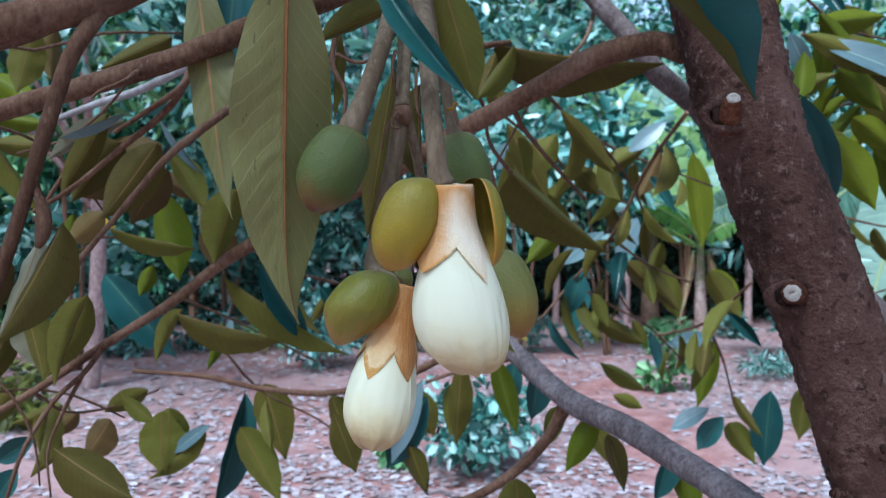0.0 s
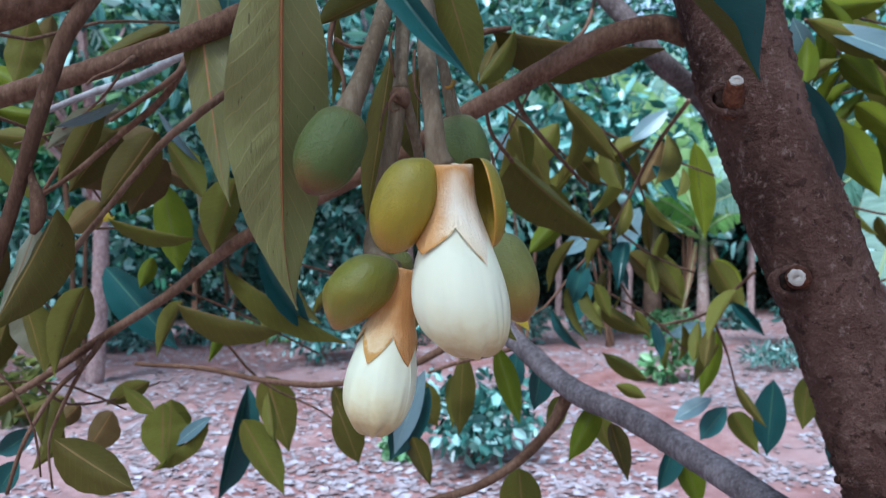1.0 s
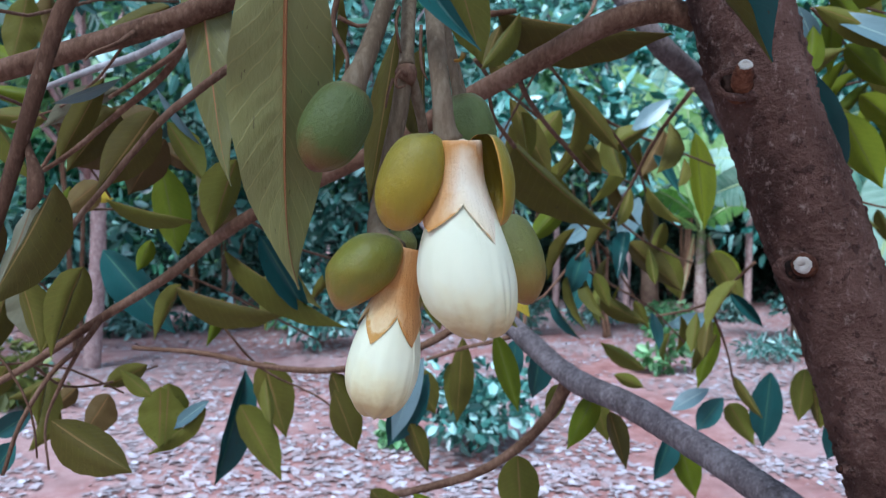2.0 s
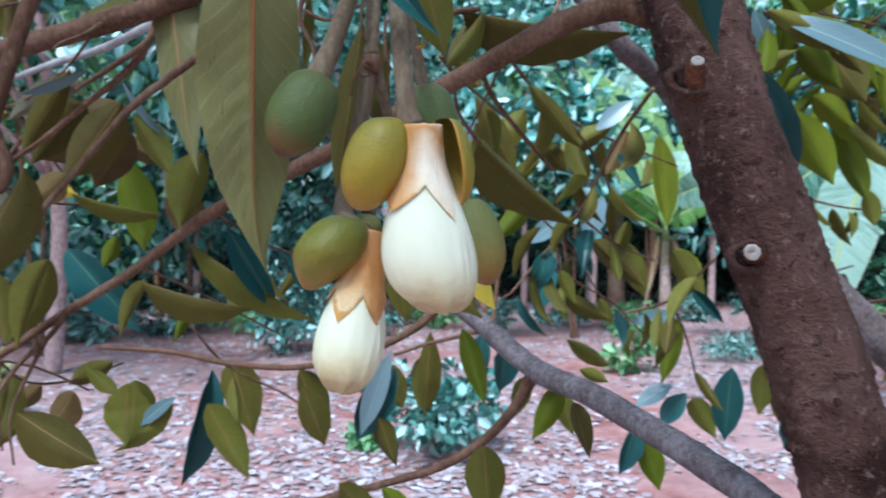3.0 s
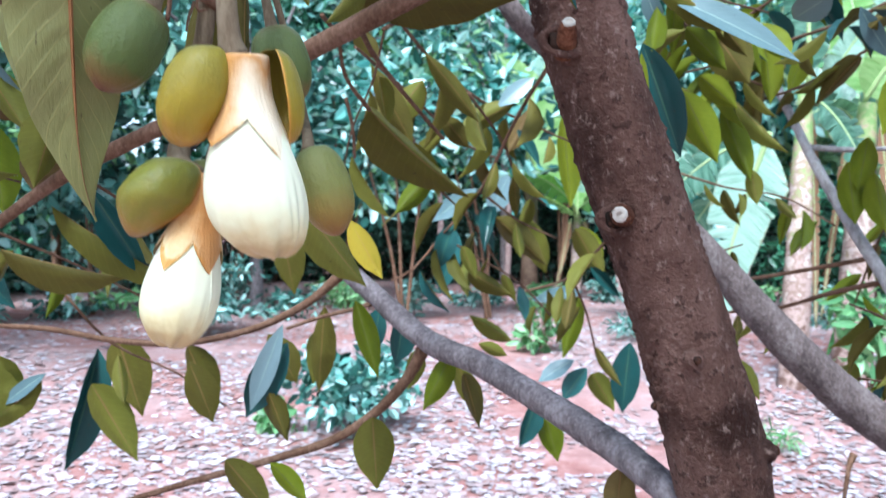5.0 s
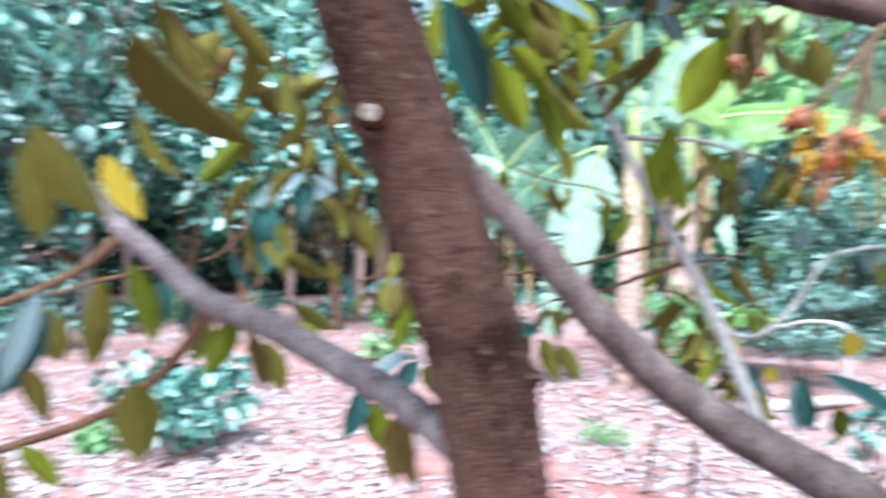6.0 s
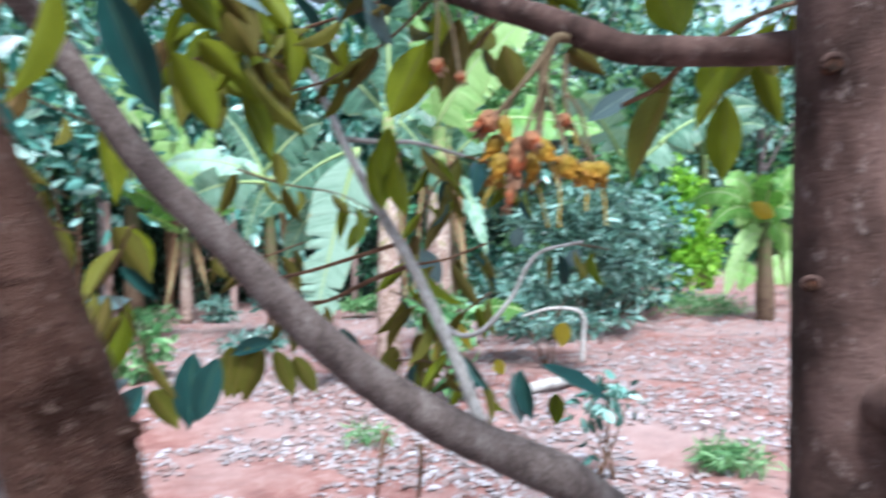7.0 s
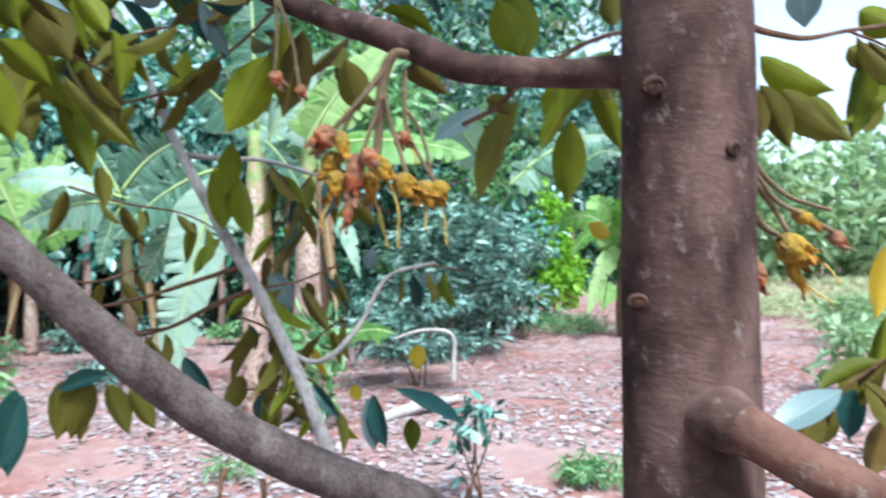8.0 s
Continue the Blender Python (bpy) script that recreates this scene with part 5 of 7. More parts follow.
limb("branch", tree2, [(1.091, 0.995, 0.826, 0.014), (1.077, 1.011, 0.855, 0.013), (1.069, 1.077, 0.978, 0.012), (1.063, 1.128, 1.059, 0.012), (1.044, 1.191, 1.17, 0.011), (1.018, 1.249, 1.266, 0.011), (0.989, 1.338, 1.41, 0.0092), (0.955, 1.434, 1.595, 0.0078), (0.927, 1.507, 1.73, 0.0063)], BARK_PALE, "straight pale side shoot", sides=14, step=0.01, rough=0.06, scale=90)
limb("twig", tree2, [(1.073, 1.131, 1.053, 0.0056), (1.097, 1.104, 1.036, 0.0051), (1.124, 1.074, 1.048, 0.0051), (1.172, 1.049, 1.105, 0.0047), (1.207, 1.039, 1.165, 0.0047), (1.242, 1.029, 1.194, 0.0037), (1.321, 1, 1.21, 0.0033)], BARK_PALE, sides=10, step=0.008, rough=0.06, scale=120)
limb("twig", tree2, [(1, 1.357, 1.429, 0.0066), (1.051, 1.299, 1.42, 0.0055), (1.131, 1.284, 1.422, 0.0046), (1.231, 1.248, 1.397, 0.0035)], BARK_PALE, sides=8, step=0.01)
limb("twig", tree2, [(1.05, 1.2, 1.17, 0.0052), (1.035, 1.322, 1.136, 0.005), (1.026, 1.484, 1.085, 0.0041), (1.008, 1.655, 1.053, 0.0031)], BARK_TWIG, sides=8, step=0.012)
limb("twig", tree2, [(1.033, 1.218, 1.212, 0.0047), (1.006, 1.354, 1.181, 0.0044), (0.979, 1.535, 1.145, 0.0041), (0.924, 1.747, 1.112, 0.0038)], BARK_TWIG, sides=8, step=0.012)
limb("twig", tree2, [(0.929, 1.115, 0.88, 0.0065), (0.919, 1.112, 0.864, 0.0046), (0.911, 1.107, 0.84, 0.0036), (0.9, 1.105, 0.771, 0.0027)], BARK_TWIG, sides=8, step=0.006)
limb("twig", tree2, [(0.969, 1.071, 0.86, 0.0056), (0.965, 1.061, 0.835, 0.0046), (0.961, 1.066, 0.771, 0.0037)], BARK_TWIG, sides=8, step=0.006)
limb("twig", tree2, [(1.054, 0.544, 1.465, 0.0042), (1.119, 0.545, 1.497, 0.0037), (1.184, 0.547, 1.523, 0.0035), (1.251, 0.547, 1.546, 0.0033)], BARK_TWIG, sides=8, step=0.008)
limb("twig", tree2, [(1.161, 0.349, 1.487, 0.0047), (1.236, 0.34, 1.492, 0.0042), (1.372, 0.336, 1.515, 0.0039), (1.521, 0.319, 1.555, 0.0035), (1.676, 0.295, 1.593, 0.0038)], BARK_TWIG, sides=8, step=0.008)
limb("twig", tree2, [(1.014, 0.574, 1.432, 0.0042), (1.02, 0.612, 1.411, 0.0036), (1.014, 0.665, 1.395, 0.003)], BARK_TWIG, sides=8, step=0.006)

leaf(tree2, (0.929, 0.983, 1.533), (0.888, 1.031, 1.416), 0.0709, -1, 5, FRESH)
leaf(tree2, (0.966, 0.941, 1.571), (0.944, 0.968, 1.437), 0.0519, -1, 10)
leaf(tree2, (0.977, 0.855, 1.512), (0.992, 0.839, 1.437), 0.0479, -1, 10)
leaf(tree2, (1.338, 0.822, 1.709), (1.359, 0.801, 1.569), 0.0818, -1, 5, FRESH)
leaf(tree2, (1.395, 0.761, 1.539), (1.394, 0.764, 1.451), 0.0593, -1, 10, FRESH)
leaf(tree2, (1.455, 0.77, 1.474), (1.45, 0.778, 1.317), 0.0658, -1, 5, FRESH)
leaf(tree2, (1.267, 0.755, 1.48), (1.219, 0.812, 1.311), 0.0528, -1, -20, LEAVES[0])
leaf(tree2, (0.965, 0.719, 1.471), (1.037, 0.713, 1.446), 0.0307, -1, 20)
leaf(tree2, (1.149, 0.738, 1.447), (1.097, 0.797, 1.4), 0.0329, 1, 20, PALE)
leaf(tree2, (1.457, 0.689, 1.701), (1.463, 0.683, 1.629), 0.045, -1, 10)
leaf(tree2, (1.432, 0.719, 1.528), (1.436, 0.716, 1.497), 0.0348, -1, 10)
leaf(tree2, (1.192, 0.765, 1.475), (1.219, 0.735, 1.445), 0.0307, -1, 30)
leaf(tree2, (1.536, 0.453, 1.545), (1.615, 0.365, 1.482), 0.066, -1, -30, FRESH)
leaf(tree2, (1.508, 0.41, 1.477), (1.575, 0.336, 1.392), 0.0633, -1, -20)
leaf(tree2, (1.655, 0.319, 1.533), (1.638, 0.341, 1.401), 0.0472, -1, 20, FRESH)
leaf(tree2, (1.432, 0.421, 1.475), (1.463, 0.387, 1.375), 0.0432, -1, 20)
leaf(tree2, (1.426, 0.427, 1.467), (1.431, 0.423, 1.389), 0.0346, -1, 20)
leaf(tree2, (1.646, 0.329, 1.566), (1.676, 0.297, 1.494), 0.0472, -1, 10)
leaf(tree2, (1.691, 0.425, 1.714), (1.695, 0.424, 1.624), 0.0613, 1, 10, PALE)
leaf(tree2, (1.402, 0.312, 1.025), (1.281, 0.373, 0.981), 0.046, 1, 30, PALE)
leaf(tree2, (1.49, 0.364, 0.972), (1.461, 0.398, 0.912), 0.0476, -1, 30)
leaf(tree2, (1.75, 0.374, 0.967), (1.743, 0.383, 0.885), 0.0409, 1, 30, LEAVES[0])
leaf(tree2, (1.784, 0.334, 1.017), (1.703, 0.427, 0.968), 0.0409, -1, -30, FRESH)
leaf(tree2, (1.188, 0.548, 1.244), (1.167, 0.571, 1.264), 0.0236, -1, 10, YELLOW)
leaf(tree2, (0.939, 1.583, 0.987), (0.867, 1.665, 0.96), 0.0425, 1, 30, LEAVES[0])
leaf(tree2, (0.896, 1.632, 0.977), (0.868, 1.665, 0.859), 0.0543, -1, 10)
leaf(tree2, (0.919, 1.605, 0.976), (0.89, 1.641, 0.851), 0.0543, -1, -10)
leaf(tree2, (0.939, 1.583, 0.969), (0.968, 1.552, 0.862), 0.0472, -1, 10)
leaf(tree2, (0.969, 1.55, 0.957), (1.005, 1.511, 0.871), 0.0425, -1, 10)
leaf(tree2, (1.045, 1.463, 1.023), (1.086, 1.419, 0.93), 0.0425, 1, 20, LEAVES[0])
leaf(tree2, (1.099, 1.328, 0.99), (1.073, 1.359, 0.914), 0.0456, -1, 20)
leaf(tree2, (1.104, 1.247, 1.024), (1.1, 1.253, 0.934), 0.0418, -1, 10)
leaf(tree2, (1.24, 1.096, 0.956), (1.256, 1.08, 0.849), 0.0374, 1, 20, LEAVES[0])
leaf(tree2, (1.231, 1.106, 0.949), (1.243, 1.095, 0.844), 0.044, 1, -20, PALE)
leaf(tree2, (1.361, 1.112, 0.886), (1.362, 1.112, 0.816), 0.0377, -1, 10, FRESH)
leaf(tree2, (1.339, 1.135, 0.948), (1.355, 0.968, 0.883), 0.0502, 1, -45, LEAVES[2])
leaf(tree2, (1.371, 1.098, 1.039), (1.369, 1.101, 0.986), 0.0377, -1, 10, YELLOW)
leaf(tree2, (1.309, 1.164, 1.242), (1.302, 1.172, 1.197), 0.033, 1, 10, PALE)
leaf(tree2, (1.395, 1.068, 1.192), (1.375, 1.091, 1.157), 0.033, 1, 10, PALE)
leaf(tree2, (1.167, 1.323, 1.199), (1.195, 1.294, 1.121), 0.0472, 1, 10, PALE)
leaf(tree2, (0.626, 1.106, 1.048), (0.601, 1.136, 0.948), 0.0448, 1, 10, LEAVES[0])
leaf(tree2, (0.652, 0.993, 1.565), (0.681, 0.961, 1.508), 0.0354, -1, 10, FRESH)
leaf(tree2, (0.686, 1.155, 1.473), (0.724, 1.117, 1.342), 0.0413, -1, 15, FRESH, "long bright green hanging leaf")
leaf(tree2, (0.636, 1.207, 1.511), (0.664, 1.179, 1.393), 0.0545, -1, 10, LEAVES[1])
leaf(tree2, (0.607, 1.239, 1.528), (0.618, 1.229, 1.4), 0.038, -1, 20, LEAVES[3])
leaf(tree2, (0.714, 1.198, 1.506), (0.788, 1.121, 1.388), 0.0346, -1, -20, LEAVES[0])
leaf(tree2, (0.612, 1.086, 1.596), (0.665, 1.031, 1.49), 0.0687, -1, 5, LEAVES[2])
leaf(tree2, (0.665, 1.029, 1.587), (0.601, 1.098, 1.529), 0.0523, -1, -10, FRESH)
leaf(tree2, (0.749, 1.162, 1.367), (0.758, 1.154, 1.306), 0.0294, -1, 15, LEAVES[0])
leaf(tree2, (0.975, 1.214, 1.389), (0.986, 1.203, 1.274), 0.0491, -1, 10, FRESH)
leaf(tree2, (1.005, 1.182, 1.368), (1.017, 1.17, 1.261), 0.0429, -1, -15, FRESH)
leaf(tree2, (0.999, 1.038, 1.616), (0.996, 1.044, 1.479), 0.0528, -1, 10, FRESH)
leaf(tree2, (0.854, 1.047, 1.615), (0.884, 1.016, 1.528), 0.0346, 1, 40, PALE)
leaf(tree2, (0.787, 1.192, 1.59), (0.798, 1.182, 1.481), 0.0398, -1, 30, FRESH)
leaf(tree2, (0.817, 1.236, 1.548), (0.809, 1.246, 1.44), 0.0415, -1, -25, LEAVES[1])
leaf(tree2, (0.994, 1.189, 1.432), (0.985, 1.199, 1.335), 0.045, -1, 10, FRESH)
leaf(tree2, (0.788, 1.117, 1.612), (0.766, 0.994, 1.612), 0.0495, 1, 10, PALE)
leaf(tree2, (1.164, 0.718, 1.613), (1.187, 0.694, 1.525), 0.0605, -1, 5, FRESH)
leaf(tree2, (1.887, 0.509, 1.567), (1.969, 0.420, 1.441), 0.0826, -1, -25, BROAD)
leaf(tree2, (1.993, 0.389, 1.635), (1.977, 0.410, 1.458), 0.0519, -1, 20, FRESH)
leaf(tree2, (2.017, 0.365, 1.528), (1.989, 0.397, 1.464), 0.0401, -1, 10)
leaf(tree2, (1.986, 0.396, 1.718), (2.049, 0.326, 1.674), 0.0708, -1, -20, FRESH)
leaf(tree2, (1.970, 0.415, 1.641), (2.017, 0.363, 1.599), 0.0472, -1, -20)
leaf(tree2, (2.021, 0.368, 1.080), (2.003, 0.392, 0.927), 0.0472, -1, 20, FRESH)
leaf(tree2, (1.885, 0.372, 1.002), (1.841, 0.423, 0.937), 0.0440, -1, 10)
leaf(tree2, (1.870, 0.390, 0.947), (1.855, 0.408, 0.848), 0.0484, 1, 20, LEAVES[0])
leaf(tree2, (1.841, 0.424, 0.904), (1.796, 0.474, 0.839), 0.0484, -1, 20)
leaf(tree2, (1.905, 0.352, 0.891), (1.880, 0.382, 0.771), 0.0550, -1, 20, BROWN)
leaf(tree2, (2.143, 0.379, 1.234), (2.123, 0.404, 1.065), 0.0579, -1, 10, YELLOW)
leaf(tree2, (0.839, 1.681, 1.703), (0.800, 1.727, 1.610), 0.0590, -1, 10, FRESH)
leaf(tree2, (0.973, 1.532, 1.700), (0.929, 1.582, 1.595), 0.0472, -1, 10)
leaf(tree2, (1.051, 1.444, 1.662), (1.027, 1.473, 1.556), 0.0425, -1, 20, FRESH)
leaf(tree2, (1.426, 1.339, 0.911), (1.407, 1.361, 0.898), 0.0401, -1, 10, YELLOW)
spray(tree2, [(0.957, 0.949, 1.67, 0.0052), (0.903, 1.085, 1.621, 0.005), (0.848, 1.222, 1.603, 0.0042), (0.773, 1.382, 1.583, 0.0034), (0.697, 1.542, 1.579, 0.0031)], 18, 0.105, spread=1.25, drop=0.7, meshes=[FRESH, FRESH, LEAVES[0], LEAVES[1]])
spray(tree2, [(0.969, 0.966, 1.643, 0.0053), (0.983, 1.147, 1.596, 0.0044), (0.953, 1.331, 1.544, 0.0042), (0.89, 1.478, 1.525, 0.0033)], 11, 0.1, spread=1.25, drop=0.7, meshes=[FRESH, FRESH, LEAVES[0], LEAVES[1]])
spray(tree2, [(0.905, 1.232, 1.736, 0.0044), (0.792, 1.285, 1.652, 0.0038), (0.729, 1.356, 1.625, 0.0028)], 10, 0.12, spread=1.25, drop=0.7, meshes=[FRESH, FRESH, LEAVES[0], LEAVES[1]])
spray(tree2, [(1.231, 1.248, 1.397, 0.0041), (1.311, 1.234, 1.377, 0.0037), (1.402, 1.208, 1.318, 0.0031)], 6, 0.11, meshes=[FRESH, LEAVES[0]])
spray(tree2, [(1.131, 1.284, 1.422, 0.004), (1.199, 1.284, 1.363, 0.0035), (1.262, 1.291, 1.269, 0.003)], 7, 0.11, meshes=[FRESH, LEAVES[0]])
spray(tree2, [(1.05, 1.2, 1.17, 0.0042), (1.138, 1.206, 1.177, 0.0039), (1.262, 1.217, 1.208, 0.0035)], 7, 0.1, meshes=[FRESH, LEAVES[0]])
spray(tree2, [(1.063, 1.128, 1.059, 0.0041), (1.101, 1.249, 1.09, 0.0039), (1.12, 1.378, 1.106, 0.0035)], 6, 0.1)
spray(tree2, [(1.071, 1.104, 1.02, 0.0035), (1.174, 1.17, 0.967, 0.0033), (1.261, 1.224, 0.901, 0.0029)], 7, 0.09, meshes=[FRESH, LEAVES[0]])
spray(tree2, [(1.075, 1.085, 0.976, 0.0035), (1.079, 1.201, 0.978, 0.0032), (1.071, 1.285, 0.97, 0.0028)], 5, 0.09, meshes=[FRESH, LEAVES[0]])
spray(tree2, [(1.026, 1.484, 1.085, 0.0041), (1.002, 1.586, 1.07, 0.0037), (0.974, 1.693, 1.028, 0.0031)], 6, 0.1)
spray(tree2, [(1.242, 1.029, 1.194, 0.0032), (1.314, 1.008, 1.205, 0.0028), (1.396, 0.992, 1.192, 0.0023)], 5, 0.09, meshes=[FRESH, PALE])
spray(tree2, [(1.251, 0.547, 1.546, 0.0033), (1.357, 0.654, 1.532, 0.0033), (1.412, 0.743, 1.518, 0.0031)], 5, 0.12, meshes=[FRESH, LEAVES[0]])
spray(tree2, [(1.521, 0.319, 1.555, 0.0035), (1.684, 0.287, 1.551, 0.0033), (1.854, 0.247, 1.505, 0.0031)], 8, 0.13, meshes=[FRESH, LEAVES[0]])
spray(tree2, [(1.839, 0.272, 1.056, 0.0051), (1.784, 0.334, 1.017, 0.0041), (1.73, 0.397, 0.957, 0.0031)], 8, 0.12)
spray(tree2, [(0.965, 1.846, 1.406, 0.0047), (1.077, 1.797, 1.367, 0.0041), (1.203, 1.731, 1.34, 0.0035), (1.315, 1.682, 1.268, 0.0036)], 9, 0.11, meshes=[FRESH, LEAVES[0]])
spray(tree2, [(1.294, 1.327, 1.422, 0.0044), (1.273, 1.427, 1.326, 0.0039), (1.276, 1.502, 1.21, 0.0033), (1.286, 1.567, 1.086, 0.0034)], 9, 0.1, meshes=[FRESH, LEAVES[1]])
spray(tree2, [(1.335, 1.288, 1.094, 0.0044), (1.324, 1.376, 1.039, 0.0039), (1.302, 1.477, 0.955, 0.0033), (1.304, 1.552, 0.838, 0.0034)], 9, 0.1, meshes=[FRESH, LEAVES[0], YELLOW])
spray(tree2, [(0.911, 1.911, 1.207, 0.0047), (1.021, 1.863, 1.176, 0.0041), (1.136, 1.808, 1.215, 0.0035)], 7, 0.1, meshes=[LEAVES[0], LEAVES[1]])
spray(tree2, [(1.374, 1.08, 1.829, 0.0053), (1.311, 1.152, 1.737, 0.0047), (1.263, 1.207, 1.656, 0.0035), (1.232, 1.243, 1.598, 0.0029)], 10, 0.12, spread=1.25, drop=0.7, meshes=[FRESH, FRESH, LEAVES[0], LEAVES[1]])

# unseen crown, added to top the trunk and shade it
crown = [(1.07 + 0.7 * math.cos(2.4 * i) * (0.3 + 0.09 * i), 0.39 + 0.7 * math.sin(2.4 * i) * (0.3 + 0.09 * i), 2.55 + 0.2 * (i % 5), 0.42, 0.42, 0.2) for i in range(11)]
tagged(local(tree2, part("crown", leaf_cloud("crown", crown, 800, 0.15, CROWN, narrow=0.34, seed=6), tree2)), kind="stuff")
for b in crown[::2]:
    limb("branch", tree2, [(1.055, 0.38, 2.3, 0.024), (0.53 + b[0] * 0.5, 0.19 + b[1] * 0.5, 2.5, 0.014), (b[0], b[1], b[2], 0.005)], BARK_TWIG, sides=8, step=0.06)

# ---- blossom cluster ----
cluster = thing("blossom_cluster", (-0.017, 0.418, 1.465), "hanging durian blossoms with cream petals and olive buds", "flower cluster")


def turned(parent, me, name, top, bottom, label="", roll=0.0, parent_world=True):
    """Lays a mesh made along +z from the origin so that z runs from top to bottom."""
    top, bottom = Vector(top), Vector(bottom)
    z = (bottom - top).normalized()
    x = Vector((1, 0, 0)) - Vector((1, 0, 0)).dot(z) * z
    x.normalize()
    y = z.cross(x)
    m = Matrix((x, y, z)).transposed().to_4x4() @ Matrix.Rotation(radians(roll), 4, "Z")
    m.translation = top
    ob = part(name, me, parent, label)
    local(parent, ob)
    ob.matrix_basis = m
    return ob


def shell(name, profile, mat, a0, a1, edge=None, thick=0.0012, rows=24, cols=28, ripple=0.0, off=0.0, cup=0.0, lap=0.0, roll_in=0.0, sway=0.0, crumple=0.0, frill=0.0, rim_uv=False):
    """Part of a turned form between two angles (degrees), with thickness. profile: (z, r) stations; edge(u) gives how far down the rim runs."""
    prof = np.array(profile, float)
    k = np.linspace(0, 1, len(prof))
    verts, uvs = [], []
    for layer in (0, 1):
        for i in range(rows + 1):
            for j in range(cols + 1):
                u = j / cols
                top = edge(u) if edge else 1.0
                v = i / rows * top
                z, r = np.interp(v, k, prof[:, 0]), np.interp(v, k, prof[:, 1])
                a = radians(a0 + (a1 - a0) * u + sway * math.sin(2.6 * v + a0))
                side = abs(2 * u - 1)
                r = r + off - layer * thick * (1 - 0.8 * side**6) * min(1.0, (1 - i / rows) * 6 + 0.15) + cup * v * v + lap * (u - 0.5)
                r *= 1 - roll_in * side**5 * min(1.0, 3 * v)
                r *= 1 + ripple * math.sin(5 * a + 3 * v) * v
                if crumple:
                    q = Vector((math.cos(a) * 2.2, math.sin(a) * 2.2, v * 1.6))
                    r *= 1 + crumple * v * (noise.noise(q) + 0.5 * noise.noise(q * 2.7) + 1.2 * v**7 * noise.noise(q * 4.2))
                r *= 1 + frill * v**5 * math.sin(9 * a + 2 * math.sin(3 * a)) + 0.5 * frill * v**3 * math.sin(4 * a + 1.0)
                r = max(r, 0.0002)
                verts.append((r * math.cos(a), r * math.sin(a), z))
                uvs.append((u, i / rows if rim_uv else v))
    n, w = (rows + 1) * (cols + 1), cols + 1
    faces = []
    for s in (0, 1):
        for i in range(rows):
            for j in range(cols):
                q = s * n + i * w + j
                f = (q, q + 1, q + w + 1, q + w)
                faces.append(f if s else f[::-1])
    rim = [j for j in range(w)], [i * w for i in range(rows + 1)], [rows * w + j for j in range(w)], [i * w + cols for i in range(rows + 1)]
    for line in rim:
        for p, q in zip(line, line[1:]):
            faces.append((p, q, q + n, p + n))
    return mesh_of(name, verts, faces, mat, uvs)


def soft(stations, n=24):
    """Rounds a coarse profile."""
    p = spline([(z, r, 0, 0) for z, r in stations], 0.0008)
    return [(max(0.0, a[0]) if i else a[0], max(0.0002, a[1])) for i, a in enumerate(p)]


def moved(me, fn):
    for v in me.vertices:
        v.co = fn(v.co)
    return me


def sepal_mesh(s, cx, cy, cz, rx, ry, rz, a0, a1, point, mat, lean):
    """A cupped sepal: an egg-shaped shell whose mouth faces the tube."""
    prof = []
    for i in range(29):
        th = radians(2 + 170 * i / 28)
        z = -math.cos(th)
        prof.append((z, math.sin(th) ** (0.62 if z < 0 else 0.9) * (1 - point * max(0.0, z) ** 1.3)))
    me = shell("sepal", prof, mat, a0, a1, None, 0.1, rows=36, cols=56, crumple=0.03)
    return moved(me, lambda c: Vector((cx * s + c.x * rx * s - lean * c.z * s, cy * s + c.y * ry * s, cz * s + c.z * rz * s)))


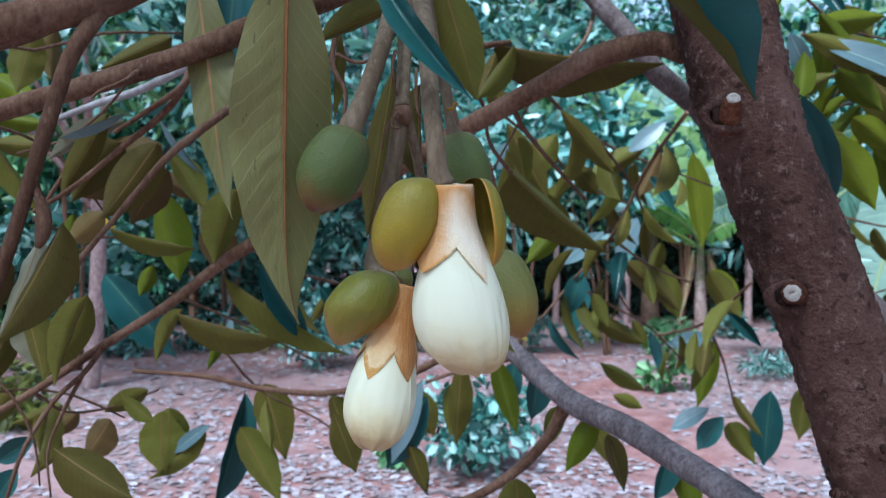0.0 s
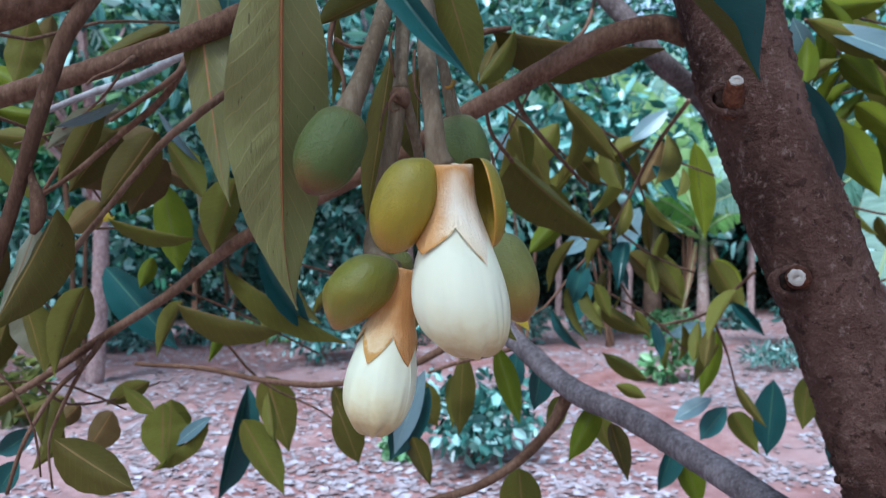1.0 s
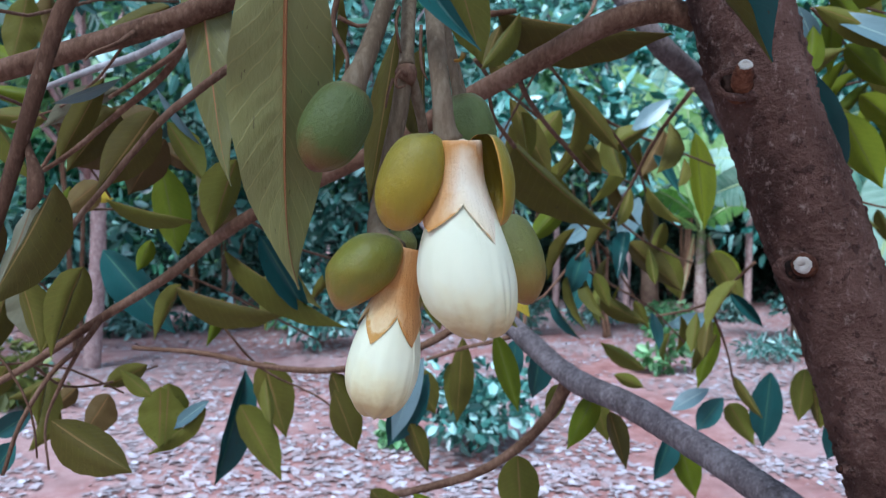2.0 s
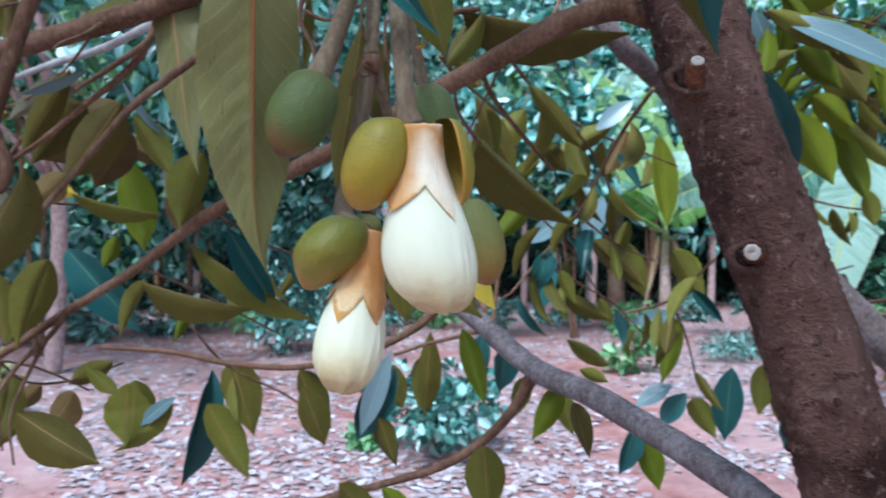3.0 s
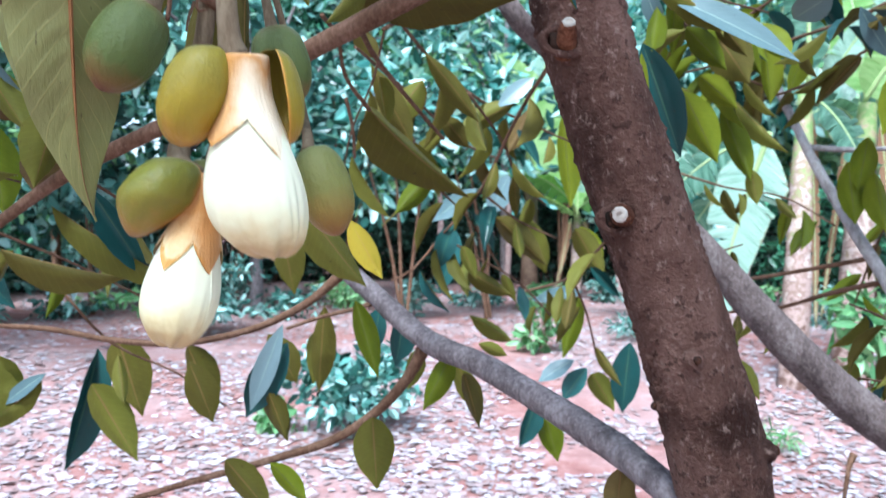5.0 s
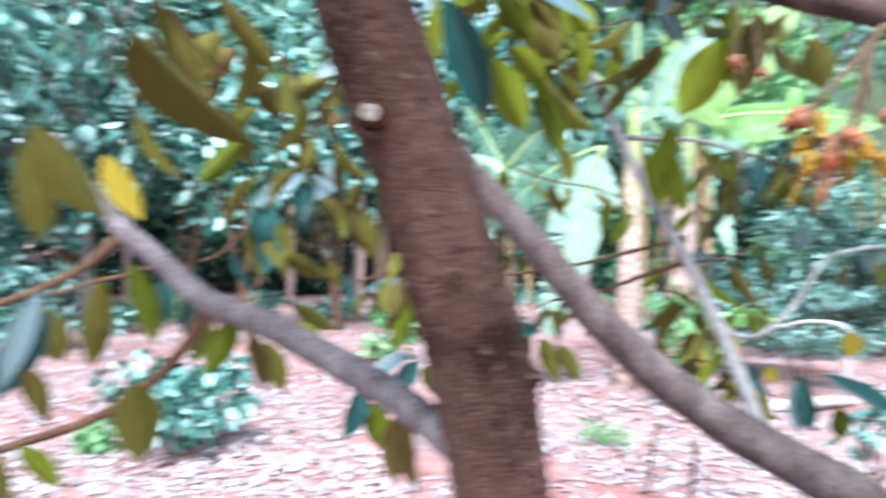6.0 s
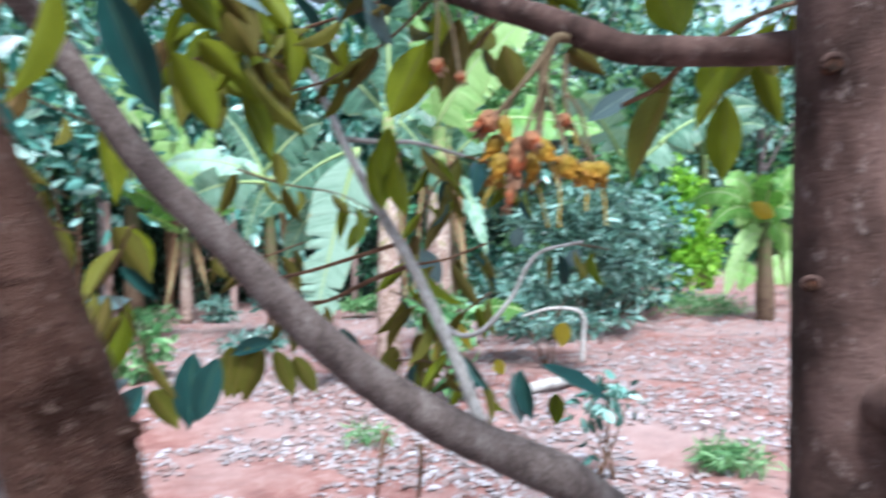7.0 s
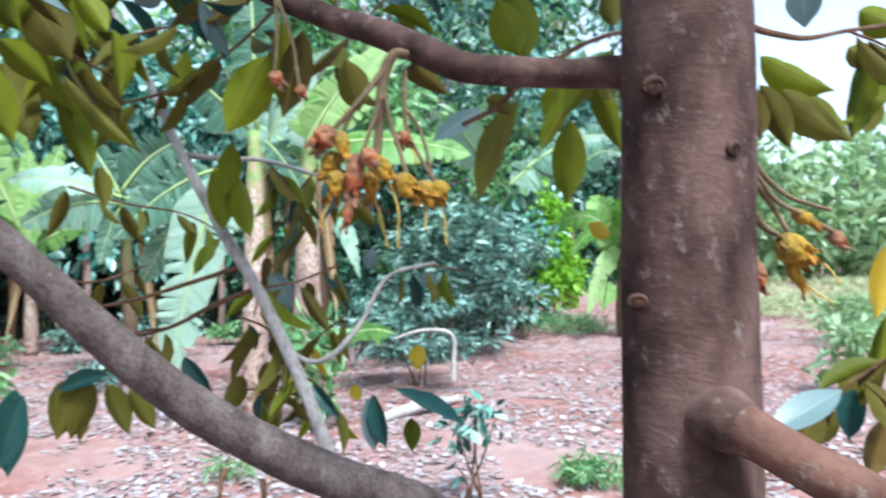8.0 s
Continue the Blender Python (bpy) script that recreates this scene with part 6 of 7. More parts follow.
def flower(top, bottom, size, calyx, teeth, petals, sepals, wide=1.0, bow=0.05):
    """An opening blossom: calyx tube with pointed teeth (tip angle, spacing, valley, tip), lapped petals, cupped sepals. size: its length."""
    s = size
    tube = soft([(-0.006 * s, 0.02 * s), (-0.004 * s, 0.06 * s), (0.0, 0.098 * s), (0.02 * s, 0.108 * s), (0.1 * s, 0.111 * s), (0.2 * s, 0.122 * s), (0.3 * s, 0.152 * s * wide), (0.38 * s, 0.182 * s * wide), (0.5 * s, 0.2195 * s * wide), (0.64 * s, 0.2475 * s * wide)])
    zs, ks = [p[0] for p in tube], np.linspace(0, 1, len(tube))
    tip, gap, zv, zt = teeth

    def rim(u):
        f = ((360 * u - tip) / gap + 0.5) % 1.0
        k = 0.78 + 0.22 * math.sin(11 * u + tip)
        return float(np.interp((zv + (zt - zv) * k * (1 - abs(2 * f - 1)) ** 0.85 + 0.0015 * math.sin(60 * u)) * s, zs, ks))

    bend = lambda c: Vector((c.x + bow * s * (max(0.0, c.z) / s) ** 4, c.y, c.z))

    def ruffle(c):
        ang = math.atan2(c.y, c.x)
        k = min(1.0, max(0.0, (c.z / s - 0.76) / 0.2))
        rim_dir = Vector((math.cos(ang) * 1.9, math.sin(ang) * 1.9, 3.1))
        dent = sum(g * math.exp(-(((ang - a) / 0.07) ** 2)) for a, g in ((0.5, 0.035), (0.72, 0.03), (1.0, 0.012)))
        f = 1 + 0.08 * k * noise.noise(rim_dir * 1.7) - dent * min(1.0, max(0.0, (c.z / s - 0.55) / 0.2))
        return bend(Vector((c.x * f, c.y * f, c.z + s * 0.035 * k * noise.noise(rim_dir))))

    body = turned(cluster, moved(shell("flower", tube, calyx, 0, 360, rim, 0.0025 * s, rows=60, cols=240, ripple=0.012, off=0.0035 * s, crumple=0.04, rim_uv=True), bend), "flower", top, bottom, "opening cream blossom")
    bulb = soft([(z * s, r * s * wide) for z, r in ((0.2, 0.10), (0.36, 0.168), (0.5, 0.217), (0.62, 0.244), (0.73, 0.25), (0.83, 0.232), (0.91, 0.19), (0.965, 0.13), (0.99, 0.075), (0.985, 0.03))])
    for i, (a0, a1, off, lap) in enumerate(petals):
        edge = lambda u: 1.0 - 0.04 * abs(2 * u - 1) ** 2.0 + 0.008 * math.sin(23 * u + i) + 0.005 * math.sin(51 * u + 2 * i)
        sh = shell("petal", bulb, PETAL, a0, a1, edge, 0.007 * s, rows=46, cols=44, ripple=0.012, lap=lap * s, off=off * s, sway=10.0, crumple=0.06, frill=0.006)
        part("petal", moved(sh, ruffle), body)
    for (cx, cy, cz, rx, ry, rz, a0, a1, point, mat, lean) in sepals:
        part("sepal", sepal_mesh(s, cx, cy, cz, rx, ry, rz, a0, a1, point, mat, lean), body, "olive cupped sepal")
    return body


def bud(top, bottom, width, mat, label="", wrinkle=0.0):
    top_v, bottom_v = Vector(top), Vector(bottom)
    h = (bottom_v - top_v).length
    r = width / 2
    prof = soft([(-0.01 * h, r * 0.3), (0.02 * h, r * 0.55), (0.14 * h, r * 0.84), (0.35 * h, r * 0.99), (0.55 * h, r), (0.75 * h, r * 0.86), (0.9 * h, r * 0.55), (0.985 * h, r * 0.2), (1.0 * h, r * 0.04)])
    return turned(cluster, shell("bud", prof, mat, 0, 360, None, 0.002, rows=44, cols=48, ripple=wrinkle), "bud", top, bottom, label)


flower((0.009, 0.265, 1.33), (0.01, 0.273, 1.262), 0.0668, CALYX, (139, 106, 0.3, 0.55), ((246, 345, -0.02, 0), (-62, 78, -0.012, 0), (150, 285, -0.016, 0), (42, 192, -0.006, -0.014), (8, 62, 0.004, -0.012)),
       ((-0.243, 0.0, 0.205, 0.172, 0.2, 0.242, 12, 344, 0.1, SEPAL, 0.06), (0.155, -0.01, 0.2, 0.12, 0.17, 0.23, -165, 68, 0.1, SEPAL, -0.03)), 1.0, 0.1)
flower((-0.0108, 0.31, 1.293), (-0.0228, 0.303, 1.228), 0.0665, CALYX_BROWN, (112, 68, 0.4, 0.59), ((246, 345, -0.02, 0), (-62, 78, -0.012, 0), (150, 285, -0.016, 0), (40, 192, -0.006, -0.01)),
       ((-0.222, 0.06, 0.188, 0.205, 0.235, 0.24, 12, 335, 0.5, SEPAL_GREEN, 0.08), (0.06, -0.14, 0.19, 0.13, 0.12, 0.2, -170, 60, 0.15, SEPAL_GREEN, 0.0)), 0.88, 0.0)
bud((-0.031, 0.308, 1.355), (-0.047, 0.303, 1.323), 0.02559, BUD_GREEN, "round green bud with a brown tip")
bud((0.011, 0.353, 1.361), (0.019, 0.353, 1.326), 0.02529, BUD_GREEN, "round green bud")
bud((0.029, 0.328, 1.306), (0.0395, 0.323, 1.27), 0.02276, BUD_WORN, "wrinkled olive bud with a brown tip", 0.02)
bud((-0.015, 0.333, 1.3), (-0.015, 0.33, 1.288), 0.01536, BUD_WORN, "small brown bud")
limb("stalk", cluster, [(-0.017, 0.418, 1.468, 0.0058), (-0.018, 0.368, 1.432, 0.0044), (-0.019, 0.333, 1.404, 0.0038), (-0.023, 0.318, 1.383, 0.0038), (-0.028, 0.31, 1.365, 0.0042), (-0.031, 0.308, 1.358, 0.005), (-0.032, 0.307, 1.353, 0.0055)], STALK, sides=20, step=0.002, rough=0.03, scale=300)
limb("stalk", cluster, [(-0.014, 0.418, 1.468, 0.0061), (-0.013, 0.378, 1.432, 0.004), (-0.012, 0.348, 1.401, 0.0033), (-0.012, 0.333, 1.377, 0.0031), (-0.012, 0.328, 1.368, 0.0037)], STALK, sides=18, step=0.002, rough=0.03, scale=300)
limb("joint_ring", cluster, [(-0.012, 0.328, 1.369, 0.0035), (-0.012, 0.328, 1.366, 0.0046), (-0.012, 0.328, 1.364, 0.0044), (-0.013, 0.328, 1.362, 0.0035)], BARK_TWIG, "flaky brown joint", sides=18, step=0.0012, rough=0.2, scale=400)
limb("stalk", cluster, [(-0.013, 0.329, 1.365, 0.0035), (-0.015, 0.33, 1.35, 0.0037), (-0.019, 0.33, 1.33, 0.0037), (-0.022, 0.326, 1.313, 0.0039), (-0.023, 0.32, 1.301, 0.0044), (-0.021, 0.316, 1.296, 0.0047), (-0.014, 0.311, 1.292, 0.0046)], STALK, sides=18, step=0.002, rough=0.03, scale=300)
limb("stalk", cluster, [(-0.011, 0.33, 1.366, 0.0029), (-0.007, 0.338, 1.353, 0.0023), (-0.005, 0.348, 1.336, 0.0022), (-0.011, 0.343, 1.313, 0.0024), (-0.013, 0.336, 1.3, 0.0027)], STALK, sides=14, step=0.003, rough=0.03, scale=300)
limb("stalk", cluster, [(-0.01, 0.408, 1.464, 0.0057), (-0.005, 0.348, 1.425, 0.0044), (-0.001, 0.298, 1.392, 0.0035), (0.001, 0.273, 1.364, 0.0032), (0.003, 0.265, 1.345, 0.0033), (0.004, 0.265, 1.334, 0.0039), (0.005, 0.266, 1.33, 0.0054)], STALK, sides=20, step=0.002, rough=0.03, scale=300)
limb("stalk", cluster, [(-0.006, 0.418, 1.465, 0.0032), (0.001, 0.378, 1.415, 0.002), (0.006, 0.358, 1.383, 0.0019), (0.009, 0.354, 1.367, 0.0024), (0.011, 0.353, 1.359, 0.0033)], STALK, sides=14, step=0.002, rough=0.03, scale=300)
limb("stalk", cluster, [(0.005, 0.383, 1.4, 0.0017), (0.015, 0.393, 1.364, 0.0017), (0.024, 0.368, 1.324, 0.0021), (0.027, 0.336, 1.308, 0.0027), (0.027, 0.33, 1.304, 0.0035)], STALK, sides=14, step=0.003, rough=0.03, scale=300)
limb("dry_bract", cluster, [(-0.012, 0.324, 1.364, 0.00096), (-0.014, 0.321, 1.365, 0.00083), (-0.016, 0.32, 1.361, 0.00071), (-0.015, 0.32, 1.358, 0.00059), (-0.012, 0.321, 1.359, 0.00036)], BARK_TWIG, "curled dry bract", sides=8, step=0.0012, rough=0.1)
limb("dry_bract", cluster, [(-0.015, 0.328, 1.393, 0.00085), (-0.016, 0.323, 1.385, 0.00072), (-0.015, 0.323, 1.377, 0.0006), (-0.014, 0.324, 1.373, 0.00036)], BARK_TWIG, sides=8, step=0.002)
limb("dry_bract", cluster, [(-0.017, 0.322, 1.362, 0.00072), (-0.019, 0.321, 1.356, 0.0006), (-0.02, 0.321, 1.35, 0.00036)], BARK_TWIG, sides=8, step=0.002)
limb("dry_bract", cluster, [(-0.006, 0.33, 1.386, 0.00074), (-0.006, 0.326, 1.373, 0.00073), (-0.005, 0.324, 1.366, 0.0006), (-0.003, 0.324, 1.362, 0.00036)], BARK_TWIG, sides=8, step=0.002)
limb("dry_tip", cluster, [(0.01, 0.254, 1.356, 0.00093), (0.009, 0.255, 1.354, 0.00065), (0.007, 0.256, 1.354, 0.00047)], SPENT, "ochre curled leaf tip", sides=8, step=0.0012)


# ---- spent blossoms ----
def spent(at, label):
    return thing("spent_blossom_cluster", at, label, "flower cluster", "spent blossoms")


def old_calyx(parent, a, b, width, mat=None, droop=None):
    """A shrivelled calyx cup with torn withered lobes."""
    a, b = Vector(a), Vector(b)
    h = (b - a).length
    r = width / 2 * 0.85
    k = float(rng.random())
    prof = soft([(0, r * 0.3), (0.1 * h, r * 0.7), (0.3 * h, r * (0.9 + 0.1 * k)), (0.55 * h, r * (0.75 + 0.2 * k)), (0.75 * h, r * 0.62), (1.1 * h, r * (0.5 + 0.35 * k))])
    torn = lambda u: 0.6 + 0.4 * abs(math.sin(2.5 * math.pi * u + 6 * k)) ** 0.7 + 0.05 * math.sin(31 * u)
    me = shell("old_calyx", prof, mat or SPENT, 0, 360, torn, 0.0009, rows=26, cols=44, ripple=0.0)
    for v in me.vertices:
        c = v.co.copy()
        f = min(1.0, max(0.0, c.z / h)) if h else 0
        w = noise.noise_vector(c * 150 + Vector((k * 40, 0, 0))) * r * 0.4 * (0.3 + f) + noise.noise_vector(c * 420 + Vector((k * 40, 0, 0))) * r * 0.05
        v.co = c + w
    ob = turned(parent, me, "old_calyx", a, b, "", 360 * k)
    if droop:
        q = Vector(droop)
        q = q + Vector((0.03 * (k - 0.5), 0.02 * (0.5 - k), 0.03 * abs(k - 0.4)))
        mid = (b + q) / 2 + Vector((0.016 * (k - 0.3), 0.01 * (k - 0.5), 0.006))
        limb("style", parent, [(*a.lerp(b, 0.6), 0.0016), (*mid, 0.0013), (*q, 0.0011), (*(q + Vector((0.002, 0, -0.006))), 0.0018)], STYLE, sides=7, step=0.004)


old = spent((0.934, 0.708, 1.48), "withered durian blossoms, ochre and red, hanging from a branch")
limb("stalk", old, [(0.936, 0.69, 1.477, 0.0062), (0.92, 0.694, 1.476, 0.0066), (0.912, 0.703, 1.459, 0.0076), (0.908, 0.708, 1.431, 0.0071), (0.906, 0.71, 1.395, 0.0061), (0.904, 0.714, 1.353, 0.0056), (0.903, 0.716, 1.332, 0.0051)], STALK, sides=14, step=0.004, rough=0.06, scale=200)
limb("stalk", old, [(0.915, 0.699, 1.467, 0.0046), (0.894, 0.709, 1.435, 0.0035), (0.878, 0.727, 1.408, 0.0033), (0.861, 0.746, 1.38, 0.0035)], STALK, sides=12, step=0.004, rough=0.06, scale=200)
limb("stalk", old, [(0.919, 0.71, 1.465, 0.0041), (0.905, 0.742, 1.425, 0.0031), (0.897, 0.766, 1.391, 0.0032), (0.892, 0.773, 1.351, 0.0032)], STALK, sides=12, step=0.004)
limb("stalk", old, [(0.942, 0.7, 1.46, 0.0031), (0.941, 0.701, 1.42, 0.0031), (0.943, 0.699, 1.384, 0.0026), (0.955, 0.687, 1.347, 0.0026), (0.959, 0.668, 1.316, 0.0036)], STALK, sides=12, step=0.004)
limb("stalk", old, [(0.942, 0.7, 1.409, 0.0026), (0.95, 0.691, 1.395, 0.0023), (0.958, 0.684, 1.369, 0.0023), (0.965, 0.676, 1.318, 0.0023)], STALK, sides=10, step=0.004)
limb("stalk", old, [(0.903, 0.698, 1.425, 0.003), (0.908, 0.694, 1.389, 0.0028), (0.915, 0.687, 1.358, 0.0028), (0.922, 0.679, 1.317, 0.0035)], STALK, sides=10, step=0.004)
limb("stalk", old, [(0.895, 0.693, 1.419, 0.003), (0.885, 0.705, 1.378, 0.0027), (0.878, 0.713, 1.35, 0.003)], STALK, sides=10, step=0.004)
old_calyx(old, (0.861, 0.746, 1.383), (0.843, 0.767, 1.354), 0.03499, SPENT_RED)
old_calyx(old, (0.859, 0.733, 1.377), (0.865, 0.728, 1.34), 0.02076, SPENT)
old_calyx(old, (0.871, 0.751, 1.354), (0.859, 0.765, 1.32), 0.0283, SPENT)
old_calyx(old, (0.868, 0.74, 1.331), (0.859, 0.751, 1.289), 0.03219, SPENT, (0.854, 0.757, 1.263))
old_calyx(old, (0.871, 0.706, 1.35), (0.879, 0.683, 1.329), 0.02736, SPENT_RED)
old_calyx(old, (0.874, 0.718, 1.349), (0.869, 0.724, 1.288), 0.02906, SPENT_RED)
old_calyx(old, (0.878, 0.698, 1.342), (0.898, 0.676, 1.31), 0.0301, SPENT, (0.903, 0.672, 1.238))
old_calyx(old, (0.905, 0.683, 1.32), (0.926, 0.661, 1.292), 0.03459, SPENT, (0.922, 0.665, 1.247))
old_calyx(old, (0.931, 0.67, 1.312), (0.946, 0.653, 1.287), 0.03079, SPENT)
old_calyx(old, (0.955, 0.658, 1.317), (0.956, 0.657, 1.283), 0.03113, SPENT, (0.962, 0.651, 1.239))
old_calyx(old, (0.869, 0.724, 1.299), (0.863, 0.732, 1.252), 0.01522, SPENT_RED)
old_calyx(old, (0.929, 0.701, 1.379), (0.937, 0.692, 1.359), 0.02862, SPENT_RED, (0.946, 0.682, 1.343))
old_calyx(old, (0.9, 0.718, 1.332), (0.898, 0.722, 1.289), 0.02406, SPENT, (0.906, 0.714, 1.229))
dried = spent((0.913, 0.925, 1.584), "small dry red-brown blossoms on thin stalks")
limb("stalk", dried, [(0.915, 0.937, 1.609, 0.003), (0.91, 0.929, 1.551, 0.0027), (0.908, 0.933, 1.494, 0.0024)], STALK, sides=8, step=0.006)
limb("stalk", dried, [(0.911, 0.926, 1.601, 0.003), (0.918, 0.905, 1.54, 0.0026), (0.92, 0.889, 1.463, 0.0023)], STALK, sides=8, step=0.006)
old_calyx(dried, (0.904, 0.936, 1.495), (0.916, 0.923, 1.473), 0.02477, SPENT_RED)
old_calyx(dried, (0.92, 0.889, 1.471), (0.922, 0.887, 1.449), 0.02106, SPENT_RED)
back = spent((1.167, 0.345, 1.33), "ochre withered blossoms on the far side of a trunk")
limb("stalk", back, [(1.145, 0.353, 1.346, 0.0043), (1.194, 0.344, 1.312, 0.0039), (1.249, 0.328, 1.286, 0.0031), (1.304, 0.297, 1.271, 0.0026)], STALK, sides=10, step=0.005)
limb("stalk", back, [(1.148, 0.351, 1.332, 0.0043), (1.203, 0.335, 1.284, 0.0034), (1.263, 0.313, 1.261, 0.0028), (1.309, 0.292, 1.24, 0.0031)], STALK, sides=10, step=0.005)
limb("stalk", back, [(1.145, 0.354, 1.296, 0.0052), (1.192, 0.348, 1.254, 0.0044), (1.216, 0.336, 1.24, 0.0035)], STALK, sides=10, step=0.005)
limb("stalk", back, [(1.15, 0.349, 1.316, 0.0038), (1.214, 0.338, 1.271, 0.0035), (1.225, 0.326, 1.243, 0.003)], STALK, sides=10, step=0.005)
old_calyx(back, (1.196, 0.329, 1.233), (1.234, 0.302, 1.207), 0.04241, SPENT, (1.253, 0.281, 1.18))
old_calyx(back, (1.249, 0.329, 1.269), (1.272, 0.303, 1.25), 0.02123, SPENT)
old_calyx(back, (1.304, 0.298, 1.243), (1.318, 0.282, 1.221), 0.0217, SPENT_RED)
old_calyx(back, (1.187, 0.354, 1.21), (1.194, 0.348, 1.168), 0.02462, SPENT_RED)
old_calyx(back, (1.223, 0.329, 1.216), (1.241, 0.31, 1.163), 0.01799, SPENT, (1.25, 0.3, 1.139))


# ---- banana plants ----
def banana_leaf(parent, base, tip, width, mat, sag=0.25, twist=0.0, face=1, rags=5, seed=0):
    """A pleated blade on a thick rib, arching from base to tip, torn into strips that droop by themselves."""
    r = np.random.default_rng(seed)
    b, t = np.array(base, float), np.array(tip, float)
    L = np.linalg.norm(t - b)
    n = 36
    k = np.linspace(0, 1, n + 1)
    mid = b + (t - b) * k[:, None]
    mid[:, 2] += sag * L * 4 * k * (1 - k) * 0.5
    d = np.gradient(mid, axis=0)
    d /= np.linalg.norm(d, axis=1)[:, None]
    h = np.array(OPEN_SIDE) - (b + t) / 2
    h /= np.linalg.norm(h)
    c, s_ = math.cos(radians(twist)), math.sin(radians(twist))
    across = []
    for y in d:
        z = h - (h @ y) * y
        z /= np.linalg.norm(z)
        x = np.cross(y, z)
        across.append((c * x + s_ * z, c * z - s_ * x))
    stations = (0.0, 0.22, 0.48, 0.74, 1.0)
    verts, uvs, faces = [], [], []
    for side in (-1, 1):
        cuts = sorted(set([2, n] + r.choice(np.arange(5, n - 1), min(rags + 2, n - 8), replace=False).tolist()))
        for i0, i1 in zip(cuts, cuts[1:]):
            drop = 0.05 + 0.5 * r.random() ** 1.5
            gap = (0.25 + 0.9 * r.random()) * (0.6 if i1 - i0 > 3 else 0.3)
            reach = 0.86 + 0.2 * r.random()
            lift = 0.18 + 0.22 * r.random()
            for jj in range(i0, i1 + 1):
                kf = k[jj]
                x, z = across[jj]
                hw = max(0.004, width / 2 * min(1.0, max(kf - 0.05, 0) / 0.2) ** 0.6 * max(0.0, 1 - kf**3) ** 0.7) * reach
                loc = (jj - i0) / (i1 - i0) - 0.5
                for f in stations:
                    q = mid[jj] + side * x * hw * f * (1 - 0.2 * drop * f) - d[jj] * loc * gap * (L / n) * 2.0 * f * f
                    q = q + z * hw * (lift * f - 0.16 * f * f + 0.035 * f * (-1) ** jj) - np.array([0, 0, 1]) * hw * drop * f * f
                    verts.append(q)
                    uvs.append((0.5 + side * 0.5 * f, kf))
            w = len(stations)
            a0 = len(verts) - (i1 - i0 + 1) * w
            for jj in range(i1 - i0):
                for m in range(w - 1):
                    a = a0 + jj * w + m
                    f = (a, a + 1, a + w + 1, a + w)
                    faces.append(f if side == 1 else f[::-1])
    me = mesh_of("leaf", verts, faces, mat, uvs)
    ob = local(parent, part("leaf", me, parent))
    rib = tube_mesh("rib", [(*mid[j], max(0.004, 0.022 * width / 0.5 * (1 - 0.85 * k[j]))) for j in range(0, n + 1, 4)], BANANA_RIB, sides=7, step=0.08, rough=0)
    local(ob, part("rib", rib, ob))
    return ob


BANANA_RIB = skin_material("banana rib", [(0.0, (0.3, 0.4, 0.16)), (1.0, (0.42, 0.52, 0.3))], 0.5, 0.0, 0.2, 0.4)


# darker copy of the stem skin, with the surrounding shade put into its colour
BANANA_STEM_SHADE = skin_material("banana stem with shade in its colour", [(0.0, (0.06, 0.035, 0.025)), (0.4, (0.12, 0.08, 0.055)), (0.7, (0.09, 0.085, 0.04)), (1.0, (0.1, 0.15, 0.05))], 0.6, 0.0, 1.0, 0.3, streak=(14, 3, 1), amount=1.2, blots=14.0)


def banana(base, height, radius, label, leaves=(), mat=BANANA, lean=(0, 0), seed=0, auto=0, span=1.3, wide=0.4, dry=0, skirt=0, stem=BANANA_STEM):
    base = Vector(base)
    p = thing("banana_plant", base, label, "banana plant", "banana plants")
    top = base + Vector((lean[0], lean[1], height))
    limb("stem", p, [(*(base - Vector((0, 0, 0.05))), radius * 1.15), (*(base.lerp(top, 0.4)), radius), (*(base.lerp(top, 0.8)), radius * 0.75), (*top, radius * 0.55)], stem, sides=16, step=0.08, rough=0.1, lump=0.1, scale=9)
    r = np.random.default_rng(seed + 50)
    for i, (a, b, w) in enumerate(leaves):
        banana_leaf(p, a, b, w, mat, 0.12 + 0.2 * r.random(), float(r.normal(0, 18)), 1, 6, seed * 17 + i)
    for i in range(auto):
        a = 2 * math.pi * (i + 0.5 * r.random()) / auto
        el = 0.2 + 1.0 * r.random()
        s = span * (0.75 + 0.5 * r.random())
        tip = top + Vector((math.cos(a) * s * math.cos(el), math.sin(a) * s * math.cos(el), s * math.sin(el) - 0.25 * s))
        banana_leaf(p, top - Vector((0, 0, 0.1)), tip, wide * (0.8 + 0.4 * r.random()), mat, 0.5, float(r.normal(0, 25)), 1, 6, seed * 31 + i)
    for i in range(skirt):
        a = 2 * math.pi * (i + 0.7 * r.random()) / skirt
        q = base.lerp(top, 0.7 + 0.28 * r.random())
        s = span * (0.6 + 0.4 * r.random())
        e = q + Vector((math.cos(a) * s * 0.7, math.sin(a) * s * 0.7, -s * (0.15 + 0.6 * r.random())))
        banana_leaf(p, q, e, wide * (0.7 + 0.4 * r.random()), mat, 0.7, float(r.normal(0, 30)), 1, 9, seed * 37 + i)
    for i in range(dry):
        a = 2 * math.pi * r.random()
        q = top + Vector((math.cos(a) * 0.12, math.sin(a) * 0.12, -0.1))
        e = q + Vector((math.cos(a) * 0.2, math.sin(a) * 0.2, -height * (0.5 + 0.35 * r.random())))
        banana_leaf(p, q, e, 0.07 + 0.09 * r.random(), DRY_LEAF, 0.1, float(r.normal(0, 40)), 1, 7, seed * 13 + i)
    return p


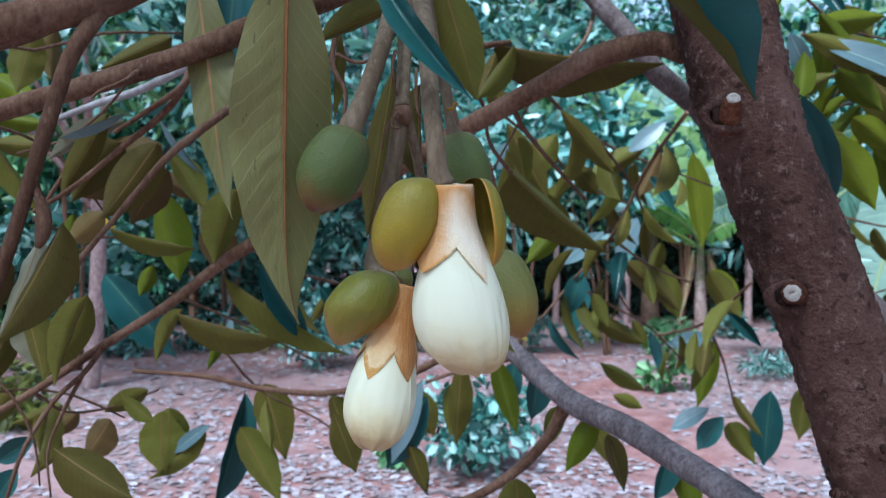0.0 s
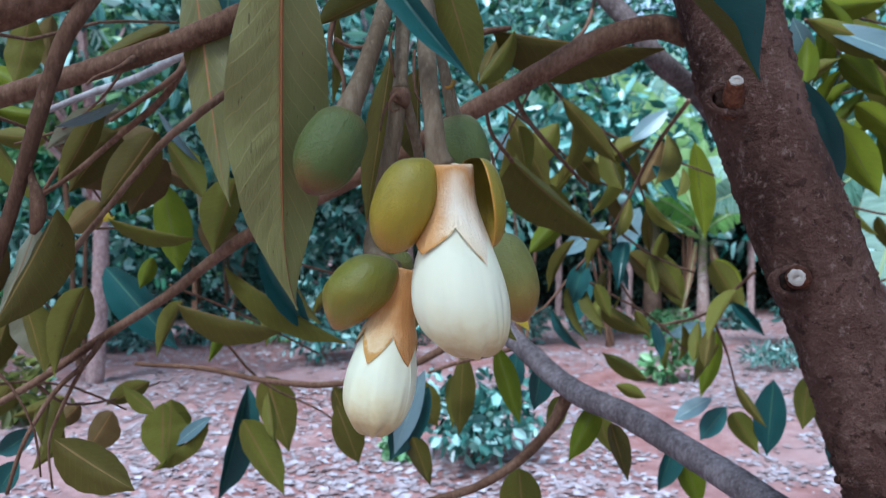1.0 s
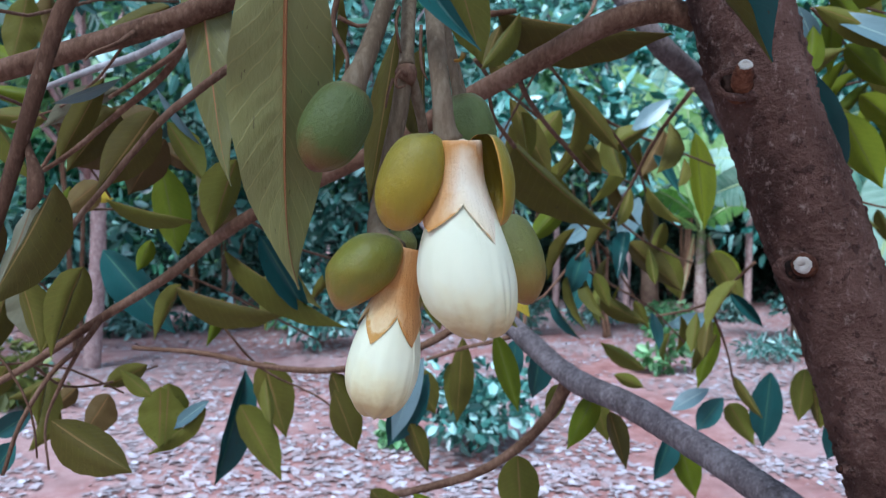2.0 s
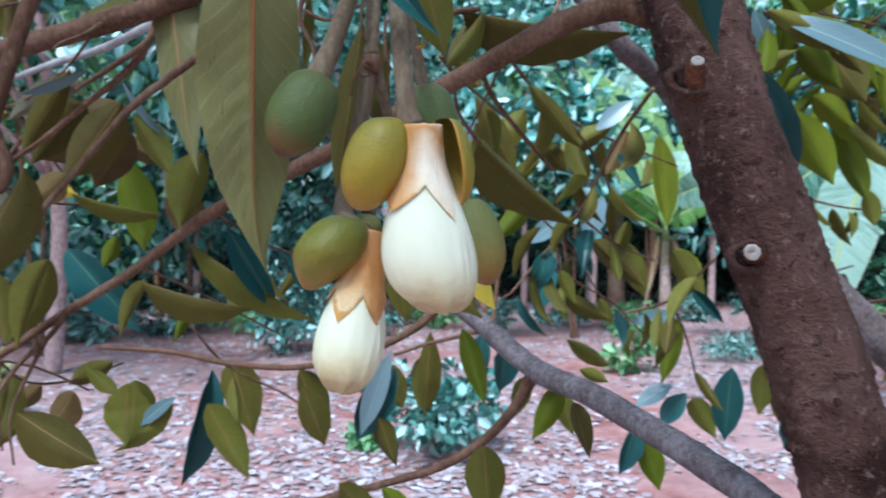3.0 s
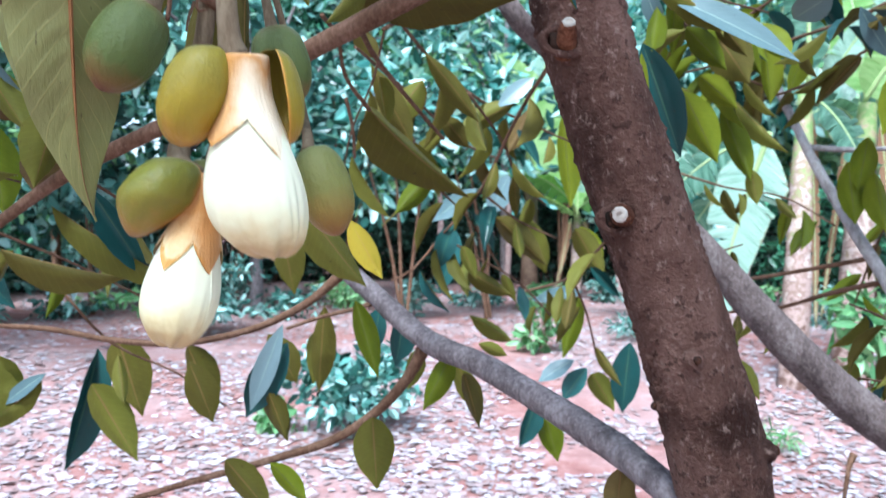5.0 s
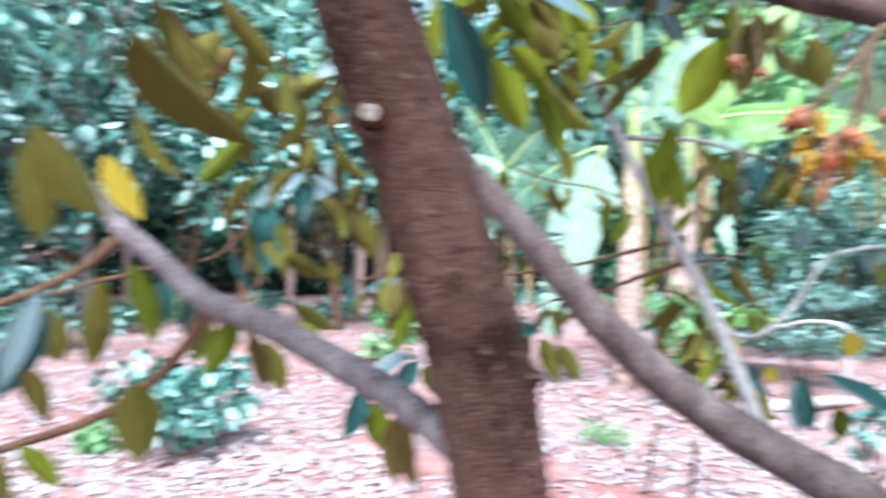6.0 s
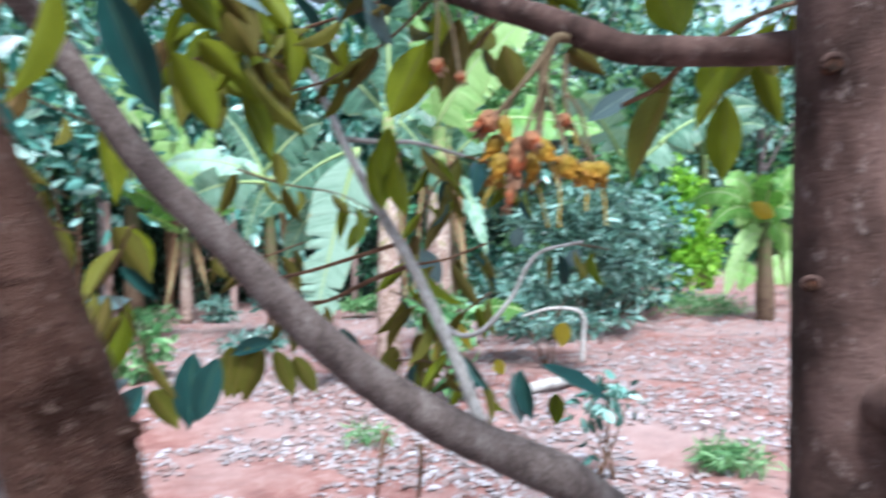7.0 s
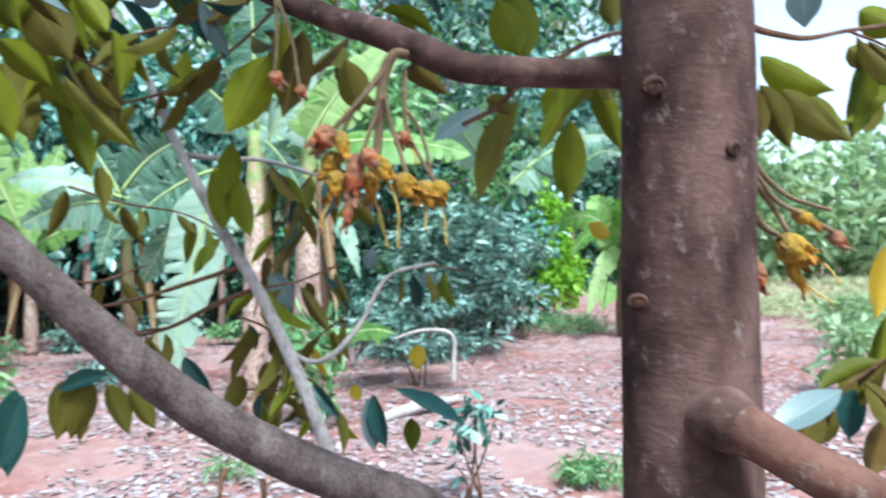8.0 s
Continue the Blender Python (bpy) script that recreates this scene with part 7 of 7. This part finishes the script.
banana((3.862, 10.818, 0), 1.38, 0.085, "young banana plant with brown dry leaf sheaths", [
    ((3.776, 10.618, 1.390), (2.434, 10.618, 3.725), 0.88), ((3.846, 10.818, 1.392), (3.507, 10.818, 3.860), 0.59), ((3.829, 10.718, 1.432), (4.268, 10.718, 2.906), 0.42), ((3.706, 10.418, 1.471), (2.593, 10.418, 1.945), 0.39),
    ((3.758, 10.518, 1.429), (4.560, 10.518, 1.759), 0.40), ((3.688, 10.318, 1.306), (3.704, 10.318, 2.749), 0.36), ((3.706, 10.418, 1.307), (3.084, 10.418, 1.617), 0.16)], BANANA_FRESH, seed=1, dry=7)
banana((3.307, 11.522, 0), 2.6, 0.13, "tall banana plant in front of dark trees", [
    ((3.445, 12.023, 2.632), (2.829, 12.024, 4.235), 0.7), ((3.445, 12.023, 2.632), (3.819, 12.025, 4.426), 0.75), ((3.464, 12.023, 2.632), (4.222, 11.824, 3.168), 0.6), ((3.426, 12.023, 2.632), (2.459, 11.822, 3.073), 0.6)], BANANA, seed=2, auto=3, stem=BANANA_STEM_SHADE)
banana((3.484, 4.896, 0), 2.3, 0.095, "banana plant with a pale stem and torn hanging leaves", [
    ((3.102, 4.699, 1.907), (2.847, 5.014, 0.427), 0.5), ((3.191, 4.901, 1.917), (2.666, 5.498, 1.402), 0.4), ((3.283, 5.098, 1.856), (2.893, 5.55, 1.053), 0.36),
    ((3.734, 5.185, 2.319), (3.692, 5.206, 3.735), 0.5), ((3.897, 5.305, 2.208), (4.322, 4.813, 3.024), 0.26), ((3.857, 5.497, 2.375), (3.397, 6.002, 2.933), 0.42), ((3.781, 5.134, 2.223), (4.061, 4.834, 1.508), 0.24)], BANANA, lean=(0.23, 0.3), seed=3, dry=2)
banana((4.242, 5.25, 0), 2.25, 0.125, "banana plant with a thick pinkish peeling stem", [
    ((4.372, 5.372, 2.265), (4.72, 4.969, 2.981), 0.5), ((4.693, 5.612, 2.326), (5.7, 4.486, 2.215), 0.55), ((4.8, 5.792, 2.387), (5.426, 5.07, 3.472), 0.6),
    ((4.638, 5.674, 2.328), (4.495, 5.813, 3.432), 0.45), ((4.147, 4.003, 0.642), (3.824, 4.366, 0.565), 0.17)], BANANA_FRESH, lean=(0.15, 0.1), seed=4, dry=4)
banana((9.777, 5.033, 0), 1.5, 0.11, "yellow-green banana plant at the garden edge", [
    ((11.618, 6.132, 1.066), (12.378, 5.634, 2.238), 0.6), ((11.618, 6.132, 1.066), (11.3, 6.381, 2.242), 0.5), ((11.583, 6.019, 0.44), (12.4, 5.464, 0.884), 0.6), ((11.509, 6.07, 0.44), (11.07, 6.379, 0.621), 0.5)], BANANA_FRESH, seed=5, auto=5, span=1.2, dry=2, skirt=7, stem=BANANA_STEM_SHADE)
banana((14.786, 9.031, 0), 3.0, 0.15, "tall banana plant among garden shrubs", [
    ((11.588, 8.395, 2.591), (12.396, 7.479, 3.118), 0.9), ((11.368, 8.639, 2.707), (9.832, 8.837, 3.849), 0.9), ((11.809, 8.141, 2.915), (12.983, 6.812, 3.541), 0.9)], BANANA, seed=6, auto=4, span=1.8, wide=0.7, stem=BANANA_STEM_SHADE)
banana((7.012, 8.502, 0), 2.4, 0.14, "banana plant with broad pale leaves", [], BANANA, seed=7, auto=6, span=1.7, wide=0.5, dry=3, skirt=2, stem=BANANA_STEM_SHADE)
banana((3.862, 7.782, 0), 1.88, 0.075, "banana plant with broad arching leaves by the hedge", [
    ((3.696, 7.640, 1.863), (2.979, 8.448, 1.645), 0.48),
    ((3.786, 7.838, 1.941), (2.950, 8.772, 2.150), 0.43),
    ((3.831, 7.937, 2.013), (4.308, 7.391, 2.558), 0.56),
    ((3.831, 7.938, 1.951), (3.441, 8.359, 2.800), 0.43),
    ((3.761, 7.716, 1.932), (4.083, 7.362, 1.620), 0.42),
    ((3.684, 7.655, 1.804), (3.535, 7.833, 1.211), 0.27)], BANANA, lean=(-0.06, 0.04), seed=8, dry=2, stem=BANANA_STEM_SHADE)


# ---- shrubs, hedge and trees ----
def shrub(base, height, width, count, size, mat, label, seed=0, stems=4, name="shrub", narrow=0.42, clumps=7, low=0.15, level=0.0, taper=0.0, pad=1.0):
    base = Vector(base)
    s = thing(name, base, label, "shrub", "garden shrubs")
    r = np.random.default_rng(seed + 900)
    blobs = []
    for i in range(clumps):
        a = 2 * math.pi * r.random()
        d = width * (0.32 + 0.16 * (1 - pad)) * r.random() ** 0.5
        z = height * (low + (1 - low) * (0.1 + 0.75 * r.random()))
        w = width * (0.2 + 0.16 * r.random()) * (1 - taper * z / height) * pad
        d *= 1 - taper * z / height
        blobs.append((d * math.cos(a), d * math.sin(a), z, w, w, height * (0.13 + 0.1 * r.random()) * (1 - 0.7 * level) * pad))
    for i in range(stems):
        b = blobs[i % clumps]
        limb("stem", s, [(*(base + Vector((0.03 * r.normal(), 0.03 * r.normal(), -0.03))), 0.006 * height + 0.004), (base.x + b[0] * 0.4, base.y + b[1] * 0.4, base.z + b[2] * 0.5, 0.0045 * height + 0.003), (base.x + b[0], base.y + b[1], base.z + b[2], 0.002 * height + 0.002)], BARK_TWIG, sides=7, step=0.1)
    tagged(part("foliage", leaf_cloud("foliage", blobs, count, size, mat, seed=seed, narrow=narrow, level=level), s), kind="stuff")
    return s


def far_tree(base, height, width, count, size, mat, label, seed=0, trunk=0.12, clumps=16, low=0.3, bark=None):
    base = Vector(base)
    s = thing("garden_tree", base, label, "tree", "garden trees")
    r = np.random.default_rng(seed + 300)
    limb("trunk", s, [(base.x, base.y, base.z - 0.1, trunk * 1.2), (base.x + 0.1 * r.normal(), base.y, base.z + height * 0.35, trunk), (base.x + 0.2 * r.normal(), base.y, base.z + height * 0.8, trunk * 0.5)], bark or BARK_GREY, sides=12, step=0.2, rough=0.05, lump=0.1, scale=6)
    blobs = []
    for i in range(clumps):
        a = 2 * math.pi * r.random()
        d = width * 0.5 * r.random() ** 0.6
        z = height * (low + (1 - low) * r.random())
        w = width * (0.13 + 0.12 * r.random())
        blobs.append((d * math.cos(a), d * math.sin(a), z, w, w, w * (0.5 + 0.4 * r.random())))
    for b in blobs[:6]:
        limb("limb", s, [(base.x, base.y, base.z + b[2] * 0.55, trunk * 0.45), (base.x + b[0] * 0.5, base.y + b[1] * 0.5, base.z + b[2] * 0.85, trunk * 0.3), (base.x + b[0], base.y + b[1], base.z + b[2], trunk * 0.12)], bark or BARK_GREY, sides=7, step=0.3)
    tagged(part("crown", leaf_cloud("crown", blobs, count, size, mat, seed=seed), s), kind="stuff")
    return s


shrub((0.173, 4.227, 0), 0.62, 0.75, 800, 0.075, CLOUD_TEAL, "small blue-green bush on littered soil", 1, narrow=0.6)
shrub((-0.276, 4.256, 0), 0.16, 0.3, 90, 0.07, CLOUD_GREEN, "low bright green weed on littered soil", 2, stems=2, narrow=0.6)
shrub((2.07, 6.58, 0), 0.48, 0.5, 120, 0.13, CLOUD_GREEN, "leafy green bush on littered soil", 3, narrow=0.5)
shrub((3.403, 7.341, 0), 0.22, 0.8, 500, 0.1, CLOUD_TEAL, "low clump of green grass", 4, stems=1, narrow=0.15)
shrub((-1.39, 7.912, 0), 0.9, 1.2, 700, 0.11, CLOUD_TEAL, "blue-green bush by the bank", 5)
shrub((5.27, 4.87, 0), 1.0, 1.5, 1300, 0.1, CLOUD_SOFT, "dark blue-green shrub with layered leaves", 6, clumps=26, level=0.7, narrow=0.34, pad=0.55)
shrub((7.112, 5.962, 0), 2.1, 2.4, 3600, 0.14, CLOUD_SOFT, "tall blue-green shrub with layered leaves", 7, clumps=54, low=0.02, level=0.75, narrow=0.32, pad=0.5, stems=6)
shrub((8.941, 6.886, 0), 2.3, 2.0, 3000, 0.15, CLOUD_SOFT, "tall blue-green shrub with layered leaves", 8, clumps=46, low=0.02, level=0.75, narrow=0.32, pad=0.5, stems=6)
shrub((11.139, 7.132, 0), 2.6, 1.3, 4200, 0.12, CLOUD_BRIGHT, "upright ornamental shrub with bright yellow-green leaves", 9, clumps=24, stems=2, taper=0.7, level=0.3)
shrub((3.118, 2.398, 0), 0.55, 0.4, 90, 0.07, CLOUD_TEAL, "thin grey-green seedling on littered soil", 10, stems=5, narrow=0.5)
shrub((3.712, 2.093, 0), 0.1, 0.34, 260, 0.07, CLOUD_GREEN, "low tuft of green grass", 11, stems=1, narrow=0.14)
shrub((2.508, 3.668, 0), 0.09, 0.3, 160, 0.07, CLOUD_GREEN, "low tuft of green grass", 12, stems=1, narrow=0.14)
shrub((3.706, 2.063, 0), 0.12, 0.45, 300, 0.08, CLOUD_GREEN, "low tuft of green grass", 13, stems=1, narrow=0.14)
shrub((10.067, 6.054, 0), 0.3, 2.0, 1200, 0.1, CLOUD_GREEN, "low green grass patch at the edge of a clearing", 14, stems=1, narrow=0.15)
# this bush and the next take the pale leaf colour that imitates haze
shrub((7.051, 1.568, 0), 0.7, 0.8, 160, 0.13, CLOUD_FAR, "bush with small leaves, coloured pale as if hazy", 15)
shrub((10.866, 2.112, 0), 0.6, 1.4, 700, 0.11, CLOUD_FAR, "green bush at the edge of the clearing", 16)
shrub((3.568, 4.191, 0), 0.85, 0.55, 160, 0.15, CLOUD_GREEN, "bright green bush with yellow leaves", 17, narrow=0.35)
shrub((-3.104, 5.186, 0), 0.5, 0.7, 200, 0.12, CLOUD_OLIVE, "olive bush on littered soil", 18)

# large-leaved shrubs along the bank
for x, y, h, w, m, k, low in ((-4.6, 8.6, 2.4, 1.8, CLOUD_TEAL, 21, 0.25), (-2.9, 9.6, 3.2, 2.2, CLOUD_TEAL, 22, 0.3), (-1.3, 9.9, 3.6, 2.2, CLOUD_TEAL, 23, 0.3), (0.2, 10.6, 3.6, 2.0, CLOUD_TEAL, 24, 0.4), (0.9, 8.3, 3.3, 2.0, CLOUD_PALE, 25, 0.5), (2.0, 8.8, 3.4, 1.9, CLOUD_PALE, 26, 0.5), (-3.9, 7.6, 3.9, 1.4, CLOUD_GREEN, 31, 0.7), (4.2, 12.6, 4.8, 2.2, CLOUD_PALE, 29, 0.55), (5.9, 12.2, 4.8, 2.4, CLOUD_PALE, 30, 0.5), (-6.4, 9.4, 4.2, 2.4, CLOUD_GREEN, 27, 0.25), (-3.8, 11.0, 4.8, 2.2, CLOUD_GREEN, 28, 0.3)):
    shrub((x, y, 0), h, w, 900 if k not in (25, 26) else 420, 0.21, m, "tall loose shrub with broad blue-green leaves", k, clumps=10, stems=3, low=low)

# weeds and ferns along the foot of the bank
for i in range(15):
    th = radians(-34 + 5.1 * i)
    d = 9.6 + 1.5 * math.sin(3.1 * i) + (1.2 if i > 9 else 0.0)
    shrub((d * math.sin(th), d * math.cos(th), 0), 0.35 + 0.2 * math.sin(1.7 * i) ** 2, 0.9 + 0.4 * math.sin(2.2 * i), 260, 0.12, (CLOUD_TEAL, CLOUD_GREEN, CLOUD_SOFT)[i % 3], "low weeds at the foot of the bank", 400 + i, stems=2, narrow=0.35, low=0.05, level=0.4)


def post(base, height, r):
    b = Vector(base)
    p = thing("wooden_post", b, "pale weathered wooden post by the hedge", "post", "hedge posts")
    limb("shaft", p, [(b.x, b.y, b.z - 0.1, r * 1.1), (b.x + 0.02, b.y, b.z + height * 0.5, r), (b.x - 0.01, b.y, b.z + height, r * 0.8)], BARK_PINK, sides=10, step=0.1, rough=0.06, lump=0.1, scale=8)


for x, y, h in ((-0.6, 12.0, 2.2), (1.9, 12.2, 1.9), (3.2, 12.6, 2.1), (4.9, 11.6, 2.4), (7.0, 11.2, 2.2), (-3.4, 11.5, 2.0)):
    post((x, y, 0), h, 0.055)

log = thing("fallen_log", (4.405, 3.997, 0), "pale bleached fallen branch lying on leaf litter", "log")
limb("wood", log, [(3.912, 3.970, 0.03, 0.03), (4.257, 3.989, 0.05, 0.045), (4.602, 4.008, 0.045, 0.04), (4.898, 4.024, 0.025, 0.022)], BARK_PALE, sides=14, step=0.02, rough=0.08, lump=0.15, scale=25)
limb("broken_knot", log, [(4.405, 3.997, 0.05, 0.018), (4.435, 4.027, 0.11, 0.013)], BARK_PINK, sides=9, step=0.02, rough=0.15, scale=40)

stick = thing("dry_stalk", (4.893, 4.08, 0.285), "bent bleached dry stalk standing in litter", "dry stalk")
limb("shaft", stick, [(4.891, 4.078, 0.153, 0.024), (4.901, 4.075, 0.342, 0.021), (4.912, 4.072, 0.507, 0.019), (4.859, 4.111, 0.596, 0.017), (4.673, 4.24, 0.611, 0.014), (4.478, 4.374, 0.551, 0.0094)], BARK_PALE, sides=8, step=0.03)

# trees far beyond the garden, haze and sunlight put into their pale colour
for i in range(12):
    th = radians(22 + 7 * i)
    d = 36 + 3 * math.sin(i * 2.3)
    far_tree((d * math.sin(th), d * math.cos(th), 0), (10 if i < 3 else 15 if i < 6 else 5.2) + 1.2 * math.sin(i * 1.9), 11.0, 3600, 0.55, CLOUD_FAR, "tall tree far beyond the garden, coloured pale as if hazy", 220 + i, low=0.05, clumps=22, trunk=0.25)

# dry meadow beyond the clearing
for x, y, w, k in ((15, 5.5, 4.0, 1), (18, 8, 5.0, 2), (20, 4, 5.0, 3), (24, 9, 6.0, 4), (13.5, 2.5, 3.0, 5), (26, 5, 6.0, 6)):
    shrub((x, y, 0), 0.45, w, 2200, 0.22, DRY_GRASS, "patch of pale dry grass beyond the clearing", 260 + k, stems=1, narrow=0.1, clumps=12, low=0.0, level=0.3)

# deep shade under the trees behind the banana plants, put into near-black leaf colour
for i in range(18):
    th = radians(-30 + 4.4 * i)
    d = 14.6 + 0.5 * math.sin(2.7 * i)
    shrub((d * math.sin(th), d * math.cos(th), 0), 2.1 + 0.3 * math.sin(1.9 * i), 1.9, 1900, 0.15, CLOUD_SHADE, "dense bush with tree shade put into near-black leaves", 280 + i, clumps=12, low=0.0)

# row of dense bushes along the back of the clearing
for i in range(22):
    th = radians(-52 + 5.2 * i)
    d = 13.6 + 1.6 * math.sin(i * 2.1)
    x, y = d * math.sin(th), d * math.cos(th)
    if -8 < -52 + 5.2 * i < 34 or -52 + 5.2 * i > 56:
        continue
    mat = (CLOUD_TEAL, CLOUD_DARK, CLOUD_TEAL, CLOUD_GREEN)[i % 4]
    shrub((x, y, 0), 1.1 + 0.5 * (i % 3), 2.6, 1500, 0.16, mat, "dense bush in the hedge behind the clearing", 40 + i, clumps=9, low=0.0)
for i in range(34):
    if -60 + 4.9 * i > 63:
        continue
    th = radians(-60 + 4.9 * i)
    d = 17.5 + 2.2 * math.sin(i * 1.7) + (9 if i > 22 else 0) + (8 if i > 27 else 0)
    x, y = d * math.sin(th), d * math.cos(th)
    # leaf colour also carries shade at the left and haze at the right
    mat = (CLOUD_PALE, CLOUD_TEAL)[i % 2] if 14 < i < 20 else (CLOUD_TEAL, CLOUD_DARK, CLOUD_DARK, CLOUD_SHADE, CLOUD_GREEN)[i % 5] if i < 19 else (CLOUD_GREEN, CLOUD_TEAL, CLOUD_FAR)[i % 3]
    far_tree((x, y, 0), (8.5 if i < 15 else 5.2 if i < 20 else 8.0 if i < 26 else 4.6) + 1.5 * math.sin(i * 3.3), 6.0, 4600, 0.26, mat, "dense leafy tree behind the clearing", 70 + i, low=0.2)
for i in range(24):
    if -60 + 6 * i > 61:
        continue
    th = radians(-60 + 6 * i)
    d = 27 + 3 * math.sin(i * 1.3)
    far_tree((d * math.sin(th), d * math.cos(th), 0), 12 + 2 * math.sin(i * 2.2) - (5 if i > 11 else 0), 9.0, 3600, 0.4, (CLOUD_DARK, CLOUD_GREEN)[i % 2], "tall tree beyond the hedge", 120 + i, low=0.1, clumps=20, trunk=0.2)
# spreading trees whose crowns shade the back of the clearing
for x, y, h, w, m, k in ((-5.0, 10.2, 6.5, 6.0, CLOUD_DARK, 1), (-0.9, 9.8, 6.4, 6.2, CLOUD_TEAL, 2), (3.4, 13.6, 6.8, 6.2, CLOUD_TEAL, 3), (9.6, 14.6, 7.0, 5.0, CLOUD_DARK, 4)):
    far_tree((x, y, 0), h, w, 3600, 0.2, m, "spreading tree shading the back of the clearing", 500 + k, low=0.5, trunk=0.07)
# trees behind the clearing's open side
for i in range(9):
    th = radians(125 + 20 * i)
    d = 19
    far_tree((d * math.sin(th), d * math.cos(th), 0), 6, 6.5, 1500, 0.4, CLOUD_GREEN, "tree on the open side of the garden", 160 + i, low=0.2)
far_tree((-3.22, 6.58, 0), 4.8, 5.2, 3200, 0.17, CLOUD_TEAL, "spreading tree with a bare pinkish trunk", 200, trunk=0.065, clumps=14, low=0.55, bark=BARK_PINK)
